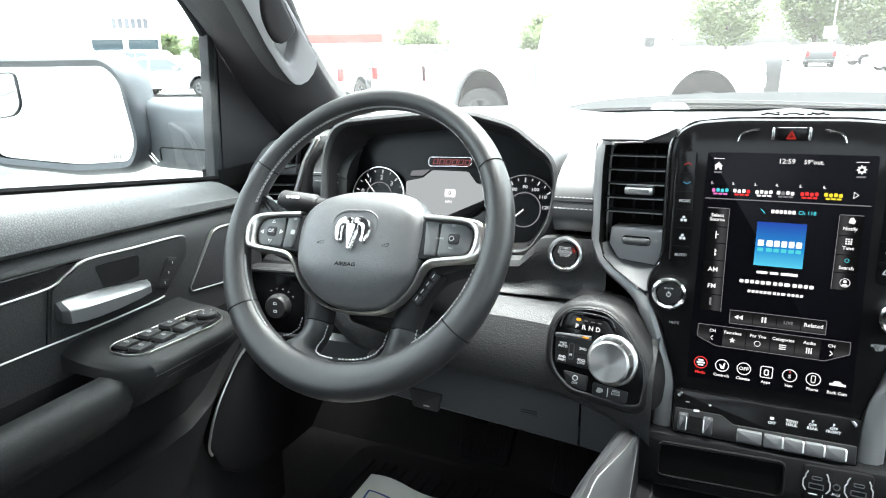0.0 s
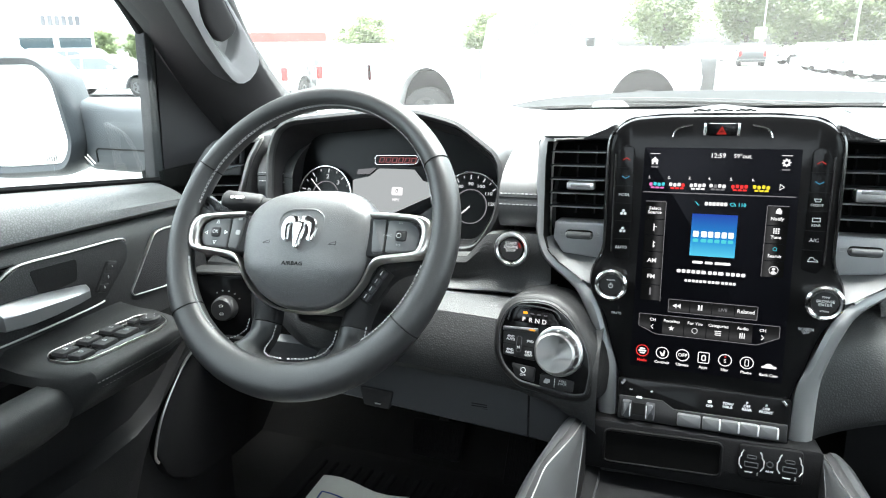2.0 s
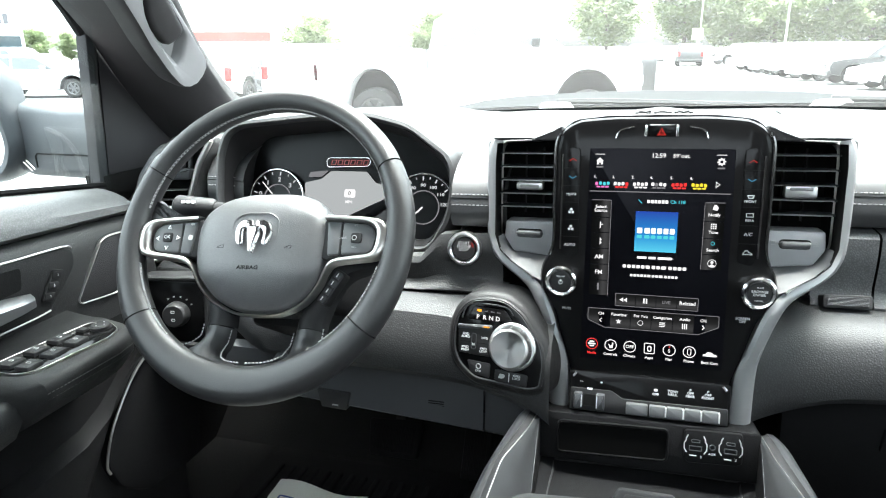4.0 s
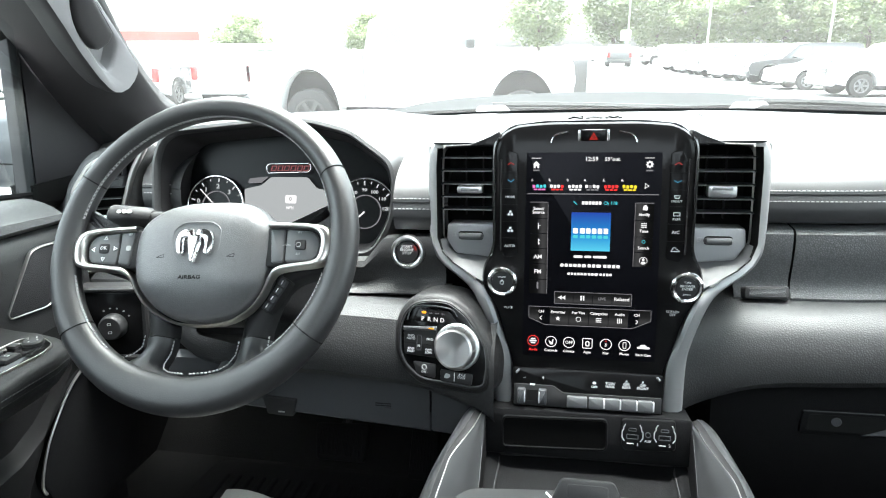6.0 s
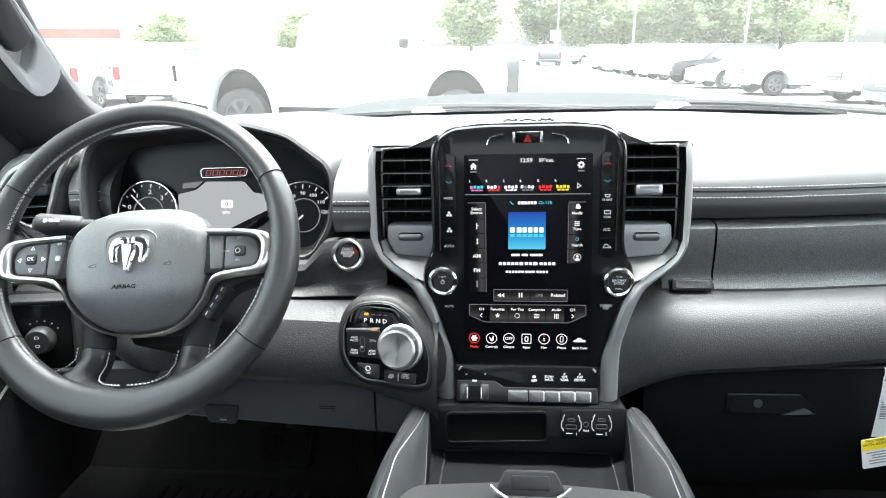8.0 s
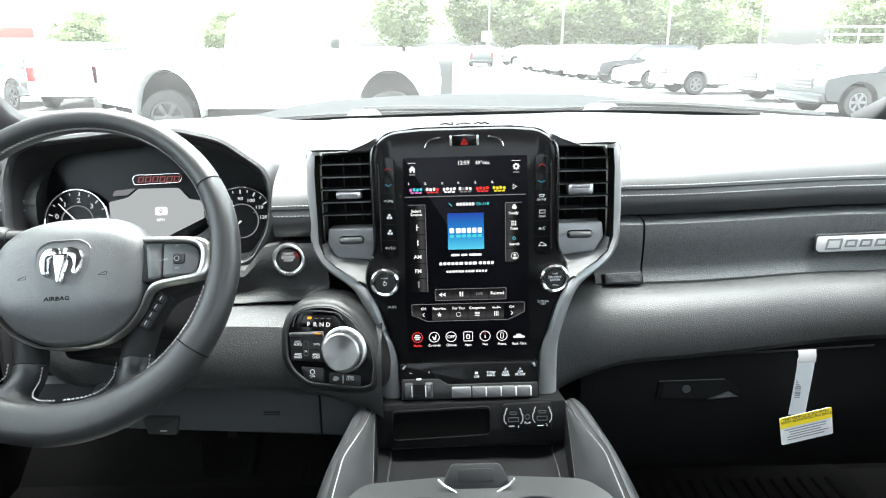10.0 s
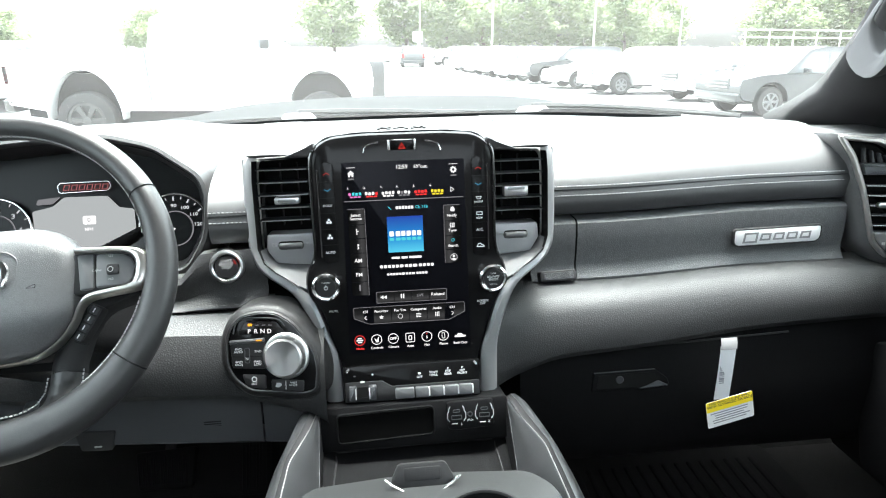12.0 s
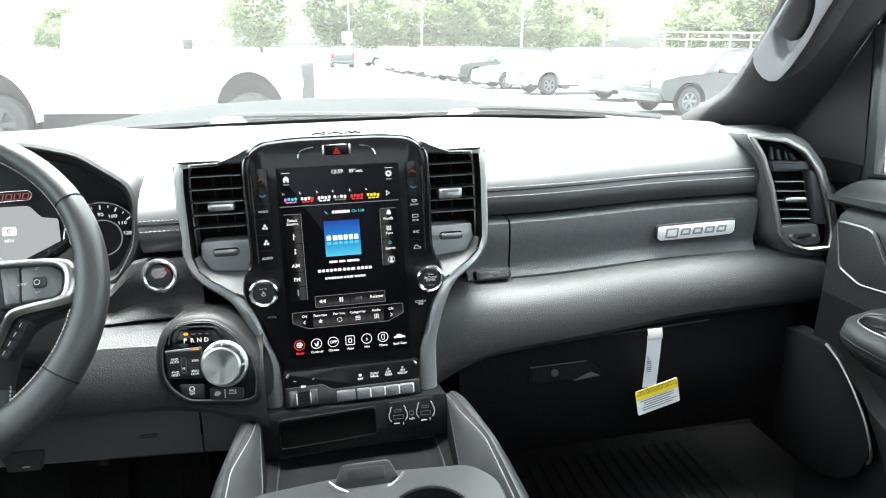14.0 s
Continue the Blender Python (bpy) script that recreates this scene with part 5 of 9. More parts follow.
for s in (-1, 1):
    part("arrow_icon", tube([SC.p(s * 0.0580, -0.0745, 0.0002), SC.p(s * 0.0605, -0.0770, 0.0002), SC.p(s * 0.0580, -0.0795, 0.0002)], 0.0006, 4), WHITE, screen, smooth=0)
star = [(-0.0377 + (0.0036 if i % 2 == 0 else 0.0015) * math.sin(i * math.pi / 5), -0.0772 + (0.0036 if i % 2 == 0 else 0.0015) * math.cos(i * math.pi / 5)) for i in range(10)]
flat("star_icon", star, WHITE)
part("compass_icon", band(oval(-0.0121, -0.0772, 0.0033, 0.0033, 14), 0.0006, SC, 0.0003, 0.0002), WHITE, screen, smooth=0)
for i in range(3):
    flat("list_icon", rect(0.0129, -0.0750 - i * 0.0022, 0.0068, 0.0011), WHITE)
    flat("sliders_icon", rect(0.0362 + i * 0.0022, -0.0772, 0.0012, 0.0066), WHITE)
menu = (("Media", -0.0686), ("Controls", -0.0458), ("Climate", -0.0231), ("Apps", 0.0), ("Nav", 0.0229), ("Phone", 0.0457), ("Back Cam", 0.0689))
for i, (txt, a) in enumerate(menu):
    label_on(txt, a, -0.1203, 0.0046, RED if i == 0 else WHITE)
    if i < 6:
        ring = rect(a, -0.1086, 0.0128, 0.0138, 0.002, 3) if i == 3 else oval(a, -0.1086, 0.0074, 0.0074, 22)
        part("menu_icon", band(ring, 0.0010, SC, 0.0003, 0.0002), RED if i == 0 else WHITE, screen, smooth=0)
flat("menu_glyph", rect(-0.0686, -0.1086, 0.0090, 0.0020, 0.0006, 2), WHITE)
flat("menu_glyph", rect(-0.0686, -0.1058, 0.0060, 0.0018, 0.0006, 2), WHITE)
flat("menu_glyph", rect(-0.0686, -0.1114, 0.0060, 0.0018, 0.0006, 2), WHITE)
flat("menu_glyph", rounded([(-0.0490, -0.1065), (-0.0470, -0.1125), (-0.0435, -0.1125), (-0.0425, -0.1055), (-0.0440, -0.1050), (-0.0452, -0.1095)], 0.0006, 2), WHITE)
label_on("OFF", -0.0231, -0.1086, 0.0058)
part("menu_glyph", band(rect(0.0, -0.1090, 0.0052, 0.0072, 0.002, 3), 0.0013, SC, 0.0003, 0.0002), WHITE, screen, smooth=0)
label_on("S", 0.0229, -0.1096, 0.0058)
flat("menu_glyph", [(0.0219, -0.1052), (0.0239, -0.1052), (0.0229, -0.1030)], RED)
part("menu_glyph", band(rect(0.0457, -0.1086, 0.0045, 0.0084, 0.001, 2), 0.0008, SC, 0.0003, 0.0002), WHITE, screen, smooth=0)
flat("menu_glyph", rounded([(0.0610, -0.1122), (0.0765, -0.1122), (0.0765, -0.1098), (0.0730, -0.1092), (0.0705, -0.1068), (0.0655, -0.1068), (0.0640, -0.1094), (0.0610, -0.1098)], 0.0008, 2), WHITE)

# knobs
for s in (-1, 1):
    kf_ = S.at(-0.1080 if s < 0 else 0.1145, -0.0285)
    knob = tagged(thing("volume_knob" if s < 0 else "tuning_knob", "round black knob with a bright chrome ring", "knob", "stack knobs"))
    part("ring", lathe([(0.0196, -0.004), (0.0196, 0.008), (0.0188, 0.0118), (0.0166, 0.0138), (0.0142, 0.0130), (0.0132, 0.010), (0.0, 0.010)], kf_), CHROME, knob, "bright chrome ring")
    cap = part("cap", lathe([(0.0130, 0.008), (0.0128, 0.0125), (0.0116, 0.0135), (0.0, 0.0135)], kf_), PLASTIC, knob, "matte black cap")
    if s > 0:
        writing("legend", "BROWSE\nENTER", kf_, 0, 0.0008, 0.0044, PRINT, cap, 0.0142)
        writing("legend", "TUNE", kf_, 0, 0.0072, 0.0030, PRINT, cap, 0.0142)
        writing("legend", "SCROLL", kf_, 0, -0.0080, 0.0026, PRINT, cap, 0.0142)
    else:
        part("mark", band(oval(0, -0.0005, 0.0026, 0.0026, 14), 0.0005, kf_, 0.001, 0.0142), PRINT, cap, smooth=0)
        part("mark", slab(rect(0, 0.0018, 0.0006, 0.0030), kf_, 0.001, 0.0144), PRINT, cap, smooth=0)
        writing("legend", "VOLUME", kf_, 0, 0.0066, 0.0026, PRINT, cap, 0.0142)

# brow pad above the bezel
brow = []
for t in np.linspace(-1, 1, 61):
    a = 0.2165 * t
    zt = interp(abs(a), [(0.0, 0.169), (0.06, 0.1685), (0.098, 0.164), (0.112, 0.1535), (0.121, 0.1425), (0.22, 0.1405)])
    back = interp(abs(a), [(0.0, 0.180), (0.098, 0.170), (0.118, 0.152), (0.132, 0.1455), (0.22, 0.1430)])
    rear = interp(abs(a), [(0.0, 1.525), (0.10, 1.523), (0.16, 1.514), (0.22, 1.511)])
    hh = -0.004 + stack_depth(a, 0.14)
    skirt = 0.03 if abs(t) > 0.99 else 0.0
    p0, p1, p2 = S.p(a, zt - 0.003, hh - 0.010), S.p(a, zt + 0.0015 - skirt, hh - 0.006), S.p(a, zt + 0.003 - skirt, hh - 0.014)
    brow.append([p0, p1, p2, S.p(a, back - skirt, hh - 0.06), S.p(a, back - 0.001 - skirt, hh - 0.11), Vector((a, 1.12, rear - skirt)), Vector((a, 1.22, 1.508 - skirt)), Vector((a, 1.26, 1.498 - skirt))])
part("brow", sheet(brow), PADTOP, stack, "smooth dark brow above the screen", smooth=50)
bf = F(S.p(0.0, 0.1738, -0.0285), (1, 0, 0), (0, 0.9967, 0.081))
for a, shape in ((-0.0215, [(-0.009, -0.006), (-0.009, 0.006), (0.008, 0.006), (0.009, 0.001), (0.004, -0.001), (0.009, -0.006), (0.005, -0.006), (-0.001, -0.001), (-0.005, -0.001), (-0.005, -0.006)]),
                 (0.0005, [(-0.010, -0.006), (-0.003, 0.006), (0.003, 0.006), (0.010, -0.006), (0.006, -0.006), (0.003, -0.002), (-0.003, -0.002), (-0.006, -0.006)]),
                 (0.0235, [(-0.010, -0.006), (-0.010, 0.006), (-0.005, 0.006), (0.0, 0.0), (0.005, 0.006), (0.010, 0.006), (0.010, -0.006), (0.006, -0.006), (0.006, 0.001), (0.0, -0.005), (-0.006, 0.001), (-0.006, -0.006)])):
    part("badge_shape", slab([(a + p, q * 1.6) for p, q in shape], bf, 0.004, 0.0012), BADGEGREY, stack, "raised grey badge shape", smooth=0)
for s in (-1, 1):
    mesh_pts = rounded(mirrored([(0.114, 0.1585), (0.121, 0.1555), (0.128, 0.1495), (0.138, 0.1455), (0.151, 0.1430), (0.151, 0.1405), (0.112, 0.1405)], s), 0.002, 2)
    part("speaker_grille", slab(mesh_pts, S, 0.02, -0.012, 0.002), MESHCLOTH, stack, "small black speaker mesh", smooth=0)


# ---- air vents ----
DARKEDGE = material("dull_slat_edge", (0.5, 0.5, 0.5), 0.4, metal=0.8)


def center_vent(s):
    v = thing("air_vent", "black centre air vent with chrome-edged slats and a chrome tab", "air vent", "dashboard air vents")
    vf = F(S.p(s * 0.158, 0.0, -0.040), (1, 0, 0), (0, 0.0915, 0.9958))
    hole = [(-0.038 * s, 0.140), (0.0372 * s, 0.137), (0.0392 * s, 0.112), (0.0395 * s, 0.020), (0.033 * s, 0.000), (0.019 * s, -0.014), (-0.012 * s, -0.033), (-0.030 * s, -0.042), (-0.038 * s, -0.03)]
    part("housing", well(hole, vf, 0.075, 0.02, slope=0.004), CAVITY, v, "black vent housing")
    for i in range(5):
        z = 0.1235 - i * 0.0171
        rows = [[vf.p(s * a, z + dz, h) for a in (-0.034, 0.0375)] for dz, h in ((0.0016, -0.024), (0.0009, -0.001), (0.0, 0.0), (-0.0009, -0.001), (-0.0022, -0.024))]
        slat = part("slat", sheet(rows + [rows[0]]), GREYPLASTIC, v, "thin black slat with a bright front edge")
        part("slat_edge", tube([vf.p(s * -0.030, z, 0.0002), vf.p(s * 0.034, z, 0.0002)], 0.0009, 5), DARKEDGE, slat)
    for a in (-0.012, 0.012):
        part("vane", slab(rect(a, 0.085, 0.0015, 0.088), vf, 0.02, -0.045), PLASTIC, v)
    tab = part("tab", slab(rect(-s * 0.003, 0.0830, 0.034, 0.0100 if s < 0 else 0.0150, 0.0035), vf, 0.012, 0.012, 0.002), BRUSHED, v, "satin chrome adjusting tab")
    part("tab_recess", slab(rect(-s * 0.003, 0.0830 if s < 0 else 0.0865, 0.024, 0.0040, 0.001, 2), vf, 0.002, 0.0122, 0.0004), GRIPGREY, tab)
    low = rounded([(-0.036 * s, 0.0375), (0.028 * s, 0.0375), (0.030 * s, 0.016), (0.018 * s, -0.003), (-0.034 * s, -0.008)], 0.004)
    lower = part("lower_panel", slab(low, vf, 0.03, 0.006, 0.003), SATINDARK, v, "smooth grey panel below the slats")
    part("lower_lip", sheet([[vf.p(s * a, b, h) for a, b in ((0.036, 0.006), (0.024, -0.010), (-0.006, -0.028), (-0.030, -0.037))] for h in (0.004, 0.018)]), VENTSHADED, v)
    part("floor_lip", sheet([[vf.p(s * a, b, h) for a, b, h in ((0.0385, 0.016, 0.010), (0.031, -0.002, 0.014), (0.017, -0.014, 0.018), (-0.012, -0.031, 0.026), (-0.036, -0.041, 0.030))],
                             [vf.p(s * a, b, h) for a, b, h in ((0.030, 0.018, -0.004), (0.026, 0.006, -0.002), (0.016, -0.003, 0.002), (-0.012, -0.006, 0.002), (-0.036, -0.009, 0.002))]]), VENTSHADED, v, "sloping grey sill")
    part("wheel_recess", slab(rect(-s * 0.003, 0.0215, 0.034, 0.0115, 0.005), vf, 0.002, 0.0066, 0.0004), CAVITY, lower)
    part("thumbwheel", tube([vf.p(-s * 0.003 - 0.0150, 0.0215, 0.006), vf.p(-s * 0.003 - 0.0140, 0.0215, 0.0105), vf.p(-s * 0.003 + 0.0140, 0.0215, 0.0105), vf.p(-s * 0.003 + 0.0150, 0.0215, 0.006)], [0.0028, 0.0042, 0.0042, 0.0028], 14), SWITCHBLACK, lower, "black ribbed thumbwheel")
    part("mark", band(rect(-s * 0.003 - 0.0225, 0.0222, 0.0050, 0.0050), 0.0007, vf, 0.001, 0.0068), PRINTDIM, lower, smooth=0)
    for k in range(3):
        part("mark", slab(rect(-s * 0.003 + 0.0225, 0.0203 + k * 0.0019, 0.0052, 0.0007), vf, 0.001, 0.0068), PRINTDIM, lower, smooth=0)
    return v


center_vent(-1)
center_vent(1)


def side_vent(s):
    v = thing("air_vent", "tall black end air vent in a satin bronze frame", "air vent", "dashboard air vents")
    vf = F((s * 0.765, 0.96, 1.39), (0.966, -0.259 * s, 0), (0, 0.1, 0.995))
    out = [(-0.064, 0.108), (0.0, 0.101), (0.036, 0.082), (0.064, 0.045), (0.088, -0.024), (0.0975, -0.062), (0.096, -0.094), (0.054, -0.0995), (0.024, -0.090), (0.003, -0.068), (-0.0185, 0.015), (-0.0385, 0.069)]
    out = rounded(mirrored(out, s), 0.008, 4)
    def tuck(a, b):
        """One at the inner upper corner, where the pad runs up to the frame."""
        return smoothstep(0.0, -0.03, a) * smoothstep(0.02, 0.06, b)

    part("pod", bridge(bmesh.new(), [[vf.p(a + s * max(0.0, -d - 0.002) * tuck(a * s, b), min(b, 0.109 + 0.06 * h), h - 0.5 * max(0.0, -d - 0.004) * 6 * tuck(a * s, b)) for a, b in inset(out, d)] for d, h in ((-0.020, -0.10), (-0.018, -0.03), (-0.013, -0.012), (-0.005, -0.004), (0.0, -0.002))], True), PODSKIN, v, "smooth black pod round the vent", smooth=50)
    part("frame", band(inset(out, -0.001), 0.0085, vf, 0.02, 0.004, 0.0028), TRIM, v, "satin bronze frame")
    inn = inset(out, 0.006)
    part("housing", well(inn, vf, 0.05, 0.0, slope=0.002), CAVITY, v, "black vent housing")
    up = part("upper_outlet", slab(rounded(mirrored([(-0.036, 0.094), (0.0, 0.090), (0.026, 0.072), (0.040, 0.0615), (-0.020, 0.0615)], s), 0.004), vf, 0.004, -0.022), CAVITY, v, "small upper outlet with vanes")
    for k in range(4):
        part("vane", slab(rounded(mirrored([(-0.018 + k * 0.0125, 0.062), (-0.013 + k * 0.0125, 0.062), (-0.0175 + k * 0.0115, 0.086 - k * 0.004), (-0.0205 + k * 0.0115, 0.086 - k * 0.004)], s), 0.001, 2), vf, 0.012, -0.006, 0.002), GREYPLASTIC, up)
    part("shelf", slab(rounded(mirrored([(-0.019, 0.0605), (0.043, 0.0605), (0.049, 0.0435), (-0.0135, 0.042)], s), 0.003), vf, 0.03, -0.004, 0.004), GREYPLASTIC, v, "grey panel between the outlets")
    side = mirrored([(0.046, 0.046), (0.0585, 0.040), (0.0860, -0.05), (0.068, -0.05)], s)
    part("side_wall", slab(side, vf, 0.03, -0.003, 0.002), GREYPLASTIC, v)
    for k in range(5):
        t = k / 4
        b = 0.0245 - 0.0655 * t
        a0, a1 = -0.008 + 0.0165 * t, 0.0445 + 0.0165 * t
        rows = [[vf.p(s * a, b + dz, h) for a in (a0, a1)] for dz, h in ((0.001, -0.03), (0.0007, -0.011), (0.0, -0.010), (-0.0007, -0.011), (-0.002, -0.03))]
        slat = part("slat", sheet(rows + [rows[0]]), PLASTIC, v, "thin black slat with a bright front edge")
        part("slat_edge", tube([vf.p(s * (a0 + 0.001), b, -0.0098), vf.p(s * (a1 - 0.002), b, -0.0098)], 0.0005, 5), DARKEDGE, slat)
    part("tab", slab(rect(s * 0.0273, -0.0062, 0.036, 0.0090, 0.004), vf, 0.010, 0.001, 0.002), BRUSHED, v, "satin chrome adjusting tab")
    low = part("lower_panel", slab(rounded(mirrored([(0.0085, -0.0525), (0.070, -0.0500), (0.079, -0.080), (0.074, -0.087), (0.052, -0.0895), (0.030, -0.083), (0.012, -0.066)], s), 0.005), vf, 0.03, -0.004, 0.003), VENTSHADED, v, "smooth grey panel below the slats")
    part("thumbwheel", tube([vf.p(s * 0.032, -0.0705, -0.004), vf.p(s * 0.036, -0.0705, 0.0), vf.p(s * 0.054, -0.0690, 0.0), vf.p(s * 0.058, -0.0690, -0.004)], [0.003, 0.0042, 0.0042, 0.003], 12), PLASTIC, low, "black ribbed thumbwheel")
    for a in (0.0255, 0.0655):
        part("mark", slab(rect(s * a, -0.0700, 0.0050, 0.0045), vf, 0.001, -0.0030), PRINTDIM, low, smooth=0)
    return v


side_vent(1)
side_vent(-1)

# passenger badge
pb = F((0.620, 0.9805, 1.3345), (1, 0.03, 0), (0, 0.02, 1))
badge = thing("badge", "oblong chrome badge plate with dark bars on the fascia", "badge")
plate = rounded([(-0.0765, 0.0135), (0.0765, 0.0145), (0.0765, -0.0060), (0.070, -0.0125), (-0.070, -0.0135), (-0.0765, -0.0085)], 0.005)
part("plate", slab(plate, pb, 0.006, 0.004, 0.0015), SILVERPRINT, badge, "brushed silver plate")
part("plate_edge", band(inset(plate, -0.002), 0.003, pb, 0.006, 0.0045, 0.001), PLASTIC, badge)
for i in range(5):
    a0 = -0.062 + i * 0.0236 + (0.006 if i else 0)
    big = i == 0
    b0, b1, w = (-0.0090, 0.0085, 0.027) if big else (-0.0060, 0.0062, 0.0205)
    part("badge_bar", band([(a0, b0), (a0 + w * 0.92, b0), (a0 + w, b1), (a0 + 0.003, b1)], 0.0030, pb, 0.002, 0.0048), SATIN, badge, smooth=0)

# ---- shift pod ----
PODBLACK = material("grained_black_pod", (0.0124, 0.0124, 0.01279), 0.5, bump=0.6, scale=420, kind="voronoi", grain=0.0007, spec=0.35)
D = F((-0.185, 0.79, 1.265), (0.97, -0.12, 0), (0, 0.25, 0.97))
pod = thing("shifter_panel", "rotary gear selector panel with a brushed metal dial", "gear selector")
pod_out = inset(rounded([(-0.0605, 0.0205), (-0.054, 0.041), (-0.039, 0.0555), (-0.015, 0.0605), (0.0095, 0.0595), (0.033, 0.0445), (0.060, 0.0085), (0.065, -0.016), (0.062, -0.047), (0.045, -0.0525), (-0.028, -0.048), (-0.0505, -0.031), (-0.060, -0.0125)], 0.009), -0.0010)
part("surround", bridge(bmesh.new(), [[D.p(a, b, h) for a, b in inset(pod_out, d)] for d, h in ((-0.012, -0.06), (-0.0085, -0.020), (-0.006, -0.008), (-0.003, -0.003), (0.001, -0.001), (0.004, -0.003))], True), PODBLACK, pod, "grained black surround", smooth=50)
part("frame", band(inset(pod_out, 0.001), 0.0045, D, 0.02, 0.0018, 0.0018), PODBLACK, pod, "black frame")
part("frame_line", band(inset(pod_out, 0.0042), 0.0010, D, 0.01, 0.0022, 0.0004), GREYPLASTIC, pod, "thin dull grey line")
part("face", slab(inset(pod_out, 0.005), D, 0.01, -0.001, 0.001), PIANO, pod, "gloss black face")
win = part("gear_window", slab(rounded([(-0.042, 0.029), (-0.033, 0.0475), (0.009, 0.0470), (0.022, 0.030)], 0.004), D, 0.004, 0.0012, 0.001), PIANO, pod)
part("gear_window_edge", tube(smooth_line([D.p(a, b, 0.001) for a, b in ((-0.048, 0.030), (-0.038, 0.0490), (0.008, 0.0500), (0.020, 0.0400))], 4), 0.0010, 6), GREYPLASTIC, pod)
for i_, ch in enumerate("PRND"):
    writing("legend", ch, D, -0.0265 + i_ * 0.0089, 0.0335, 0.0078, WHITE, win, 0.0018, 0.0002, squeeze=1.05)
part("gear_lamp", slab(rect(-0.0253, 0.0420, 0.0058, 0.0032, 0.0012, 2), D, 0.001, 0.0018), AMBER, win, smooth=0)
for i in range(3):
    part("gear_dash", slab(rect(-0.0160 + i * 0.0085, 0.0416, 0.0045, 0.0010), D, 0.001, 0.0018), DIM, win, smooth=0)
keys = part("drive_keys", slab(rounded([(-0.0525, 0.0210), (-0.0065, 0.0245), (-0.0060, -0.0160), (-0.0500, -0.0150)], 0.003), D, 0.006, 0.0025, 0.0015), PLASTIC, pod, "four black drive mode keys")
part("key_ledge", slab(rounded([(-0.0525, 0.0215), (-0.0065, 0.0250), (-0.0065, 0.0200), (-0.0520, 0.0165)], 0.001, 2), D, 0.004, 0.0048, 0.0014), GREYPLASTIC, pod)
part("key_lamp", slab(rect(-0.0130, 0.0222, 0.0075, 0.0016, 0.0005, 2), D, 0.001, 0.0054), AMBER, pod, smooth=0)
for txt, a, b, z in (("4WD\nAUTO", -0.0410, 0.0066, 0.0042), ("2WD", -0.0152, 0.0058, 0.0040), ("4WD\nHIGH", -0.0408, -0.0103, 0.0042), ("4WD\nLOW", -0.0160, -0.0098, 0.0042), ("N", -0.0299, -0.0040, 0.0046)):
    writing("legend", txt, D, a, b + 0.0016, z, PRINT, keys, 0.0030, 0.0001)
part("key_gap", slab(rect(-0.029, 0.0004, 0.043, 0.0007), D, 0.001, 0.0028), CAVITY, keys, smooth=0)
part("rocker", band(rect(-0.0297, 0.0018, 0.0070, 0.0205, 0.003), 0.0008, D, 0.002, 0.0034), GREYPLASTIC, keys)
dial = part("dial", lathe([(0.0305, -0.004), (0.0305, 0.003), (0.0290, 0.0045), (0.0270, 0.005), (0.0262, 0.013), (0.0250, 0.0180), (0.0225, 0.0200), (0.0205, 0.0198), (0.0, 0.0198)], D.at(0.0215, 0.0012), 64), DIALMETAL, pod, "brushed aluminium rotary dial", smooth=25)
for i in range(12):
    a = 2 * math.pi * i / 12
    c = D.at(0.0215, 0.0012)
    part("dial_ridge", tube([c.p(0.0268 * math.cos(a), 0.0268 * math.sin(a), 0.006), c.p(0.0256 * math.cos(a), 0.0256 * math.sin(a), 0.0165)], 0.0006, 5), SATIN, dial)
off_key = part("key", slab(rounded([(-0.0380, -0.0235), (-0.0060, -0.0245), (-0.0065, -0.0435), (-0.0320, -0.0400)], 0.003), D, 0.004, 0.0014, 0.001), PLASTIC, pod)
writing("legend", "OFF", D, -0.0215, -0.0360, 0.0044, PRINT, off_key, 0.0020)
part("mark", band(oval(-0.0215, -0.0298, 0.0034, 0.0034, 16), 0.0006, D, 0.001, 0.0020), PRINT, off_key, smooth=0)
axle = part("key", slab(rounded([(0.0005, -0.0300), (0.0440, -0.0320), (0.0430, -0.0465), (0.0010, -0.0460)], 0.003), D, 0.004, 0.0014, 0.001), PLASTIC, pod)
writing("legend", "AXLE\nLOCK", D, 0.0300, -0.0362, 0.0040, PRINT, axle, 0.0020)
part("mark", slab(rounded([(0.0060, -0.0400), (0.0080, -0.0345), (0.0140, -0.0350), (0.0145, -0.0385), (0.0105, -0.0410)], 0.001, 2), D, 0.001, 0.0020), PRINTDIM, axle, smooth=0)
part("mark", slab(rect(0.0200, -0.0380, 0.0007, 0.0110), D, 0.001, 0.0020), PRINT, axle, smooth=0)

# ---- switch row under the screen ----
L = F((0, 0.795, 1.20), (1, 0, 0), (0, 0.25, 0.97))
SWITCHGREY = material("switch_grey_plastic", (0.102, 0.1044, 0.108), 0.4, bump=0.1, scale=700)
rowt = thing("switch_row", "row of grey push switches and a toggle below the screen", "switch panel")
part("panel", slab(rounded([(-0.094, 0.036), (0.094, 0.036), (0.094, -0.0155), (-0.094, -0.0155)], 0.004), L, 0.03, -0.0005, 0.002), PIANO, rowt, "gloss black switch panel")
part("shelf", slab(rounded([(-0.0915, 0.0145), (-0.0415, 0.0145), (-0.0285, 0.0062), (0.0920, 0.0072), (0.0920, -0.0130), (-0.0915, -0.0130)], 0.002), L, 0.006, 0.0022, 0.001), PLASTIC, rowt)
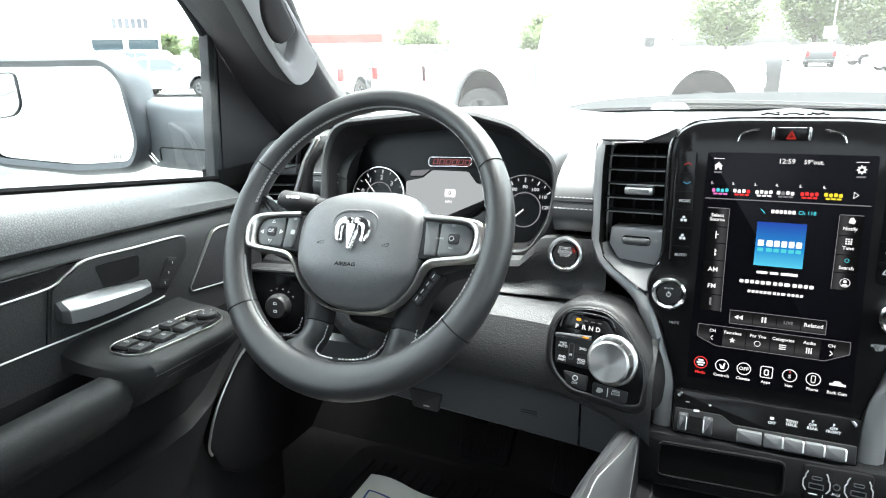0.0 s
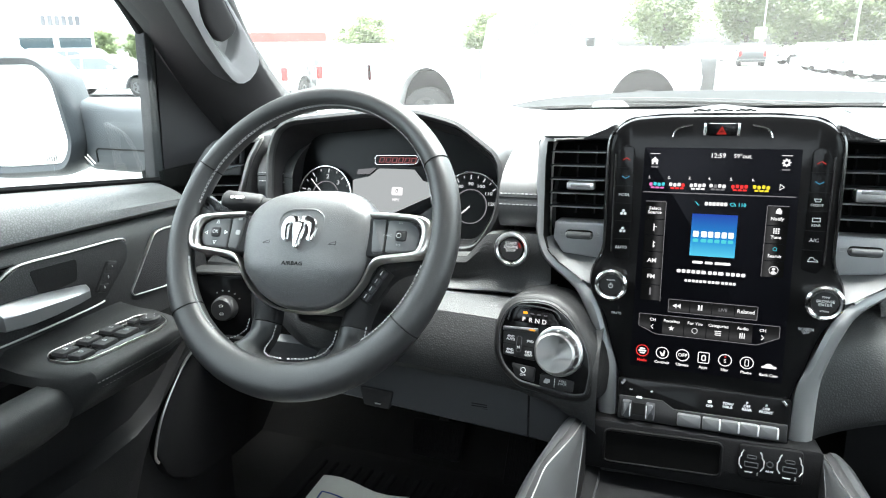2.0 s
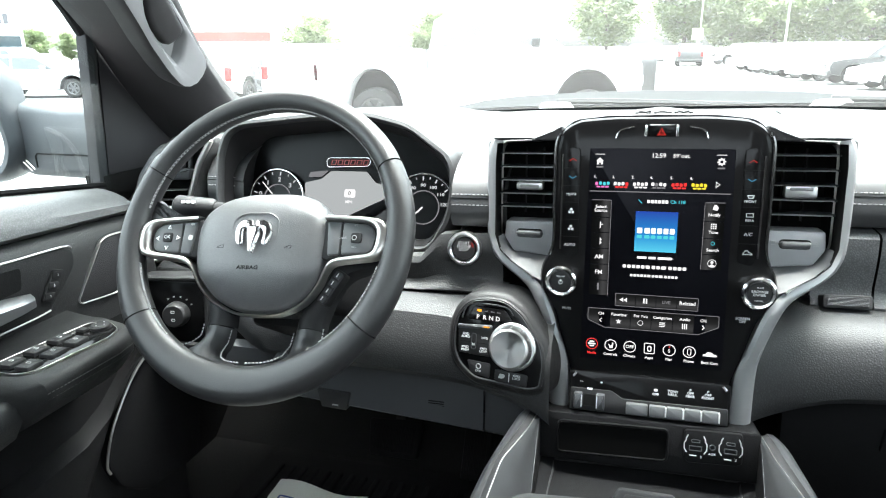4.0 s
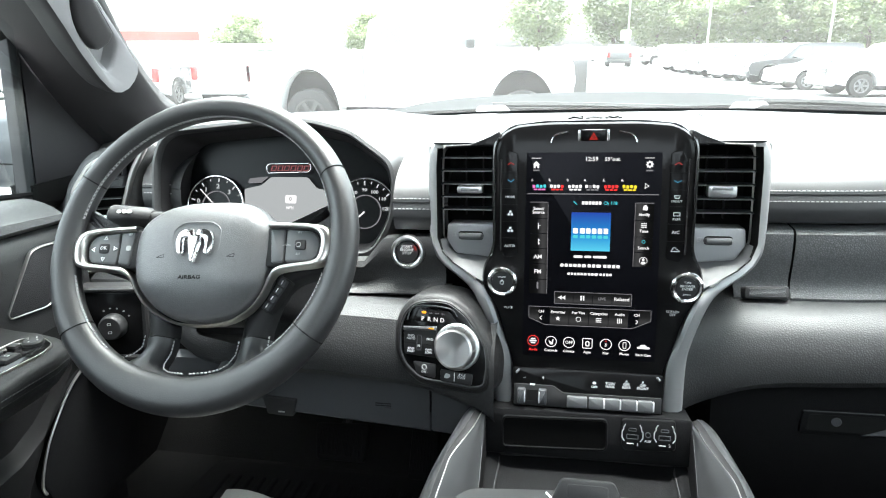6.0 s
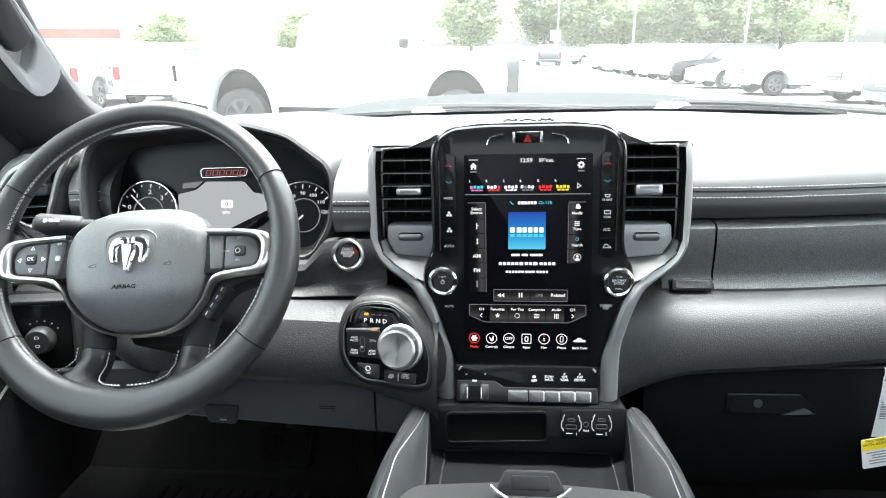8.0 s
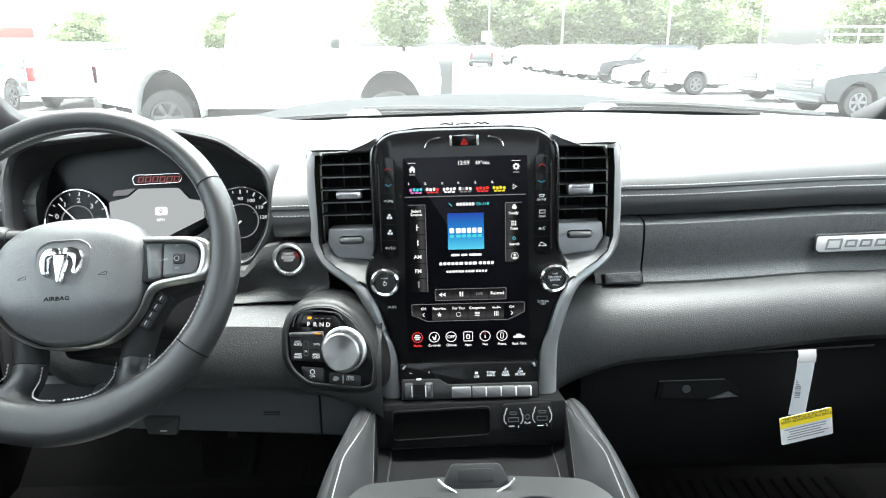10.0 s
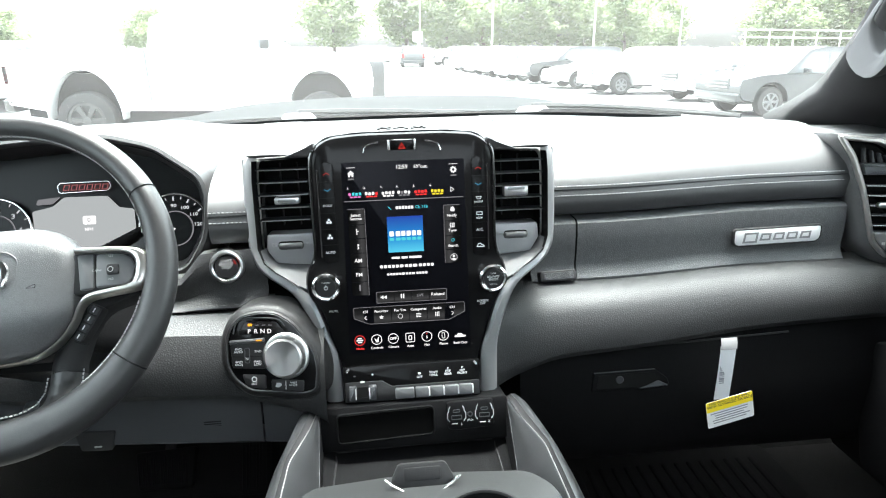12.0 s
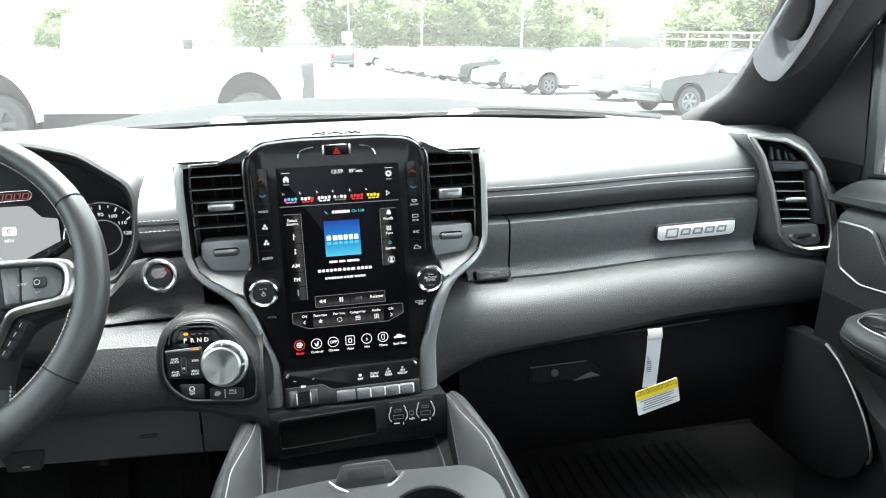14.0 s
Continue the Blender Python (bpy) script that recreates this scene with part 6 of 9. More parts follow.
for a in (-0.0815, -0.0545):
    part("toggle", slab(rect(a, 0.0008, 0.0105, 0.0190, 0.002), L, 0.02, 0.012, 0.002), GREYPLASTIC, rowt, "charcoal toggle of the brake controller")
# chrome edges drawn in pale paint to stand for their bright reflections
for a in (-0.0772, -0.0587):
    part("toggle_edge", slab(rect(a, 0.0008, 0.0012, 0.0150, 0.0004, 2), L, 0.012, 0.0122, 0.0004), SILVERPRINT, rowt, "bright toggle edge")
part("toggle_gap", slab(rect(-0.068, 0.0008, 0.014, 0.0140), L, 0.004, 0.0030), CAVITY, rowt, smooth=0)
part("mark", slab(rect(-0.068, 0.0148, 0.0062, 0.0022), L, 0.001, 0.003), PRINT, rowt, smooth=0)
for i in range(5):
    w = 0.0255 if i == 0 else 0.0180
    a = -0.0112 if i == 0 else 0.0125 + (i - 1) * 0.0199
    sw = part("push_switch", slab(rounded([(a - w / 2, -0.0098), (a + w / 2, -0.0098), (a + w / 2, 0.0036), (a - w / 2, 0.0036)], 0.002), L, 0.012, 0.010, 0.0014), SWITCHGREY, rowt, "grey push switch")
    if i:
        part("bright_end", slab(rect(a + w / 2 + 0.0008, -0.0030, 0.0016, 0.0115, 0.0006, 2), L, 0.012, 0.0095, 0.0005), SILVERPRINT, sw)
for txt, a, b in (("OFF", 0.0100, 0.0160), ("TOW/\nHAUL", 0.0295, 0.0195), ("P\nOFF\nREAR", 0.0493, 0.0215), ("P\nOFF\nFRONT", 0.0691, 0.0215)):
    writing("legend", txt, L, a, b, 0.0043, PRINT, rowt, 0.0006, 0.0001)
part("mark", slab(rect(0.0100, 0.0210, 0.0040, 0.0030, 0.0008, 2), L, 0.001, 0.0006), PRINT, rowt, smooth=0)
for txt, a in (("–", -0.0785), ("+", -0.0542)):
    writing("legend", txt, L, a, 0.0232, 0.0070, PRINT, rowt, 0.0006)
# chrome chips drawn as glints at the panel's upper corners
for s in (-1, 1):
    part("glint", slab(rounded(mirrored([(0.0835, 0.0330), (0.0865, 0.0345), (0.0905, 0.0295), (0.0885, 0.0270)], s), 0.0006, 2), L, 0.002, 0.0012, 0.0004), CHROME, rowt, smooth=0)

# ---- console ----
SLOTBLACK = material("unlit_slot", (0.004, 0.004, 0.004), 0.9, spec=0.0)
con = thing("center_console", "black centre console with a storage slot and charging tray", "console")
U = F((0, 0.77, 1.165), (1, 0, 0), (0, 0.25, 0.97))
hole = rounded([(-0.103, 0.0125), (0.025, 0.0170), (0.025, -0.0190), (-0.103, -0.0245)], 0.006)
part("storage_front", slab(rounded([(-0.132, 0.024), (0.128, 0.026), (0.128, -0.034), (-0.132, -0.036)], 0.006), U, 0.05, -0.004, 0.003), CONSOLEBLACK, con, "matte black panel with a slot")
part("slot_rim", band(inset(hole, -0.003), 0.0035, U, 0.006, -0.002, 0.0012), CONSOLEBLACK, con)
# 3 mm cup in unlit black, which stands for a deep slot's shade
part("slot", well(hole, U, 0.003, -0.0005), SLOTBLACK, con, "shallow black cup drawn as a dark storage slot")
usb = part("port_plate", slab(rounded([(0.0435, 0.022), (0.108, 0.0240), (0.1085, -0.0115), (0.103, -0.0145), (0.049, -0.0170), (0.0445, -0.0120)], 0.005), U, 0.01, 0.0005, 0.002), CONSOLEBLACK, con, "black plate with two charging ports")
for a, b in ((0.0570, 0.0040), (0.0952, 0.0052)):
    for s in (-1, 1):
        part("port_frame", tube([U.p(a + s * 0.0085, b + 0.0125, 0.001), U.p(a + s * 0.0105, b + 0.0085, 0.001), U.p(a + s * 0.0105, b + 0.006, 0.001), U.p(a + s * 0.0125, b + 0.003, 0.001), U.p(a + s * 0.0125, b - 0.004, 0.001), U.p(a + s * 0.0095, b - 0.0085, 0.001)], 0.0007, 5), PRINTDIM, usb)
    part("port", band(rect(a, b - 0.003, 0.0145, 0.0062, 0.001, 2), 0.0010, U, 0.002, 0.0014), GREYPLASTIC, usb, smooth=0)
    part("port", band(rect(a, b + 0.0058, 0.0100, 0.0040, 0.0015, 3), 0.0008, U, 0.002, 0.0014), GREYPLASTIC, usb, smooth=0)
part("aux_port", band(oval(0.0755, 0.0045, 0.0036, 0.0036, 16), 0.0010, U, 0.002, 0.0014), GREYPLASTIC, usb, smooth=0)
for txt, a, b in (("1", 0.0635, -0.0085), ("2", 0.1010, -0.0070), ("AUX", 0.0755, -0.0035)):
    writing("legend", txt, U, a, b, 0.0052 if len(txt) == 1 else 0.0040, PRINT, usb, 0.0010)
for a in (0.0545, 0.0925):
    part("mark", slab(rect(a, -0.0075, 0.0080, 0.0010), U, 0.001, 0.0010), PRINT, usb, smooth=0)
# charging tray, a sloping rubber pad
tray = []
for y, z in ((0.800, 1.116), (0.765, 1.112), (0.700, 1.106), (0.62, 1.098), (0.52, 1.09)):
    tray.append([(x, y, z + 0.012 * smoothstep(0.108, 0.122, abs(x))) for x in np.linspace(-0.130, 0.130, 21)])
part("tray", sheet(tray), CONSOLEBLACK, con, "black rubber charging tray")
for x0, x1 in ((-0.082, -0.012), (0.022, 0.092)):
    for i in range(8):
        y = 0.722 - i * 0.008
        for k in range(12):
            xa = x0 + (x1 - x0) * k / 12
            part("tray_rib", tube([(xa, y, 1.1085 - i * 0.0008), (xa + (x1 - x0) / 18, y, 1.1085 - i * 0.0008)], 0.0010, 4), PLASTIC, con, smooth=0)
part("tray_edge", tube(smooth_line([(-0.112, 0.60, 1.100), (-0.108, 0.765, 1.115), (-0.100, 0.783, 1.1165), (0.100, 0.786, 1.1175), (0.110, 0.770, 1.1165), (0.114, 0.60, 1.102)], 4), 0.0013, 6), PLASTIC, con)


def rail(s):
    """Console side rail: a satin crest, a dark groove with a bright line, and a satin inner panel that widens to the back."""
    r = thing("console_rail", "satin grey console side rail with a chrome edge", "console rail", "console rails")
    ys = [0.800, 0.770, 0.735, 0.700, 0.670, 0.640, 0.60, 0.52, 0.42, 0.30]
    xl = [0.129, 0.131, 0.135, 0.144, 0.152, 0.1535, 0.1545, 0.155, 0.155, 0.155]  # bright line
    xo = [0.146, 0.150, 0.154, 0.159, 0.1635, 0.166, 0.168, 0.169, 0.169, 0.169]  # outer crest
    zt = [1.180, 1.187, 1.190, 1.190, 1.189, 1.188, 1.187, 1.186, 1.186, 1.186]
    rows = []
    for y, a, b, z in zip(ys, xl, xo, zt):
        xb = interp(y, [(0.30, 0.116), (0.60, 0.118), (0.68, 0.122), (0.77, 0.127)])
        zb = interp(y, [(0.30, 1.11), (0.60, 1.118), (0.68, 1.142), (0.76, 1.176), (0.80, 1.176)])
        m = a + (b - a) * 0.45
        rows.append([(s * (b + 0.016), y, z - 0.30), (s * (b + 0.014), y, z - 0.05), (s * (b + 0.009), y, z - 0.018), (s * (b + 0.003), y, z - 0.006), (s * (b - 0.003), y, z - 0.0015), (s * m, y, z - 0.001),
                     (s * (m - 0.002), y, z - 0.0035), (s * (a + 0.001), y, z - 0.005), (s * (a - 0.002), y, z - 0.006), (s * (a * 0.5 + xb * 0.5 - 0.001), y, z * 0.5 + zb * 0.5 - 0.001), (s * xb, y, zb), (s * (xb - 0.001), y, zb - 0.004), (s * (xb - 0.002), y, zb - 0.06)])
    dense = list(zip(*[smooth_line(line, 4) for line in zip(*rows)]))
    part("body", sheet([list(r_[:3]) for r_ in dense]), HARDBLACK, r, "black outer rail", smooth=50)
    part("crest", sheet([list(r_[2:6]) for r_ in dense]), CONSOLEGREY, r, "satin grey crest", smooth=50)
    part("groove", sheet([list(r_[5:8]) for r_ in dense]), PLASTIC, r, "black band beside the crest", smooth=50)
    part("inner_panel", sheet([list(r_[7:11]) for r_ in dense]), CONSOLEGREY, r, "satin grey inner panel", smooth=50)
    part("inner_edge", sheet([list(r_[10:]) for r_ in dense]), HARDBLACK, r, smooth=50)
    part("edge_line", tube([q[7] for q in dense], 0.0008, 5), DOORTRIM, r, "thin satin chrome line")
    part("edge_line", tube([q[10] for q in dense], 0.0004, 5), GREYPLASTIC, r, "thin satin chrome line")
    return r


rail(-1)
rail(1)

# cup holder lid panel
cup = thing("cup_holder_panel", "grey cup holder panel with two round wells and a chrome latch", "cup holder")
fz = F((0, 0.0, 1.194), (1, 0, 0), (0, 1, 0))
pan = rounded([(-0.140, 0.30), (0.140, 0.30), (0.142, 0.575), (0.118, 0.606), (0.030, 0.614), (-0.035, 0.614), (-0.122, 0.604), (-0.143, 0.57)], 0.014)
holes = [oval(-0.058, 0.530, 0.044, 0.047, 36), oval(0.060, 0.530, 0.044, 0.047, 36)]
bm = bmesh.new()
edges = []
for loop in [pan] + holes:
    vs = [bm.verts.new(fz.p(a, b, 0.0)) for a, b in loop]
    edges += [bm.edges.new((vs[i - 1], vs[i])) for i in range(len(vs))]
bmesh.ops.triangle_fill(bm, edges=edges, use_beauty=True)
bridge(bm, [[fz.p(a, b, 0.0) for a, b in pan], [fz.p(a, b, -0.006) for a, b in inset(pan, -0.004)], [fz.p(a, b, -0.05) for a, b in inset(pan, -0.004)]], True)
bmesh.ops.remove_doubles(bm, verts=bm.verts, dist=1e-6)
part("panel", bm, CUPBLACK, cup, "grey satin panel")
for loop in holes:
    part("well", well(loop, fz, 0.07, 0.0, slope=0.006), RUBBER, cup, "black rubber cup well")
    part("well_rim", tube([fz.p(a, b, 0.0005) for a, b in loop], 0.0022, 6, True), PLASTIC, cup)
lf = F((0.0, 0.604, 1.200), (1, 0, 0), (0, 0.55, 0.83))
latch = part("latch", slab(rounded([(-0.026, 0.014), (0.026, 0.014), (0.036, -0.006), (0.014, -0.017), (-0.014, -0.017), (-0.036, -0.006)], 0.004), lf, 0.014, 0.006, 0.003), PLASTIC, cup, "grey latch with a chrome edge")
part("latch_edge", tube([lf.p(-0.041, -0.002, 0.0075), lf.p(-0.034, -0.008, 0.0085), lf.p(-0.0145, -0.0190, 0.010), lf.p(0.0145, -0.0190, 0.010), lf.p(0.034, -0.008, 0.0085), lf.p(0.041, -0.002, 0.0075)], 0.0015, 6), CHROME, latch)
part("latch_recess", slab(rect(0, 0.002, 0.040, 0.014, 0.003), lf, 0.002, 0.0066, 0.0006), PLASTIC, latch)

# ---- glove box and its surround ----
glove = thing("glove_box", "black plastic glove box with a recessed lock handle", "glove box")
rows = [[(x, y, z) for x in (0.175, 0.24, 0.45, 0.62, 0.80)] for y, z in ((0.93, 1.205), (0.915, 1.17), (0.905, 1.10), (0.915, 1.00), (0.95, 0.955))]
part("door", sheet(rows), CONSOLEBLACK, glove, "black plastic door")
gl = F((0.356, 0.9085, 1.130), (1, 0, 0), (0, 0.1, 0.99))
hd = part("handle", slab(rounded([(-0.062, 0.012), (0.038, 0.013), (0.060, -0.004), (0.064, -0.016), (0.034, -0.020), (-0.066, -0.020)], 0.004), gl, 0.012, 0.004, 0.002), CONSOLEBLACK, glove, "recessed black handle")
part("handle_recess", slab(rounded([(-0.054, 0.008), (0.032, 0.009), (0.050, -0.004), (0.030, -0.015), (-0.058, -0.015)], 0.003), gl, 0.002, 0.0046), CAVITY, hd)
part("lock", lathe([(0.0065, 0.0), (0.0065, 0.005), (0.0055, 0.006), (0.0, 0.006)], gl.at(-0.020, -0.001), 20), GREYPLASTIC, hd, "round lock cylinder")
# grey line and triangle draw the highlights on the handle's edges
part("handle_line", tube([gl.p(-0.062, 0.0125, 0.004), gl.p(0.038, 0.0135, 0.004)], 0.0008, 5), GREYPLASTIC, hd)
part("handle_glint", slab(rounded([(0.012, -0.019), (0.062, -0.016), (0.044, -0.006)], 0.002), gl, 0.003, 0.0054, 0.001), GREYPLASTIC, hd, "grey triangle drawn as a highlight")
part("lower_rim", tube([(0.195, 0.912, 1.178), (0.45, 0.912, 1.185), (0.62, 0.915, 1.19)], 0.0016, 6), PLASTIC, glove)

# hanging notice
tag = thing("warning_tag", "white paper tag with a yellow airbag notice hanging from the dash", "tag")
strip_rows = []
for t, (x, y, z) in enumerate(((0.4972, 0.8762, 1.192), (0.4972, 0.8755, 1.175), (0.4970, 0.8762, 1.15), (0.4965, 0.8772, 1.12), (0.4960, 0.878, 1.097))):
    w = 0.0125
    strip_rows.append([(x - w, y, z - 0.0005), (x, y - 0.001, z), (x + w, y, z + 0.0012)])
part("strip", sheet(strip_rows, (0, 0.0006, 0)), WHITELABEL, tag, "narrow white paper strip")
part("strip_clip", sheet([[(x, 0.8740 + dy, z) for x in (0.4843, 0.4972, 0.5101)] for z, dy in ((1.204, 0.004), (1.196, 0.001), (1.186, 0.0))], (0, -0.0006, 0)), GRIPGREY, tag)
tf = F((0.5125, 0.8765, 1.0775), (0.985, 0.10, 0.165), (-0.165, 0.06, 0.985))
part("card", slab(rounded([(-0.041, 0.022), (0.041, 0.022), (0.041, -0.0235), (-0.041, -0.0235)], 0.003), tf, 0.0008, 0.0), WHITELABEL, tag, "white card")
part("heading", slab(rounded([(-0.0408, 0.022), (0.0408, 0.022), (0.0408, 0.0045), (-0.0408, 0.0045)], 0.0015), tf, 0.0004, 0.0006), YELLOW, tag, "yellow heading")
writing("lettering", "THIS VEHICLE IS EQUIPPED\nWITH ADVANCED AIR BAGS", tf, 0.0, 0.0160, 0.0062, INK, tag, 0.001, 0.0001)
for i in range(5):
    part("text_bar", slab(rect(-0.002 + 0.003 * (i % 2), 0.0005 - i * 0.0042, 0.066 - 0.008 * (i % 3), 0.0016), tf, 0.0004, 0.0006), GREYINK, tag, smooth=0)
for i in range(9):
    part("barcode", slab(rect(-0.0195 - 0.0005, 0.050 + i * 0.0036, 0.008, 0.0014 + 0.0008 * (i % 3)), F((0.5125, 0.8742, 1.0775), (1, 0, 0.02), (0, 0.02, 1)), 0.0004, 0.0), GREYINK, tag, smooth=0)

# ---- pedals, floor mat, paper mat ----
ped = thing("brake_pedal", "wide black ribbed rubber brake pedal", "pedal", "pedals")
pf = F((-0.445, 1.055, 0.925), (1, 0, 0), (0, 0.55, 0.83))
part("pad", slab(rounded([(-0.055, 0.033), (0.052, 0.038), (0.048, -0.034), (-0.046, -0.034)], 0.008), pf, 0.02, 0.0, 0.004), RUBBER, ped)
for i in range(14):
    part("rib", slab(rect(-0.042 + i * 0.0063, 0.0, 0.0028, 0.050), pf, 0.004, 0.0022, 0.0008), RUBBER, ped, smooth=0)
part("arm", tube([pf.p(0, 0.02, -0.02), (-0.44, 1.16, 1.03), (-0.44, 1.20, 1.2)], 0.010, 8), PLASTIC, ped)
gas = thing("accelerator_pedal", "tall black ribbed accelerator pedal", "pedal", "pedals")
gp = F((-0.288, 1.07, 0.92), (1, 0, 0), (0, 0.5, 0.86))
part("pad", slab(rounded([(-0.024, 0.055), (0.026, 0.055), (0.030, -0.060), (-0.026, -0.060)], 0.006), gp, 0.018, 0.0, 0.004), RUBBER, gas)
for i in range(7):
    part("rib", slab(rect(-0.018 + i * 0.006, 0.0, 0.0026, 0.095), gp, 0.004, 0.0022, 0.0008), RUBBER, gas, smooth=0)
part("arm", tube([gp.p(0, 0.03, -0.018), (-0.288, 1.19, 1.02), (-0.288, 1.24, 1.2)], 0.008, 8), PLASTIC, gas)
paper = thing("paper_floor_mat", "creased white paper floor mat with a blue printed border", "paper mat")
mat_pts = [(-0.655, 0.985), (-0.46, 0.955), (-0.40, 0.62), (-0.64, 0.60)]
fl = F((0, 0, 0.836), (1, 0, 0), (0, 1, 0))
rows = []
for i in range(9):
    u_ = i / 8
    row = []
    for j in range(9):
        w_ = j / 8
        p = Vector(mat_pts[0]).lerp(Vector(mat_pts[1]), u_).lerp(Vector(mat_pts[3]).lerp(Vector(mat_pts[2]), u_), w_)
        row.append((p.x, p.y, 0.842 + 0.006 * math.sin(7 * u_ + 3 * w_) + (0.02 * (1 - w_ * 4) if w_ < 0.25 else 0) * (0.3 + 0.7 * u_)))
    rows.append(row)
part("paper", sheet(rows, (0, 0, -0.001)), PAPER, paper, "white paper sheet")
for (u0, w0), (u1, w1) in (((0.12, 0.12), (0.9, 0.10)), ((0.12, 0.12), (0.14, 0.95)), ((0.17, 0.17), (0.9, 0.15)), ((0.17, 0.17), (0.19, 0.95))):
    pts = []
    for t in np.linspace(0, 1, 12):
        u_, w_ = u0 + (u1 - u0) * t, w0 + (w1 - w0) * t
        p = Vector(mat_pts[0]).lerp(Vector(mat_pts[1]), u_).lerp(Vector(mat_pts[3]).lerp(Vector(mat_pts[2]), u_), w_)
        pts.append((p.x, p.y, 0.8425 + 0.006 * math.sin(7 * u_ + 3 * w_) + (0.02 * (1 - w_ * 4) if w_ < 0.25 else 0) * (0.3 + 0.7 * u_)))
    part("printed_line", tube(pts, 0.0018, 4, flat=0.3), BLUEINK, paper, smooth=0)


def rubber_mat(x0, x1, y0, y1):
    m = thing("floor_mat", "black ribbed rubber floor mat", "floor mat", "floor mats")
    part("mat", slab(rounded([(x0, y0), (x1, y0), (x1, y1), (x0, y1)], 0.04), F((0, 0, 0.83), (1, 0, 0), (0, 1, 0)), 0.010, 0.0, 0.004), RUBBER, m)
    n = 16
    for i in range(n):
        x = x0 + 0.05 + (x1 - x0 - 0.1) * i / (n - 1)
        part("rib", slab(rect(x, (y0 + y1) / 2, 0.012, (y1 - y0) - 0.1, 0.004, 2), F((0, 0, 0.83), (1, 0, 0), (0, 1, 0)), 0.004, 0.005, 0.003), RUBBER, m)
    return m


rubber_mat(0.25, 0.74, 0.55, 1.13)
rubber_mat(-0.74, -0.25, 0.55, 1.10)

# ---- front doors, pillars, mirrors ----
def sill(y):
    return 1.432 + 0.13 * (0.88 - y)


def pad_low(y):
    return 1.393 + 0.047 * (0.871 - y)


ARMPAD = material("armrest_vinyl", (0.020, 0.0205, 0.021), 0.5, spec=0.18, bump=0.4, scale=450, kind="voronoi", grain=0.0007)


def front_door(s):
    """A front door's inner side; s is -1 on the driver's side, 1 on the other."""
    d = thing("door_1" if s < 0 else "door_2", "black truck door panel with chrome trim lines and an armrest", "door", kind="structure")
    ys = list(np.linspace(0.0, 0.90 if s < 0 else 0.915, 22))

    def X(x):
        return s * x

    # padded belt under the window
    rows = []
    for y in ys:
        zs, zl = sill(y), pad_low(y)
        rows.append([(X(0.900), y, zs - 0.02), (X(0.893), y, zs - 0.002), (X(0.880), y, zs - 0.001), (X(0.862), y, zs - 0.003), (X(0.843), y, zs - 0.008), (X(0.826), y, zs - 0.0155), (X(0.8125), y, zs - 0.025), (X(0.8040), y, zs * 0.4 + zl * 0.6), (X(0.8020), y, zl + 0.007), (X(0.812), y, zl), (X(0.83), y, zl - 0.002)])
    rows.append([(X(0.902), q[1] + 0.010, q[2]) for q in rows[-1]])
    # one belt vinyl: lit copy on the driver's side, darker on the other
    part("belt_pad", sheet(rows), BELTLIT if s < 0 else DOORSKIN, d, "grained black padded belt", smooth=50)
    part("window_seal", tube([(X(0.884), y, sill(y) + 0.003) for y in (0.0, 0.3, 0.6, 0.92)], 0.005, 6), RUBBER, d, "black window seal")
    # main panel
    rows = []
    for y in (ys if s < 0 else list(np.linspace(0.0, 0.878, 22))):
        rows.append([(X(0.825), y, pad_low(y) + 0.004), (X(0.812), y, pad_low(y) - 0.004), (X(0.800), y, pad_low(y) - 0.014), (X(0.792), y, 1.36), (X(0.788), y, 1.31), (X(0.788), y, 1.25), (X(0.785), y, 1.17), (X(0.790), y, 1.00), (X(0.80), y, 0.82)])
    rows.append([(X(0.905), q[1] + 0.012, q[2]) for q in rows[-1]])
    part("panel", sheet([r_[:6] for r_ in rows]), DOORSKIN, d, "grained black upper door panel", smooth=50)
    part("panel", sheet([r_[5:] for r_ in rows]), HARDBLACK, d, "hard black lower door panel", smooth=50)
    dx = F((X(0.790), 0, 0), (0, -s, 0), (0, 0, 1))  # right is towards the front on the driver's side

    def Y(pts):
        return [(-s * y, z) for y, z in pts]

    # handle recess with its chrome lines
    rec = [(0.586, 1.3895), (0.728, 1.3825), (0.745, 1.372), (0.742, 1.350), (0.690, 1.302), (0.555, 1.2995), (0.517, 1.304), (0.533, 1.366)]
    part("handle_recess", slab(rounded(Y(rec), 0.006), dx, 0.006, 0.0030, 0.001), DOORSKIN, d, "smooth black recess behind the handle")
    # dark plate that draws the shade inside the recess
    part("recess_shade", slab(rounded(Y([(0.592, 1.378), (0.66, 1.374), (0.655, 1.345), (0.60, 1.342)]), 0.006), dx, 0.002, 0.0036), HARDBLACK, d)

    def trim_line(pts, r, mat=DOORTRIM, h=0.004):
        path = smooth_line([dx.p(-s * y, z, h) for y, z in pts], 3)
        return part("trim", tube(path, r, 6), mat, d, "satin chrome trim line")

    trim_line([(0.30, 1.367), (0.40, 1.3675), (0.472, 1.369), (0.529, 1.3695), (0.555, 1.380), (0.582, 1.3895), (0.65, 1.386), (0.728, 1.3825), (0.742, 1.3765)], 0.0016)
    trim_line([(0.30, 1.3005), (0.457, 1.301), (0.561, 1.2995), (0.66, 1.3005), (0.690, 1.303)], 0.0013)
    part("insert", slab(rounded(Y([(0.30, 1.398), (0.478, 1.395), (0.572, 1.3905), (0.553, 1.3805), (0.528, 1.371), (0.30, 1.3685)]), 0.002), dx, 0.004, 0.0028, 0.001), CARBON, d, "gloss carbon-look insert")
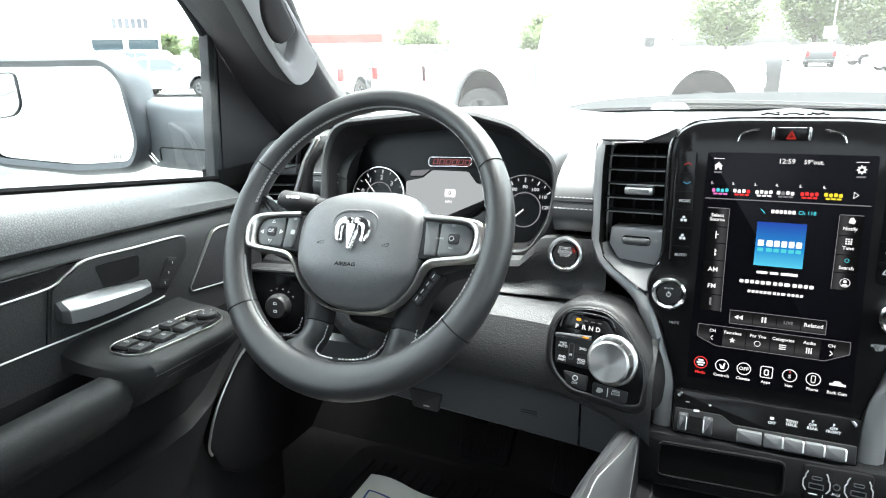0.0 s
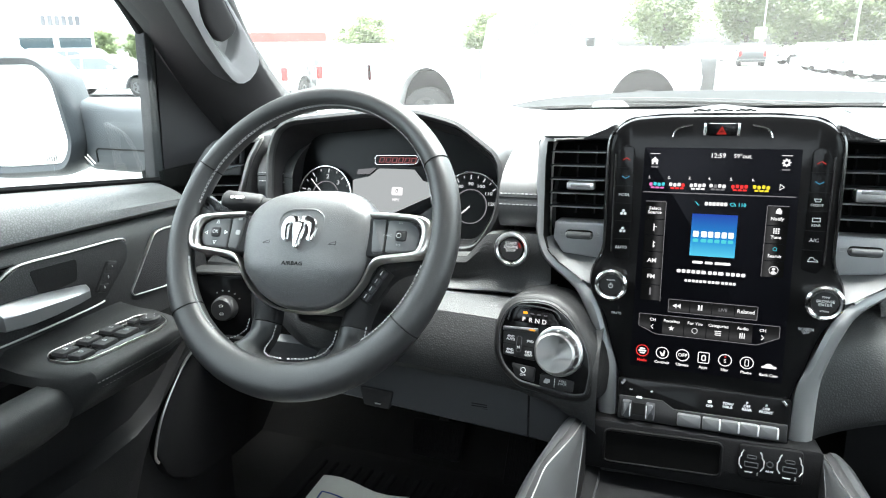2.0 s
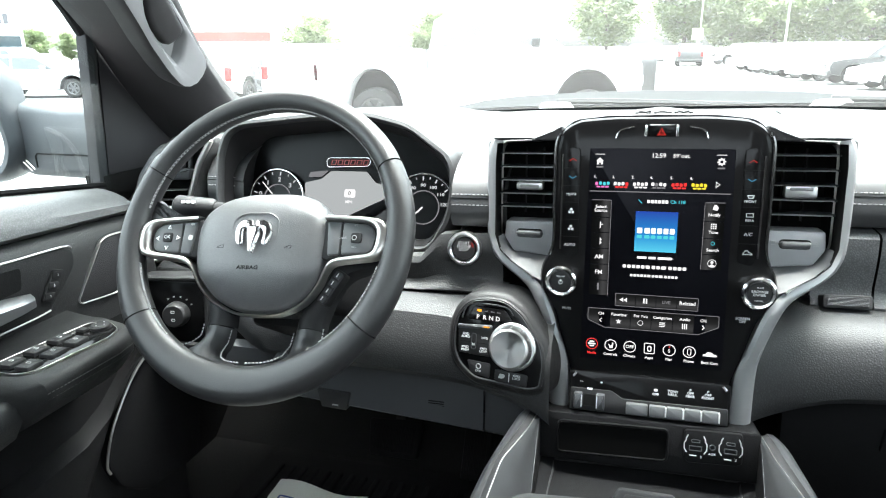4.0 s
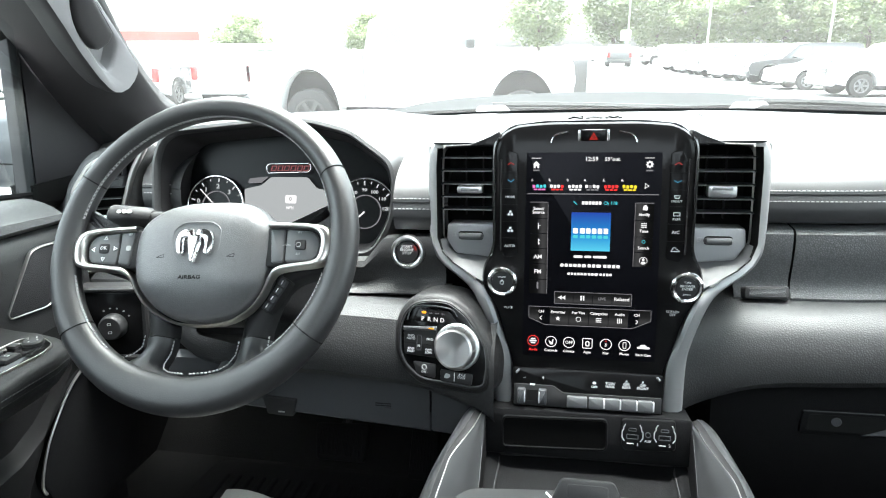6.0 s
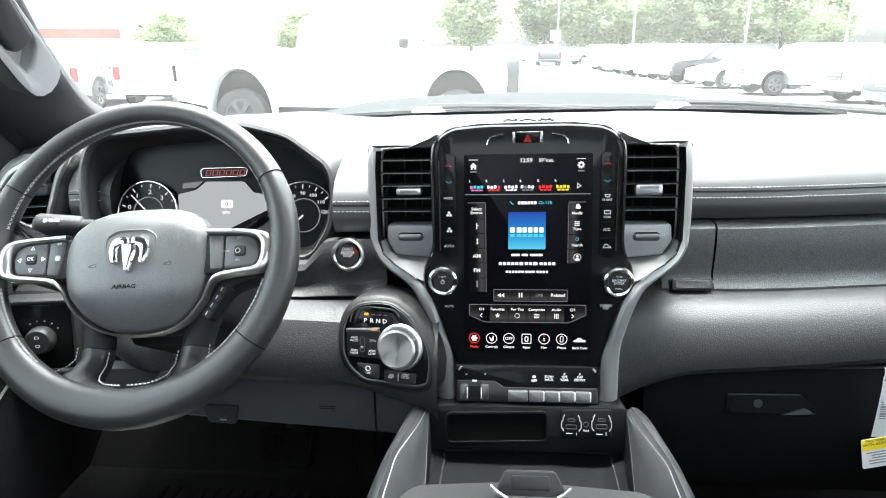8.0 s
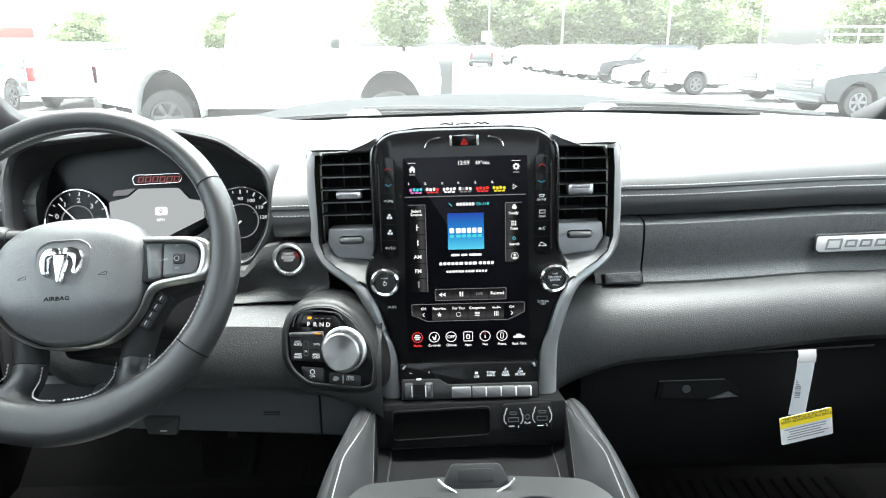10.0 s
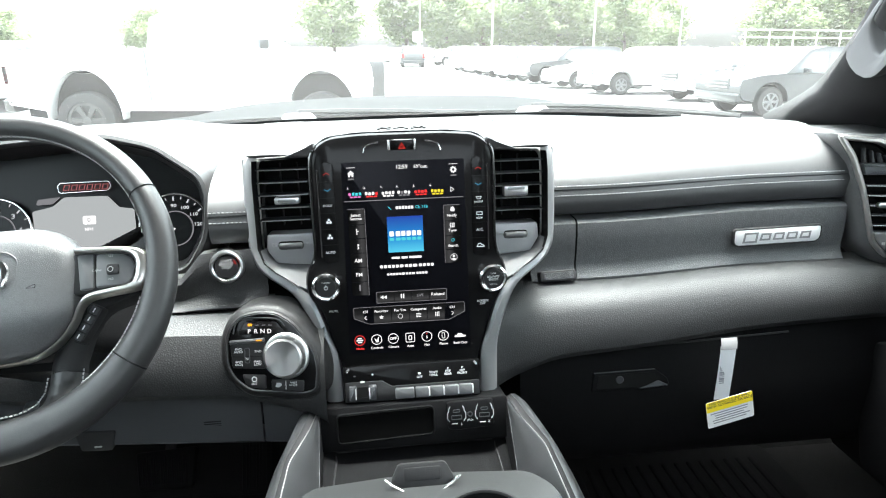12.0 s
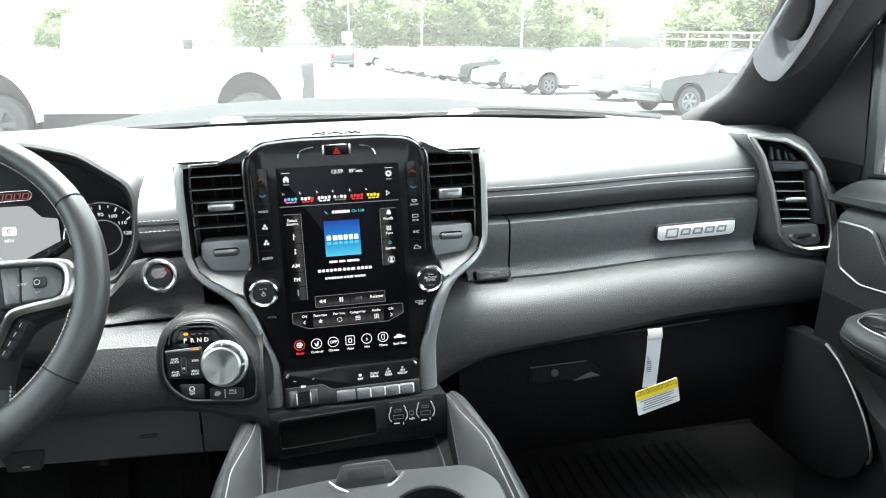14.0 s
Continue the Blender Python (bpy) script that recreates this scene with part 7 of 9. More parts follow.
    part("seam", tube([dx.p(-s * 0.30, 1.3990, 0.002), dx.p(-s * 0.478, 1.3962, 0.002), dx.p(-s * 0.576, 1.3915, 0.002)], 0.0014, 5), CAVITY, d)
    part("seam", tube([dx.p(-s * 0.528, 1.366, 0.002), dx.p(-s * 0.512, 1.302, 0.002)], 0.0012, 5), CAVITY, d)
    # pull handle
    hp = [((0.530, 1.3370), 0.0120, 0.012), ((0.535, 1.3368), 0.0142, 0.022), ((0.552, 1.3360), 0.0150, 0.027), ((0.572, 1.3350), 0.0148, 0.028), ((0.600, 1.3335), 0.0135, 0.027), ((0.635, 1.3315), 0.0105, 0.024), ((0.657, 1.3300), 0.0085, 0.018), ((0.664, 1.3300), 0.0068, 0.009)]
    rows = []
    for (y, z), hh, out in hp:
        rows.append([dx.p(-s * y, z + b * hh, 0.003 + out * k) for b, k in ((-1, 0.10), (-1.0, 0.88), (-0.90, 0.98), (-0.3, 1.0), (0.20, 1.0), (0.32, 0.96), (0.96, 0.42), (1.0, 0.28), (0.9, 0.03), (-0.9, 0.02))])
    part("handle", bridge(bmesh.new(), rows, True, True, True), PULLMETAL, d, "satin silver pull handle", smooth=26)
    if s < 0:
        mem = part("memory_switch", slab(rounded(Y([(0.705, 1.3575), (0.722, 1.352), (0.695, 1.3145), (0.677, 1.3195)]), 0.004), dx, 0.004, 0.007, 0.0015), PLASTIC, d, "three seat memory keys")
        for t, txt in ((0.17, "1"), (0.5, "S"), (0.83, "2")):
            y0, z0 = 0.7135 + (0.686 - 0.7135) * t, 1.3548 + (1.317 - 1.3548) * t
            part("key", slab(rounded(Y([(y0 - 0.006, z0 + 0.0060), (y0 + 0.009, z0 + 0.0030), (y0 + 0.004, z0 - 0.0060), (y0 - 0.010, z0 - 0.0030)]), 0.002, 2), dx, 0.002, 0.0080, 0.0006), PLASTIC, mem)
            writing("legend", txt, F(dx.p(-s * y0, z0, 0.0084), (0, 1, 0), (0, 0, 1)) if s < 0 else dx, 0, 0, 0.005, PRINT, mem, 0.0003)
    # upper speaker
    spk = rounded(Y([(0.797, 1.3735), (0.812, 1.3765), (0.868, 1.374), (0.850, 1.300), (0.806, 1.2850), (0.741, 1.2915), (0.737, 1.299)]), 0.008)
    sp = part("speaker_grille", slab(inset(spk, 0.002), dx, 0.004, 0.0035, 0.002), MESHCLOTH, d, "black speaker mesh in a chrome edge")
    part("speaker_edge", band(spk, 0.0018, dx, 0.006, 0.0050, 0.0007), DOORTRIM, sp)
    # armrest with its switch plate
    top_y = [0.526, 0.532, 0.542, 0.560, 0.60, 0.65, 0.685, 0.705, 0.716]
    inn = [0.690, 0.656, 0.641, 0.640, 0.640, 0.640, 0.648, 0.672, 0.715]
    rows = []
    for y, xi in zip(top_y, inn):
        z = 1.287 + 0.010 * (0.65 - y) * 0.6 - 0.012 * smoothstep(0.545, 0.526, y)
        rows.append([(X(0.79), y, z + 0.006), (X(0.765), y, z + 0.002), (X(max(0.745, xi + 0.01)), y, z), (X(xi + 0.012), y, z), (X(xi + 0.003), y, z - 0.004), (X(xi), y, z - 0.012), (X(xi + 0.004), y, z - 0.026), (X(xi + 0.03), y, z - 0.055), (X(0.79), y, z - 0.085)])
    rows.insert(0, [(q[0], 0.524, min(q[2], 1.262)) for q in rows[0]])
    part("switch_pod", sheet(rows), ARMPAD, d, "black padded switch pod with a stitched edge", smooth=50)
    rows = []
    for y in (0.05, 0.20, 0.35, 0.45, 0.50, 0.530):
        z = 1.266 - 0.004 * (0.53 - y)
        rows.append([(X(0.745), y, z - 0.09), (X(0.732), y, z - 0.025), (X(0.726), y, z - 0.005), (X(0.719), y, z - 0.0005), (X(0.700), y, z + 0.001), (X(0.684), y, z - 0.001), (X(0.677), y, z - 0.007), (X(0.673), y, z - 0.025), (X(0.690), y, z - 0.05), (X(0.74), y, z - 0.085)])
    part("armrest", sheet(rows), ARMPAD, d, "black padded pull armrest", smooth=50)
    stitches([[(X(xi + 0.0005), y, 1.287 + 0.006 * (0.65 - y) - 0.0150) for y, xi in zip(top_y[2:-1], inn[2:-1])], [(X(xi + 0.0035), y, 1.287 + 0.006 * (0.65 - y) - 0.0235) for y, xi in zip(top_y[2:-1], inn[2:-1])]], 0.0036, 0.0018, DOORTHREAD, d, r=0.0004)
    pz = F((0, 0, 1.2885), (1, 0, 0), (0, 1, 0))
    plate = rounded([(X(a), b) for a, b in ((0.738, 0.560), (0.736, 0.585), (0.724, 0.690), (0.700, 0.700), (0.668, 0.682), (0.660, 0.655), (0.672, 0.556), (0.690, 0.545), (0.722, 0.545))], 0.010)
    sw = part("switch_plate", slab(plate, pz, 0.01, 0.0012, 0.001), PIANO, d, "gloss black window switch plate with a chrome line")
    part("plate_line", band(inset(plate, -0.0004), 0.0012, pz, 0.008, 0.0020, 0.0004), DOORTRIM, sw)
    n_sw = 3 if s < 0 else 1
    for i in range(n_sw):
        y = 0.566 + i * 0.034 if s < 0 else 0.62
        for a in ((0.716, 0.690) if s < 0 else (0.70,)):
            part("window_switch", slab(rounded([(X(a) - 0.0105, y - 0.012), (X(a) + 0.0105, y - 0.012), (X(a) + 0.0105, y + 0.012), (X(a) - 0.0105, y + 0.012)], 0.003), pz, 0.006, 0.0062, 0.003), PLASTIC, sw)
            part("mark", band(rect(X(a), y, 0.0062, 0.0036, 0.001, 2), 0.0006, pz, 0.001, 0.0068), PRINTDIM, sw, smooth=0)
    if s < 0:
        part("mirror_switch", lathe([(0.013, 0.0), (0.013, 0.005), (0.011, 0.007), (0.0, 0.007)], pz.at(X(0.694), 0.679), 24), PLASTIC, sw)
        for k in range(4):
            part("mark", slab(oval(X(0.694) + 0.007 * math.cos(k * 1.57), 0.679 + 0.007 * math.sin(k * 1.57), 0.0010, 0.0010, 8), pz, 0.001, 0.0076), PRINTDIM, sw, smooth=0)
        part("mirror_switch", slab(rect(X(0.712), 0.666, 0.014, 0.010, 0.002), pz, 0.004, 0.0045, 0.001), PLASTIC, sw)
    # lower speaker in the map pocket
    lf_ = F((X(0.774), 0, 0), (0, -s, 0), (0, 0, 1))
    gp_ = rounded(Y([(0.835, 1.172), (0.795, 1.150), (0.742, 1.095), (0.716, 1.045), (0.735, 0.985), (0.786, 0.945), (0.917, 0.93), (0.95, 1.05), (0.935, 1.165)]), 0.02)
    g2 = part("speaker_grille", slab(gp_, lf_, 0.03, 0.0, 0.006), CONSOLEBLACK, d, "large black lower speaker cover")
    edge = smooth_line([lf_.p(-s * y, z, 0.003) for y, z in ((0.833, 1.174), (0.793, 1.152), (0.740, 1.097), (0.714, 1.045), (0.717, 1.025))], 4)
    part("speaker_edge", tube(edge, 0.0022, 6), DOORTRIM, g2)
    rows = []
    for y, z in ((0.40, 1.10), (0.50, 1.10), (0.60, 1.10), (0.685, 1.108), (0.729, 1.126), (0.769, 1.155), (0.804, 1.198)):
        rows.append([(X(0.785), y + 0.006, z + 0.006), (X(0.765), y, z + 0.001), (X(0.756), y - 0.010, z - 0.006), (X(0.756), y - 0.06, z - 0.05), (X(0.760), y - 0.12, z - 0.14), (X(0.785), y - 0.14, z - 0.24)])
    part("map_pocket", sheet(rows), HARDBLACK, d, "black map pocket", smooth=50)
    # window frame: front upright and the slanting top
    up = [(X(0.918), 0.935, sill(0.93) - 0.02), (X(0.922), 0.960, 1.55), (X(0.915), 0.970, 1.672)]
    part("window_frame", tube(up, 0.009, 8), RUBBER, d, "black window channel")
    part("window_frame", tube(smooth_line([(X(0.915), 0.970, 1.672), (X(0.895), 0.905, 1.735), (X(0.86), 0.78, 1.83), (X(0.82), 0.60, 1.925), (X(0.80), 0.30, 1.955), (X(0.80), -0.30, 1.955)], 4), 0.012, 8), RUBBER, d, "black window channel")
    corner = [(0.945, 1.40), (0.962, 1.55), (0.976, 1.676), (1.02, 1.668), (1.09, 1.62), (1.16, 1.55), (1.20, 1.48), (1.20, 1.39)]
    cfm = F((X(0.905), 0, 0), (0, -s, 0), (0, 0, 1))
    part("corner_panel", slab(rounded(Y(corner), 0.006), cfm, 0.03, 0.0, 0.008), CORNERGREY, d, "dark triangular panel beside the window")
    part("corner_edge", slab(rounded(Y([(0.928, 1.405), (0.944, 1.55), (0.957, 1.672), (0.978, 1.674), (0.964, 1.55), (0.950, 1.402)]), 0.004), cfm, 0.02, 0.004, 0.003), CORNERGREY, d, "grey upright strip")
    g = [[(X(0.888 - 0.03 * t * t - 0.02 * t), y, sill(y) * (1 - t) + 1.96 * t - 0.01) for t in np.linspace(0, 1, 6)] for y in (-0.30, 0.0, 0.3, 0.6, 0.94)]
    pane = part("window_pane", sheet(g), GLASS, d, "clear side window glass")
    pane.visible_shadow = False
    # outer skin of the door
    rows = [[(X(0.90), y, 0.7), (X(0.97), y, 0.8), (X(0.985), y, 1.15), (X(0.96), y, 1.30), (X(0.915), y, sill(y) - 0.035), (X(0.893), y, sill(y) - 0.012)] for y in (0.0, 0.5, 0.94, 1.2)]
    part("outer_skin", sheet(rows), BLACKPAINT, d, "dark outer door skin", smooth=50)
    if s > 0:
        d.location.y = -0.018
    return d


BLACKPAINT = material("dark_grey_car_paint", (0.026, 0.027, 0.028), 0.8, spec=0.0, vary=0.15)
MIRRORSHELL = material("dusty_dark_plastic", (0.027, 0.031, 0.036), 0.42, bump=0.15, scale=500, vary=0.35, mottling=14)
front_door(-1)
front_door(1)


HANDLEGREY = material("dark_grey_handle_plastic", (0.2431, 0.2431, 0.2519), 0.42, bump=0.15, scale=700)


def a_pillar(s):
    p = tagged(new("a_pillar"), "dark grey windshield pillar trim with a grab handle", "pillar", "windshield pillars", "structure")
    inn = [(0.790, 1.335, 1.478), (0.782, 1.262, 1.504), (0.785, 1.195, 1.536), (0.786, 1.148, 1.568), (0.758, 1.04, 1.645), (0.720, 0.945, 1.720), (0.668, 0.81, 1.825), (0.610, 0.66, 1.945)]
    out = [(0.93, 1.17, 1.43), (0.93, 1.13, 1.465), (0.93, 1.085, 1.510), (0.924, 1.03, 1.575), (0.905, 0.965, 1.665), (0.886, 0.890, 1.728), (0.852, 0.77, 1.83), (0.81, 0.62, 1.94)]
    rows = []
    for a, b in zip(inn, out):
        a, b = Vector(a), Vector(b)
        d = (b - a)
        bulge = Vector((-0.35, -0.75, 0.1)).normalized()
        ring = [a + Vector((0.012, 0.030, 0.01))]
        for t, h in ((0.0, 0.0), (0.10, 0.022), (0.25, 0.036), (0.42, 0.040), (0.60, 0.034), (0.78, 0.020), (0.92, 0.008), (1.0, -0.004)):
            ring.append(a + d * t + bulge * h)
        ring.append(b + Vector((0.01, 0.03, 0)))
        ring.append(b + Vector((0.05, 0.07, -0.01)))
        rows.append([(s * q.x, q.y, q.z) for q in ring])
    dense = list(zip(*[smooth_line(line, 4) for line in zip(*rows)]))
    part("trim", sheet([list(r_) for r_ in dense]), PILLAR, p, "dark grey pillar cover", smooth=60)
    # grab handle: a light grey moulding with a finger hole under a dark bar
    axis0, axis1 = Vector((0.800, 1.055, 1.598)), Vector((0.705, 0.80, 1.800))
    ax = (axis1 - axis0).normalized()
    nrm = Vector((-0.40, -0.80, 0.12))
    nrm = (nrm - ax * nrm.dot(ax)).normalized()
    sd = nrm.cross(ax).normalized()
    base = axis0 + nrm * 0.042
    nrm = (nrm * math.cos(radians(40)) + sd * math.sin(radians(40))).normalized()
    sd = nrm.cross(ax).normalized()
    L_ = (axis1 - axis0).length

    def P(a, w, h):
        q = base + ax * a + sd * w + nrm * h
        return (s * q.x, q.y, q.z)

    def even(pts, n=56):
        """The closed outline again, with n points at even steps."""
        pts = [Vector(q) for q in pts]
        ds = [(pts[(i + 1) % len(pts)] - pts[i]).length for i in range(len(pts))]
        out, i, acc = [], 0, 0.0
        for k in range(n):
            want = sum(ds) * k / n
            while acc + ds[i] < want:
                acc += ds[i]
                i += 1
            out.append(tuple(pts[i].lerp(pts[(i + 1) % len(pts)], (want - acc) / ds[i])))
        return out

    def outline(pts, r):
        pts = rounded([(t * L_, w) for t, w in pts], r, 4)
        k = min(range(len(pts)), key=lambda i: pts[i][0])
        return even(pts[k:] + pts[:k])

    mold = outline([(0.063, 0.0653), (0.017, 0.0443), (0.011, 0.0263), (0.046, 0.0091), (0.103, 0.0016), (0.230, -0.0041), (0.431, -0.0072), (0.585, -0.0060), (0.716, -0.0065), (1.2, -0.0069), (1.2, 0.050), (0.656, 0.0555), (0.524, 0.0571), (0.352, 0.0610), (0.190, 0.0630)], 0.010)
    hole = outline([(0.370, 0.0535), (0.304, 0.0505), (0.217, 0.0254), (0.206, 0.0116), (0.278, 0.0065), (0.498, 0.0046), (0.584, 0.0083), (0.652, 0.0170), (0.700, 0.0256), (1.1, 0.030), (1.1, 0.046), (0.646, 0.0520)], 0.005)
    skirt = [[P(a, w, h) for a, w in inset(mold, d_)] for d_, h in ((-0.010, -0.040), (-0.006, -0.012), (-0.002, -0.002), (0.0005, 0.0))]
    part("handle_base", bridge(bmesh.new(), skirt, True), PILLAR, p, "dark base round the grab handle", smooth=50)
    rings = [[P(a, w, 0.0) for a, w in mold]]
    rings += [[P(a, w, 0.0006) for a, w in [(p_[0] + (q_[0] - p_[0]) * f, p_[1] + (q_[1] - p_[1]) * f) for p_, q_ in zip(mold, hole)]] for f in (0.12, 0.9)]
    rings += [[P(a, w, h) for a, w in inset(hole, d_)] for d_, h in ((0.0, -0.0008), (0.0025, -0.005), (0.006, -0.013), (0.008, -0.016))]
    hnd = part("grab_handle", bridge(bmesh.new(), rings, True, False, True), HANDLEGREY, p, "light grey grab handle moulding", smooth=50)
    bar = outline([(0.365, 0.0540), (0.342, 0.0356), (0.365, 0.0120), (0.500, 0.0058), (0.584, 0.0090), (0.652, 0.0175), (0.700, 0.0260), (1.1, 0.0305), (1.1, 0.0470), (0.646, 0.0535)], 0.007)
    part("grip", bridge(bmesh.new(), [[P(a, w, h) for a, w in inset(bar, d_)] for d_, h in ((0.0, -0.016), (0.0, -0.003), (0.002, 0.0018), (0.005, 0.004), (0.009, 0.005))], True, False, True), PILLAR, hnd, "dark grey grip bar", smooth=60)
    return p


a_pillar(-1)
a_pillar(1)

# door mirror outside the driver's window
mir = thing("door_mirror", "dusty dark door mirror with a small convex inset", "mirror")
ang = radians(16)
mf = F((-1.40, 1.0, 1.535), (math.cos(ang), math.sin(ang), 0), (0.0, 0.0, 1))
shell = rounded([(-0.20, 0.118), (0.135, 0.110), (0.172, 0.07), (0.188, -0.07), (0.160, -0.122), (0.02, -0.128), (-0.18, -0.108), (-0.215, -0.06), (-0.215, 0.08)], 0.03)
lv = []
for d, h in ((0.016, 0.0), (0.004, 0.006), (-0.004, 0.0), (-0.012, -0.02), (-0.010, -0.07), (0.015, -0.11), (0.06, -0.135)):
    lv.append([mf.p(a, b, h) for a, b in inset(shell, d)])
part("shell", bridge(bmesh.new(), lv, True, False, True), MIRRORSHELL, mir, "dusty dark grey shell", smooth=60)
gls = part("glass", slab(inset(shell, 0.017), mf, 0.004, -0.006), MIRRORGLASS, mir, "mirror glass")
part("spot_mirror", slab(rounded([(-0.19, 0.085), (-0.092, 0.085), (-0.092, 0.02), (-0.11, 0.0), (-0.19, -0.01)], 0.014), mf, 0.003, -0.0035, 0.001), MIRRORGLASS, gls, "small convex inset mirror")
part("spot_edge", band(rounded([(-0.194, 0.089), (-0.088, 0.089), (-0.088, 0.018), (-0.108, -0.004), (-0.194, -0.014)], 0.015), 0.003, mf, 0.003, -0.003), PLASTIC, gls)
for k in range(3):
    part("mark", slab(rect(0.118 + k * 0.005, -0.096, 0.0016, 0.008), mf, 0.001, -0.005), INK, gls, smooth=0)
part("mark", band(rect(0.123, -0.095, 0.022, 0.013, 0.003), 0.0012, mf, 0.001, -0.005), INK, gls, smooth=0)
arm_rows = []
for x, y, zt, zb, th in ((-1.245, 1.12, 1.560, 1.412, 0.035), (-1.205, 1.11, 1.553, 1.409, 0.04), (-1.10, 1.095, 1.546, 1.409, 0.04), (-1.03, 1.08, 1.548, 1.410, 0.04), (-0.93, 1.06, 1.55, 1.412, 0.04)):
    arm_rows.append([(x, y - th + 0.006, zb + 0.004), (x, y - th, zb + 0.02), (x, y - th, (zt + zb) / 2), (x, y - th + 0.003, zt - 0.016), (x, y - th + 0.012, zt - 0.004), (x, y, zt), (x, y + th, zt - 0.01), (x, y + th, zb), (x, y, zb - 0.005)])
part("arm", bridge(bmesh.new(), arm_rows, True, True, True), MIRRORSHELL, mir, "dusty dark grey arm", smooth=60)
part("arm_line", tube([(-1.185, 1.0665, 1.430), (-1.185, 1.0665, 1.453), (-1.178, 1.0655, 1.458), (-1.10, 1.0545, 1.458), (-0.95, 1.0235, 1.460)], 0.0018, 5), CAVITY, mir)
for k in (0, 1):
    part("lamp_strip", tube([(-1.222 + k * 0.008, 1.068, 1.440 + k * 0.004), (-1.198 + k * 0.008, 1.063, 1.424 + k * 0.003)], 0.0011, 6), SILVERPRINT, mir, "bright lower strip")

# ---- own hood, cowl and wipers ----
hood_rows = []
for y in np.linspace(1.66, 2.75, 12):
    t = (y - 1.66) / 1.09
    row = []
    for q in np.linspace(-1, 1, 21):
        x = 0.80 * q
        bulge = 0.022 * smoothstep(0.92, 0.62, abs(q))
        z = 1.448 - 0.03 * q * q + bulge - 0.014 * t ** 2.2 + 0.012 * math.sin(math.pi * t)
        row.append((x, y - 0.10 * q * q, z))
    hood_rows.append(row)
hood_rows.append([(p[0], p[1] + 0.05, p[2] - 0.12) for p in hood_rows[-1]])
truck_hood = thing("hood", "dark painted truck hood with a raised middle", "hood")
part("skin", sheet(hood_rows, (0, 0, -0.012)), BLACKPAINT, truck_hood, "dark glossy hood skin", smooth=50)
cowl = thing("cowl", "black plastic cowl below the windshield", "cowl")
rows = []
for y0, z in ((1.50, 1.455), (1.56, 1.466), (1.60, 1.470), (1.66, 1.462), (1.69, 1.44)):
    rows.append([(x, y0 - 0.30 * (x / 0.85) ** 4 - 0.03 * x * x, z - 0.012 * x * x) for x in np.linspace(-0.85, 0.85, 19)])
part("panel", sheet(rows), RUBBER, cowl, "black cowl grille panel")
for i in range(22):
    x = -0.7 + 1.4 * i / 21
    part("louvre", slab(rect(0, 0, 0.045, 0.004), F((x, 1.612 - 0.30 * (x / 0.85) ** 4, 1.4745 - 0.012 * x * x), (1, 0, 0), (0, 1, 0)), 0.004, 0.0, 0.001), PLASTIC, cowl, smooth=0)
for x0, x1, zz in ((-0.55, 0.12, 1.486), (0.02, 0.66, 1.486)):
    wp = thing("wiper", "black windshield wiper resting on the cowl", "wiper", "windshield wipers")
    def wl(x, dz, dy=0.0):
        return (x, 1.575 - 0.30 * (x / 0.85) ** 4 - 0.03 * x * x + dy, zz + dz - 0.010 * x * x)
    part("blade", tube([wl(x, 0.0 + 0.006 * math.sin(math.pi * (x - x0) / (x1 - x0))) for x in np.linspace(x0, x1, 16)], 0.006, 6, flat=1.4), RUBBER, wp, "black rubber blade")
    part("arm", tube([wl(x, 0.010 + 0.010 * math.sin(math.pi * (x - x0) / (x1 - x0)), 0.012) for x in np.linspace((x0 + x1) / 2, x1 + 0.10, 10)], 0.007, 6), PLASTIC, wp, "black wiper arm")
    cx = (x0 + x1) / 2
    part("bracket", slab(rounded([(-0.045, -0.007), (0.045, -0.007), (0.03, 0.009), (-0.03, 0.009)], 0.004), F(wl(cx, 0.012, -0.006), (1, 0, 0), (0, 0.2, 1)), 0.016, 0.0, 0.003), GRIPGREY, wp, "grey blade bracket")

# ---- outdoors: the sloping lot ----
SLOPE = 0.030


def ground_z(x, y):
    return -SLOPE * x


TILT = Matrix.Rotation(math.atan(SLOPE), 4, "Y")


def placed(ob, x, y, heading):
    """Stand a thing on the lot, its front turned by heading degrees from +x."""
    ob.matrix_world = Matrix.Translation((x, y, ground_z(x, y))) @ TILT @ Matrix.Rotation(radians(heading), 4, "Z")
    return ob


ASPHALT = material("worn_asphalt", (0.16, 0.16, 0.158), 0.9, bump=0.6, scale=60, vary=0.3, mottling=0.6)
xs = [-900, -300, -120, -60] + list(np.linspace(-30, 30, 25)) + [60, 120, 300, 900]
ys_ = [-900, -300, -60, -20] + list(np.linspace(-10, 40, 22)) + [60, 100, 200, 400, 900]
tagged(part("ground", sheet([[(float(x), float(y), ground_z(x, y)) for x in xs] for y in ys_]), ASPHALT), "pale worn asphalt car park", "ground", kind="structure")
LINEPAINT = material("white_line_paint", (0.7, 0.7, 0.68), 0.8, vary=0.2)
for i in range(12):
    y = 14.5 + i * 2.9
    x = 6.2
    ln = tagged(part("parking_line", slab(rect(2.4, 0, 5.0, 0.10), F((x, y, ground_z(x, y) + 0.012), (1, 0, -SLOPE), (0, 1, 0)), 0.008, 0.0), LINEPAINT, smooth=0), "painted white parking line on asphalt", "line", "parking lines", "structure")

WHITEPAINT = material("white_car_paint", (0.72, 0.72, 0.72), 0.25, coat=0.8, vary=0.04)
GREYPAINT = material("grey_car_paint", (0.024, 0.026, 0.028), 0.3, coat=0.35, vary=0.08)
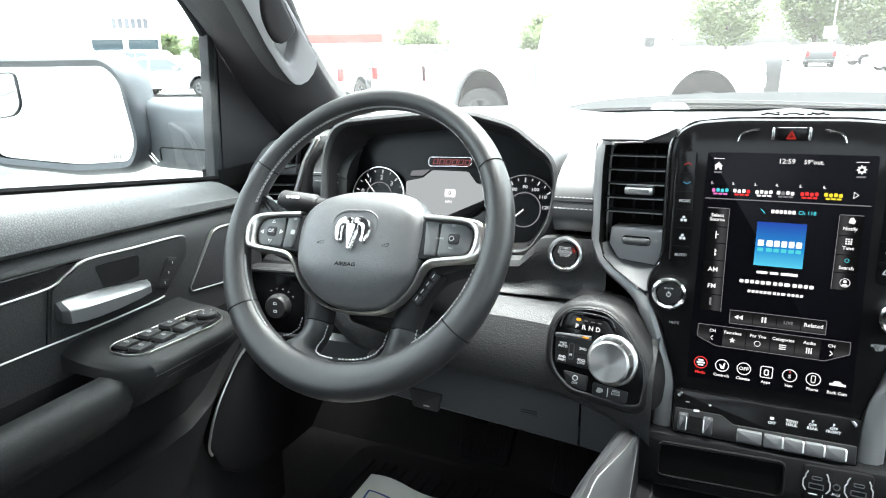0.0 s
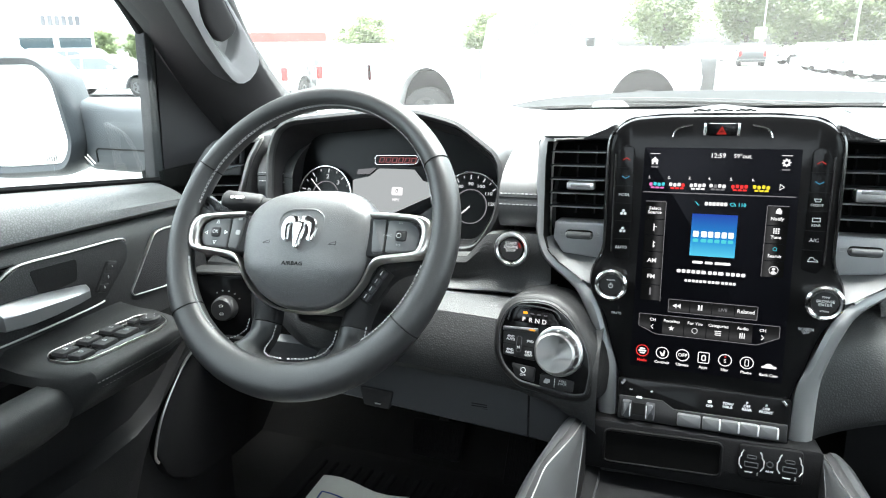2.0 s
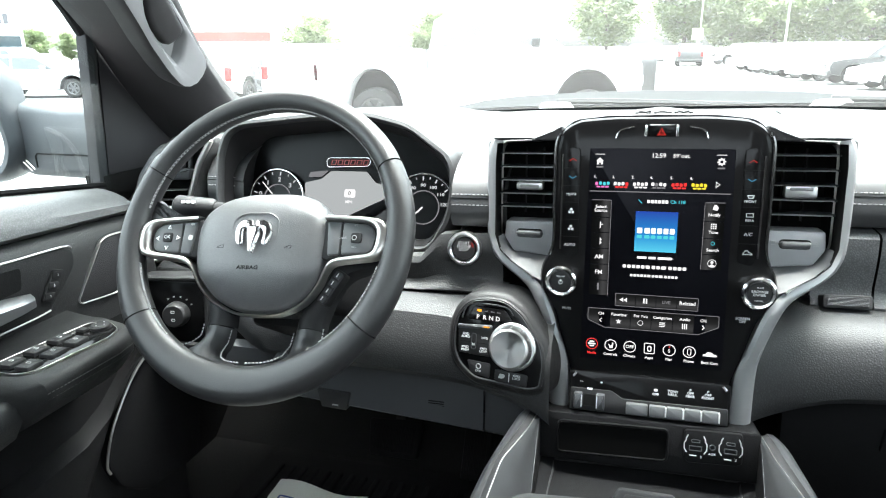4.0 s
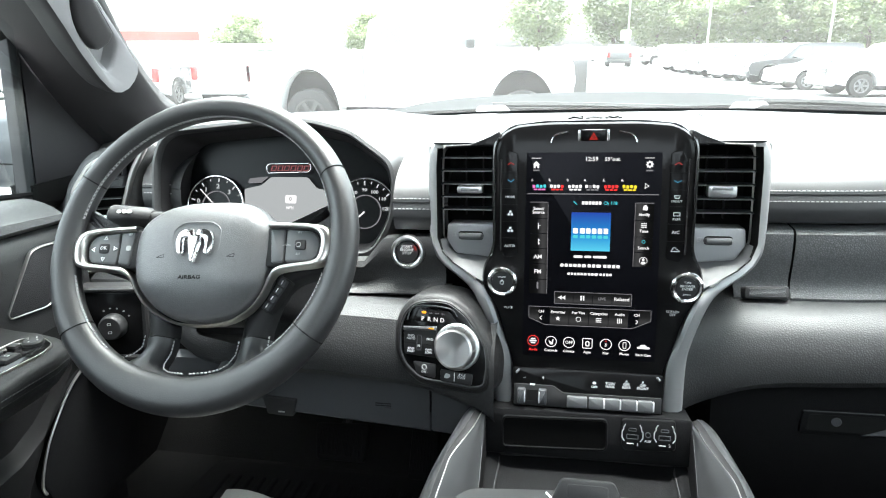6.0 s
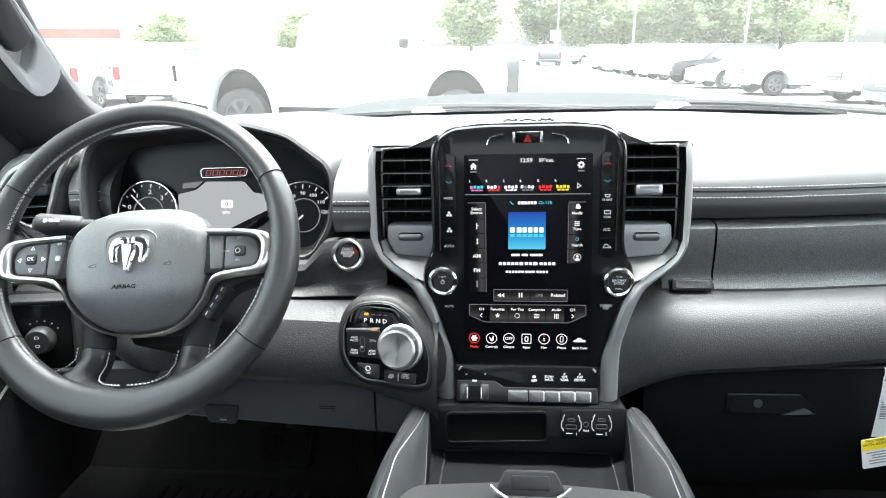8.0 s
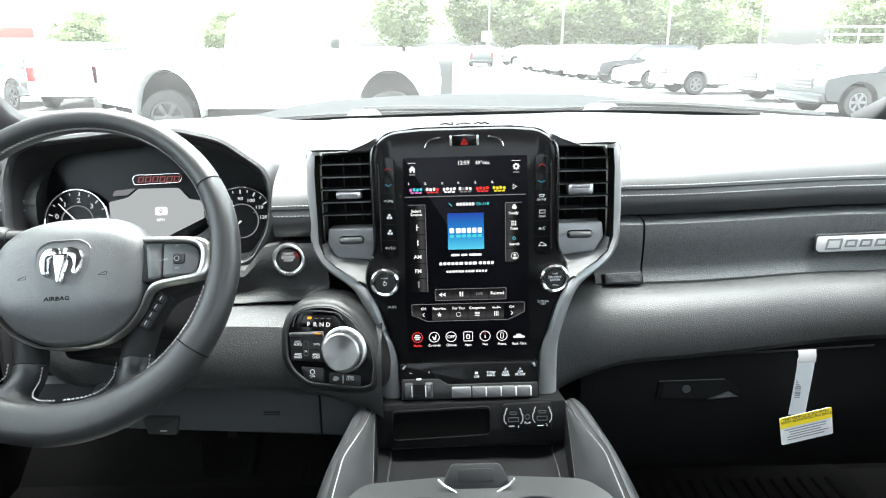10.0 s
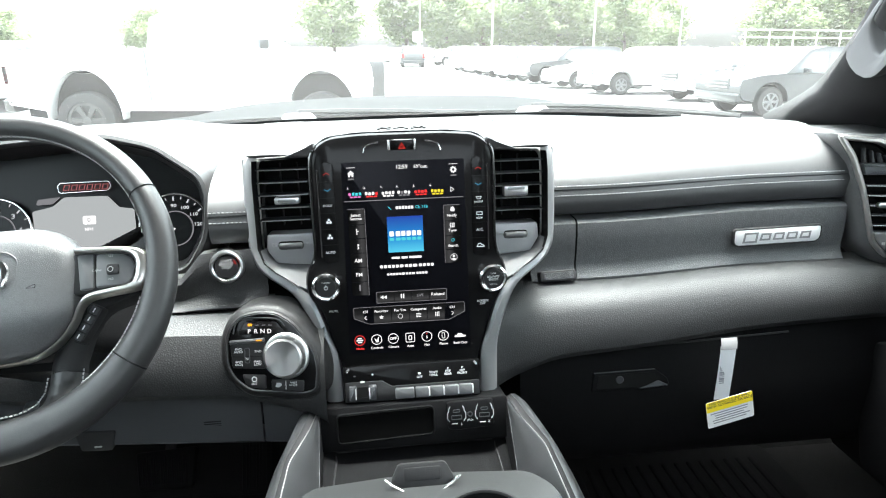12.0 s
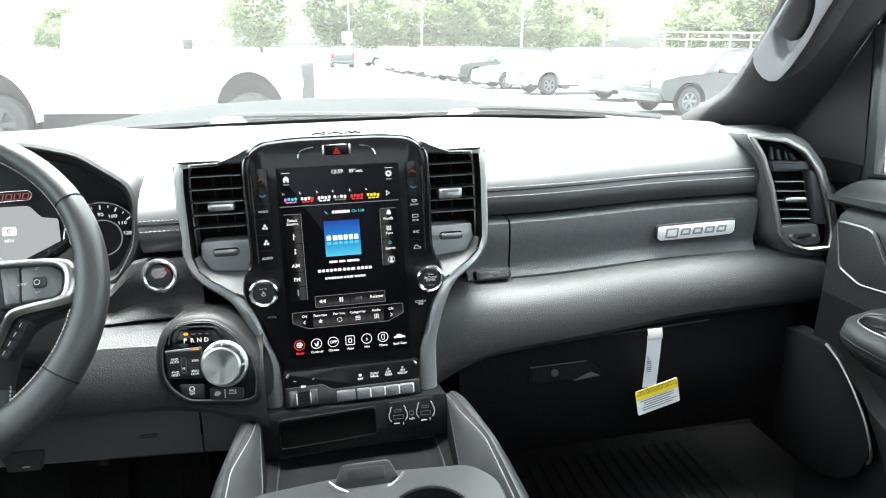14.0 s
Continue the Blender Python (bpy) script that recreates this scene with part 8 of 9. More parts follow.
SILVERPAINT = material("silver_car_paint", (0.38, 0.38, 0.39), 0.28, metal=0.4, coat=0.6, vary=0.05)
SEAMGREY = material("shaded_panel_gap", (0.16, 0.16, 0.16), 0.8)
CARGLASS = material("sky_reflecting_car_glass", (0.075, 0.085, 0.09), 0.06, spec=0.8, coat=0.3)
TYRE = material("tyre_rubber", (0.018, 0.018, 0.018), 0.8, bump=0.6, scale=40)
TAIL = material("red_lamp_lens", (0.45, 0.01, 0.01), 0.15)
LAMPLENS = material("clear_lamp_lens", (0.55, 0.56, 0.58), 0.1)
DARKRIM = material("dull_alloy", (0.11, 0.11, 0.115), 0.35, metal=0.6)
BLACKRIM = material("black_wheel_paint", (0.02, 0.02, 0.02), 0.3, coat=0.5)


def road_wheel(parent, x, y, r, w, side, rim_mat):
    f = F((x, y, r), (1, 0, 0), (0, 0, 1)) if side < 0 else F((x, y, r), (-1, 0, 0), (0, 0, 1))
    wh = part("wheel", lathe([(r * 0.62, -w), (r * 0.93, -w), (r, -w * 0.85), (r, -w * 0.15), (r * 0.95, 0.0), (r * 0.66, 0.012), (r * 0.62, 0.0), (r * 0.58, -0.05), (0.001, -0.06)], f, 28), TYRE, parent, "black tyre on an alloy rim")
    part("rim", band(oval(0, 0, r * 0.63, r * 0.63, 28), r * 0.09, f, 0.03, 0.004, 0.004), rim_mat, wh)
    for k in range(6):
        a = k * math.pi / 3
        e, t = Vector((math.cos(a), math.sin(a))), Vector((-math.sin(a), math.cos(a)))
        pts = [e * r * 0.10 + t * r * 0.07, e * r * 0.57 + t * r * 0.10, e * r * 0.57 - t * r * 0.10, e * r * 0.10 - t * r * 0.07]
        part("spoke", slab([tuple(p) for p in pts], f, 0.03, -0.005, 0.006), rim_mat, wh)
    part("hub", slab(oval(0, 0, r * 0.15, r * 0.15, 12), f, 0.03, 0.004, 0.006), rim_mat, wh)
    return wh


def body_profile(L, wb, front_oh, r, zb, top):
    """Side outline from the rear bumper round, with both wheel arches cut out of the lower edge. x=0 is the rear axle."""
    x0, x1 = -(L - wb - front_oh), wb + front_oh
    ra = r * (1.25 if L > 5.5 else 1.32)
    rz = r * (1.75 if L > 5.5 else 1.32)
    low = [(x0 + 0.05, zb + 0.1), (-ra - 0.02, zb)]
    low += [(-ra * math.cos(a), r + rz * math.sin(a)) for a in np.linspace(0.02, math.pi - 0.02, 19)]
    low += [(ra + 0.02, zb), (wb - ra - 0.02, zb)]
    low += [(wb - ra * math.cos(a), r + rz * math.sin(a)) for a in np.linspace(0.02, math.pi - 0.02, 19)]
    low += [(wb + ra + 0.02, zb), (x1 - 0.08, zb + 0.06), (x1, zb + 0.25)]
    return low + [(px, pz) for px, pz in top] + [(x0, zb + 0.3)]


def vehicle(name, label, kind, paint, lift=0.0, rim_mat=None, group="parked cars", guard=False):
    car = thing(name, label, "car" if kind != "pickup" else "pickup truck", group)
    rim_mat = rim_mat or DARKRIM
    if kind == "pickup":
        L, W, wb, fo, r, zb, belt, roof = 5.8, 2.0, 3.78, 0.84, 0.43 + lift * 0.15, 0.58 + lift * 0.2, 1.38 + lift, 1.95 + lift
        top = [(wb + fo + 0.0, 1.10 + lift), (wb + fo - 0.06, 1.24 + lift), (wb + 0.2, 1.33 + lift), (wb - 0.62, 1.37 + lift), (1.06, belt), (0.98, belt - 0.02), (0.86, belt - 0.02), (-1.16, belt - 0.03), (-1.2, belt - 0.12)]
        cab = [(1.06, belt), (wb - 0.62, belt), (wb - 1.30, roof - 0.06), (wb - 1.6, roof), (1.34, roof), (1.12, roof - 0.10)]
        wins = [[(1.30, belt + 0.04), (2.02, belt + 0.04), (2.02, roof - 0.13), (1.36, roof - 0.13)], [(2.10, belt + 0.04), (wb - 0.82, belt + 0.04), (wb - 1.30, roof - 0.13), (2.10, roof - 0.13)]]
    elif kind == "suv":
        L, W, wb, fo, r, zb, belt, roof = 4.8, 1.92, 2.85, 0.92, 0.37, 0.38, 1.05, 1.72
        top = [(wb + fo, 0.72), (wb + fo - 0.08, 0.92), (wb + 0.35, 1.02), (wb - 0.35, 1.07), (-0.95, 1.10), (-1.0, 1.0)]
        cab = [(-0.95, belt), (wb - 0.35, belt), (wb - 1.05, roof - 0.08), (wb - 1.5, roof), (-0.45, roof), (-0.75, roof - 0.06)]
        wins = [[(-0.70, belt + 0.06), (0.30, belt + 0.05), (0.30, roof - 0.14), (-0.50, roof - 0.16)], [(0.38, belt + 0.05), (1.25, belt + 0.05), (1.20, roof - 0.13), (0.38, roof - 0.13)], [(1.33, belt + 0.05), (wb - 0.62, belt + 0.04), (wb - 1.12, roof - 0.14), (1.28, roof - 0.13)]]
    else:
        L, W, wb, fo, r, zb, belt, roof = 4.7, 1.82, 2.75, 0.95, 0.33, 0.30, 0.92, 1.46
        top = [(wb + fo, 0.60), (wb + fo - 0.08, 0.74), (wb + 0.3, 0.88), (wb - 0.25, 0.94), (-0.35, 0.98), (-0.95, 0.96), (-1.0, 0.85)]
        cab = [(-0.45, belt), (wb - 0.25, belt), (wb - 1.15, roof - 0.04), (wb - 1.55, roof), (0.55, roof), (0.2, roof - 0.07)]
        wins = [[(0.05, belt + 0.05), (0.75, belt + 0.05), (0.75, roof - 0.11), (0.42, roof - 0.12)], [(0.83, belt + 0.05), (wb - 0.55, belt + 0.04), (wb - 1.2, roof - 0.12), (0.83, roof - 0.11)]]
    prof = body_profile(L, wb, fo, r, zb, top)
    right = F((0, -W / 2, 0), (1, 0, 0), (0, 0, 1))
    bm = bmesh.new()
    lv = []
    pr = ccw(prof)
    for yy, k in ((-W / 2 + 0.03, 0.03), (-W / 2, 0.0), (W / 2, 0.0), (W / 2 - 0.03, 0.03)):
        lv.append([(a, yy, b) for a, b in (inset(pr, k * 0.4) if k else pr)])
    lv = [lv[0], lv[1], lv[2], lv[3]]
    bridge(bm, lv, True, False, False)
    for l in (lv[0], lv[3]):
        bm.faces.new([bm.verts.new(p) for p in l])
    part("body", bm, paint, car, smooth=30)
    part("underbody", slab([(-1.0, 0.3), (wb + 0.8, 0.3), (wb + 0.8, zb + 0.3), (-1.0, zb + 0.3)], F((0, -W / 2 + 0.3, 0), (1, 0, 0), (0, 0, 1)), W - 0.6, 0.0), PLASTIC, car, smooth=0)
    inw = 0.12
    bm = bmesh.new()
    lo, hi = min(b for _, b in cab), max(b for _, b in cab)
    lv = [[(a, sg * (W / 2 - 0.03 - inw * (b - lo) / (hi - lo)), b) for a, b in cab] for sg in (-1, 1)]
    bridge(bm, lv, True, True, True)
    cabin = part("cabin", bm, paint, car, smooth=30)
    for sg in (-1, 1):
        for wpts in wins:
            bm = bmesh.new()
            loop = [(a, sg * (W / 2 - 0.03 - inw * (b - lo) / (hi - lo) + 0.004), b) for a, b in wpts]
            loop2 = [(p[0], p[1] - sg * 0.02, p[2]) for p in loop]
            bridge(bm, [loop2, loop], True, True, True)
            part("side_window", bm, CARGLASS, cabin, smooth=0)
        part("door_mirror", slab(rect(0, 0, 0.16, 0.17 if kind == "pickup" else 0.13, 0.04), F((wb - 0.85, sg * (W / 2 + 0.10), belt + 0.10), (0, 1, 0), (0, 0, 1)), 0.14, 0.07, 0.03), BLACKRIM if kind == "pickup" else paint, car)
        part("door_seam", slab([(wb - 1.75, zb + 0.1), (wb - 1.743, zb + 0.1), (wb - 1.743, belt), (wb - 1.75, belt)], F((0, sg * W / 2, 0), (sg * -1, 0, 0) if sg > 0 else (1, 0, 0), (0, 0, 1)), 0.01, 0.003) if sg < 0 else slab([(-(wb - 1.743), zb + 0.1), (-(wb - 1.75), zb + 0.1), (-(wb - 1.75), belt), (-(wb - 1.743), belt)], F((0, W / 2, 0), (-1, 0, 0), (0, 0, 1)), 0.01, 0.003), SEAMGREY, car, smooth=0)
        part("headlamp", slab(rect(sg * (W / 2 - 0.24), zb + (0.46 if kind != "car" else 0.36), 0.36, 0.17, 0.04), F((wb + fo - 0.03, 0, 0), (0, 1, 0), (0, 0, 1)), 0.10, 0.05, 0.02), LAMPLENS, car)
        part("tail_lamp", slab(rect(sg * (W / 2 - 0.12), zb + (0.55 if kind != "car" else 0.45), 0.18, 0.36 if kind != "car" else 0.16, 0.04), F((-(L - wb - fo) + 0.0, 0, 0), (0, -1, 0), (0, 0, 1)), 0.10, 0.03, 0.02), TAIL, car)
    # windshield and rear glass lie on the cabin's slopes
    front_edge = [cab[1], cab[2]]
    for (a0, b0), (a1, b1), nm in ((cab[1], cab[2], "windshield"), (cab[0], cab[-1], "rear_window")):
        e = Vector((a1 - a0, 0, b1 - b0))
        nrm = Vector((e.z, 0, -e.x)).normalized() * (1 if nm == "windshield" else -1)
        q = []
        for t, sg in ((0.10, -1), (0.10, 1), (0.90, 1), (0.90, -1)):
            b = b0 + (b1 - b0) * t
            q.append(Vector((a0 + (a1 - a0) * t, sg * (W / 2 - 0.10 - inw * (b - lo) / (hi - lo)), b)) + nrm * 0.006)
        bm = bmesh.new()
        bridge(bm, [[p - nrm * 0.03 for p in q], q], True, True, True)
        part(nm, bm, CARGLASS, cabin, smooth=0)
    grille = part("grille", slab(rect(0, zb + (0.42 if kind != "car" else 0.32), W * 0.52, 0.30 if kind != "car" else 0.14, 0.05), F((wb + fo - 0.03, 0, 0), (0, 1, 0), (0, 0, 1)), 0.08, 0.045, 0.02), BLACKRIM, car, "black grille")
    for k in range(3):
        part("grille_bar", slab(rect(0, zb + (0.33 if kind != "car" else 0.28) + k * (0.09 if kind != "car" else 0.04), W * 0.46, 0.02), F((wb + fo - 0.03, 0, 0), (0, 1, 0), (0, 0, 1)), 0.03, 0.055, 0.005), SILVERPAINT, grille, smooth=0)
    part("front_bumper", slab(rounded([(-W / 2 + 0.04, zb - 0.02), (W / 2 - 0.04, zb - 0.02), (W / 2 - 0.02, zb + 0.20), (-W / 2 + 0.02, zb + 0.20)], 0.06), F((wb + fo - 0.03, 0, 0), (0, 1, 0), (0, 0, 1)), 0.16, 0.09, 0.05), BLACKRIM if kind == "pickup" else paint, car)
    part("rear_bumper", slab(rounded([(-W / 2 + 0.04, zb - 0.02), (W / 2 - 0.04, zb - 0.02), (W / 2 - 0.02, zb + 0.18), (-W / 2 + 0.02, zb + 0.18)], 0.06), F((-(L - wb - fo) + 0.02, 0, 0), (0, -1, 0), (0, 0, 1)), 0.16, 0.10, 0.05), BLACKRIM if kind == "pickup" else paint, car)
    if kind == "pickup":
        for sg in (-1, 1):
            part("cab_gap", slab([(1.045, zb + 0.05), (1.065, zb + 0.05), (1.03, belt), (1.00, belt)], F((0, -W / 2, 0), (1, 0, 0), (0, 0, 1)), 0.01, 0.004) if sg < 0 else slab([(-1.075, zb + 0.05), (-1.045, zb + 0.05), (-1.00, belt), (-1.03, belt)], F((0, W / 2, 0), (-1, 0, 0), (0, 0, 1)), 0.01, 0.004), SEAMGREY, car, smooth=0)
    if guard:
        gf_ = F((wb + fo + 0.16, 0, 0), (0, 1, 0), (0, 0, 1))
        grd = part("brush_guard", band(rect(0, zb + 0.48, W * 0.82, 0.72, 0.12), 0.07, gf_, 0.24, 0.05, 0.02), BLACKRIM, car, "black tube brush guard")
        for k in range(3):
            part("guard_bar", tube([gf_.p(-W * 0.40, zb + 0.28 + k * 0.2, 0), gf_.p(W * 0.40, zb + 0.28 + k * 0.2, 0)], 0.028, 8), BLACKRIM, grd)
    for x in (0.0, wb):
        for sg in (-1, 1):
            road_wheel(car, x, sg * (W / 2 - 0.01), r, 0.26, sg, rim_mat)
        part("wheel_well", slab([(x - r * 1.18, 0.35), (x + r * 1.18, 0.35), (x + r * 1.0, r * (2.6 if kind == "pickup" else 2.12)), (x - r * 1.0, r * (2.6 if kind == "pickup" else 2.12))], F((0, -W / 2 + 0.28, 0), (1, 0, 0), (0, 0, 1)), W - 0.56, 0.0), CAVITY, car, smooth=0)
    return car


# white pickup ahead, broadside, facing right
wt = vehicle("pickup", "tall white crew cab pickup with black wheels and a brush guard", "pickup", WHITEPAINT, 0.20, BLACKRIM, guard=True)
placed(wt, -4.76, 12.3, 0)

GREYSUV, WHITESUV, SILVERSUV = ("suv", "dark grey sport utility car parked nose out", GREYPAINT), ("suv", "white sport utility car parked nose out", WHITEPAINT), ("suv", "silver sport utility car parked nose out", SILVERPAINT)
WHITECAR, SILVERCAR = ("car", "white sedan parked nose out", WHITEPAINT), ("car", "silver sedan parked nose out", SILVERPAINT)
row = [(12.5, 17.3, GREYSUV), (13.1, 21.6, SILVERSUV), (11.5, 25.0, WHITESUV), (10.9, 28.6, WHITECAR), (10.6, 32.2, GREYSUV), (10.0, 35.4, WHITECAR), (9.6, 38.4, SILVERSUV), (9.2, 41.6, SILVERCAR), (8.9, 45.0, WHITESUV), (8.7, 49.0, WHITECAR)]
made = {}
for x, y, (kind, label, paint) in row:
    key = (kind, paint.name)
    if key in made:
        placed(copy_thing(made[key], Matrix()), x, y, 186 + (y * 7) % 5)
    else:
        made[key] = placed(vehicle({"suv": "suv", "car": "sedan"}[kind], label, kind, paint), x, y, 186 + (y * 7) % 5)
# the car standing in the lane far ahead, and others about the lot
placed(tagged(copy_thing(made[("suv", "grey_car_paint")], Matrix()), "dark sport utility car seen from behind in the lane"), 3.0, 57.0, 90)
placed(tagged(copy_thing(made[("suv", "silver_car_paint")], Matrix()), "silver sport utility car far across the lot"), 8.5, 62.0, 200)
placed(tagged(copy_thing(made[("suv", "white_car_paint")], Matrix()), "white sport utility car far across the lot"), 0.2, 62.0, 180)
placed(tagged(copy_thing(made[("suv", "white_car_paint")], Matrix()), "white sport utility car seen from behind"), -10.0, 18.5, 100)
placed(tagged(copy_thing(made[("suv", "white_car_paint")], Matrix()), "white sport utility car seen from behind"), -12.5, 22.5, 100)
placed(tagged(copy_thing(made[("suv", "silver_car_paint")], Matrix()), "silver sport utility car seen from behind"), -12.0, 17.0, 98)
placed(tagged(copy_thing(made[("car", "silver_car_paint")], Matrix()), "silver sedan parked across the lot"), -21.8, 18.5, 20)
placed(tagged(copy_thing(made[("car", "white_car_paint")], Matrix()), "white sedan across the lot"), -13.5, 24.0, 30)
placed(tagged(copy_thing(made[("car", "silver_car_paint")], Matrix()), "silver sedan across the lot"), -19.0, 27.0, 30)
placed(tagged(copy_thing(made[("suv", "silver_car_paint")], Matrix()), "silver sport utility car across the lot"), -27.0, 22.0, 15)
placed(tagged(copy_thing(made[("suv", "white_car_paint")], Matrix()), "white sport utility car beside the driver's door"), -3.9, 0.6, 95)
placed(tagged(copy_thing(made[("suv", "grey_car_paint")], Matrix()), "dark sport utility car beside the passenger door"), 3.6, 0.2, 92)


# ---- trees ----
def leaf_material():
    m = material("tree_leaves", (0.110, 0.135, 0.075), 0.6, vary=0.45, mottling=1.5)
    nt = m.node_tree
    p = nt.nodes["Principled BSDF"]
    tr = nt.nodes.new("ShaderNodeBsdfTranslucent")
    tr.inputs["Color"].default_value = (0.20, 0.25, 0.11, 1)
    mix = nt.nodes.new("ShaderNodeMixShader")
    mix.inputs["Fac"].default_value = 0.4
    nt.links.new(p.outputs["BSDF"], mix.inputs[1])
    nt.links.new(tr.outputs["BSDF"], mix.inputs[2])
    nt.links.new(mix.outputs["Shader"], nt.nodes["Material Output"].inputs["Surface"])
    return m


LEAF = leaf_material()
BARK = material("grey_bark", (0.10, 0.085, 0.07), 0.9, bump=0.8, scale=20)


def tree(seed, height, spread, label):
    rng = random.Random(seed)
    t = thing("tree", label, "tree", "trees behind the lot")
    bm = bmesh.new()
    tube([(0, 0, -0.1), (0.05, 0.02, height * 0.25), (-0.05, 0.08, height * 0.5), (0.06, 0.0, height * 0.8)], [0.17, 0.13, 0.09, 0.03], 8, False, bm)
    tips = []
    for k in range(11):
        z0 = height * (0.22 + 0.055 * k)
        a = k * 2.4 + rng.random()
        ln = spread * (0.95 - 0.06 * k) * (0.7 + 0.5 * rng.random())
        p1 = Vector((math.cos(a) * ln * 0.5, math.sin(a) * ln * 0.5, z0 + ln * 0.35))
        p2 = Vector((math.cos(a + 0.2) * ln, math.sin(a + 0.2) * ln, z0 + ln * 0.65))
        tube([(0, 0.03, z0), p1, p2], [0.05, 0.035, 0.012], 5, False, bm)
        tips += [p1, p2, (p1 + p2) / 2]
    part("trunk", bm, BARK, t)
    verts, faces = [], []
    centres = [(p, 0.5) for p in tips]
    for k in range(95):
        z = rng.uniform(0.24, 1.0)
        w = spread * math.sin(math.pi * min(1, max(0.05, (z - 0.12) / 0.95))) ** 0.7
        a, rr = rng.uniform(0, 6.28), w * math.sqrt(rng.random()) * rng.uniform(0.75, 1.12)
        centres.append((Vector((math.cos(a) * rr, math.sin(a) * rr, height * z)), rng.uniform(0.35, 0.7)))
    for c, rad in centres:
        for k in range(52):
            d = Vector((rng.gauss(0, 1), rng.gauss(0, 1), rng.gauss(0, 0.8))) * rad * 0.55
            p = c + d
            u = Vector((rng.gauss(0, 1), rng.gauss(0, 1), rng.gauss(0, 0.6))).normalized()
            v = u.cross(Vector((rng.gauss(0, 1), rng.gauss(0, 1), rng.gauss(0, 1)))).normalized()
            ls = rng.uniform(0.11, 0.21)
            n0 = len(verts)
            verts += [p - u * ls, p + v * ls * 0.55, p + u * ls, p - v * ls * 0.55]
            faces.append((n0, n0 + 1, n0 + 2, n0 + 3))
    me = bpy.data.meshes.new("crown")
    me.from_pydata(verts, [], faces)
    me.materials.append(LEAF)
    cr = new("crown", me)
    cr.parent = t
    return t


TREES = [tree(3, 6.6, 2.6, "broad green leafy tree behind the car park"), tree(8, 7.6, 2.2, "tall green leafy tree behind the car park"), tree(15, 5.6, 2.8, "low spreading green tree behind the car park")]


def plant(k, x, y, turn, size):
    first = not plant.used.get(k)
    ob = TREES[k] if first else copy_thing(TREES[k], Matrix())
    plant.used[k] = True
    ob.matrix_world = Matrix.Translation((x, y, ground_z(x, y))) @ Matrix.Rotation(turn, 4, "Z") @ Matrix.Diagonal((1.2 * size, 1.2 * size, size, 1))


plant.used = {}
spots = [(0, -4.2, 70, 0.3, 1.25), (1, 3.2, 72, 1.0, 1.15), (0, 7.3, 70, 2.2, 1.1), (2, 11.5, 73, 0.6, 1.3), (1, 15.5, 70, 2.8, 1.15), (0, 19.4, 72, 4.0, 1.2), (1, 22.8, 74, 5.0, 1.0), (0, 26.0, 70, 0.9, 1.15), (2, 31.0, 80, 3.0, 1.2), (2, 41.0, 66, 1.9, 1.35), (0, 46.5, 64, 2.7, 1.3), (2, 52.0, 66, 5.2, 1.5), (2, -32.2, 62, 1.1, 0.8), (2, -21.3, 68, 2.1, 0.85), (2, -70, 64, 0.4, 0.68), (0, 36.0, 84, 4.4, 1.2), (1, -55.5, 55.0, 0.2, 0.42)]
for k, x, y, turn, size in spots:
    plant(k, x, y, turn, size)

# ---- lamp posts, sign, fence ----
POLE = material("grey_painted_steel", (0.42, 0.43, 0.44), 0.45, metal=0.2)
SIGNFACE = material("white_sign_face", (0.75, 0.75, 0.75), 0.5)


def lamp_post(x, y, h=9.0):
    p = thing("street_lamp", "tall grey car park lamp post on a concrete foot", "street lamp", "lamp posts")
    part("foot", lathe([(0.28, -0.2), (0.28, 0.65), (0.24, 0.70), (0.0, 0.70)], F((0, 0, 0), (1, 0, 0), (0, 1, 0)), 16), POLE, p, "round concrete foot")
    part("pole", tube([(0, 0, 0.6), (0, 0, h)], [0.085, 0.06], 10), POLE, p, "grey steel pole")
    part("head", slab(rect(0.35, 0, 0.6, 0.3, 0.05), F((0, 0, h), (1, 0, 0), (0, 1, 0)), 0.12, 0.06, 0.02), POLE, p, "flat lamp head")
    placed(p, x, y, 0)


for x, y in ((9.3, 55), (17.4, 54), (25.5, 56), (4.3, 68), (-13.5, 60)):
    lamp_post(x, y)
sg = thing("sign", "small white square sign on a post", "sign")
part("post", tube([(0, 0, 0), (0, 0, 2.9)], 0.04, 8), POLE, sg)
part("board", slab(rect(0, 2.45, 0.85, 0.85, 0.05), F((0, -0.05, 0), (1, 0, 0), (0, 0, 1)), 0.03, 0.0, 0.005), SIGNFACE, sg)
placed(sg, 3.6, 60, 0)
fence = thing("rail_fence", "white pipe rail fence along the lot's edge", "fence")
for i in range(14):
    x = 28 + i * 2.0
    y = 50 + 0.10 * i
    part("post", tube([(x, y, ground_z(x, y) - 0.1), (x, y, 1.90 - SLOPE * (x - 40))], 0.05, 6), WHITEPAINT, fence)
for z in (1.85, 1.30):
    part("rail", tube([(27.5, 50, z - SLOPE * -12.5), (56, 51.4, z - SLOPE * 16)], 0.05, 6), WHITEPAINT, fence)

# ---- buildings ----
RENDERWALL = material("white_wall_panels", (0.72, 0.72, 0.70), 0.7, vary=0.06, mottling=0.4)
DARKGLASS = material("shop_window_glass", (0.05, 0.07, 0.08), 0.06, spec=0.6)
REDBAND = material("red_wall_band", (0.40, 0.06, 0.05), 0.6)


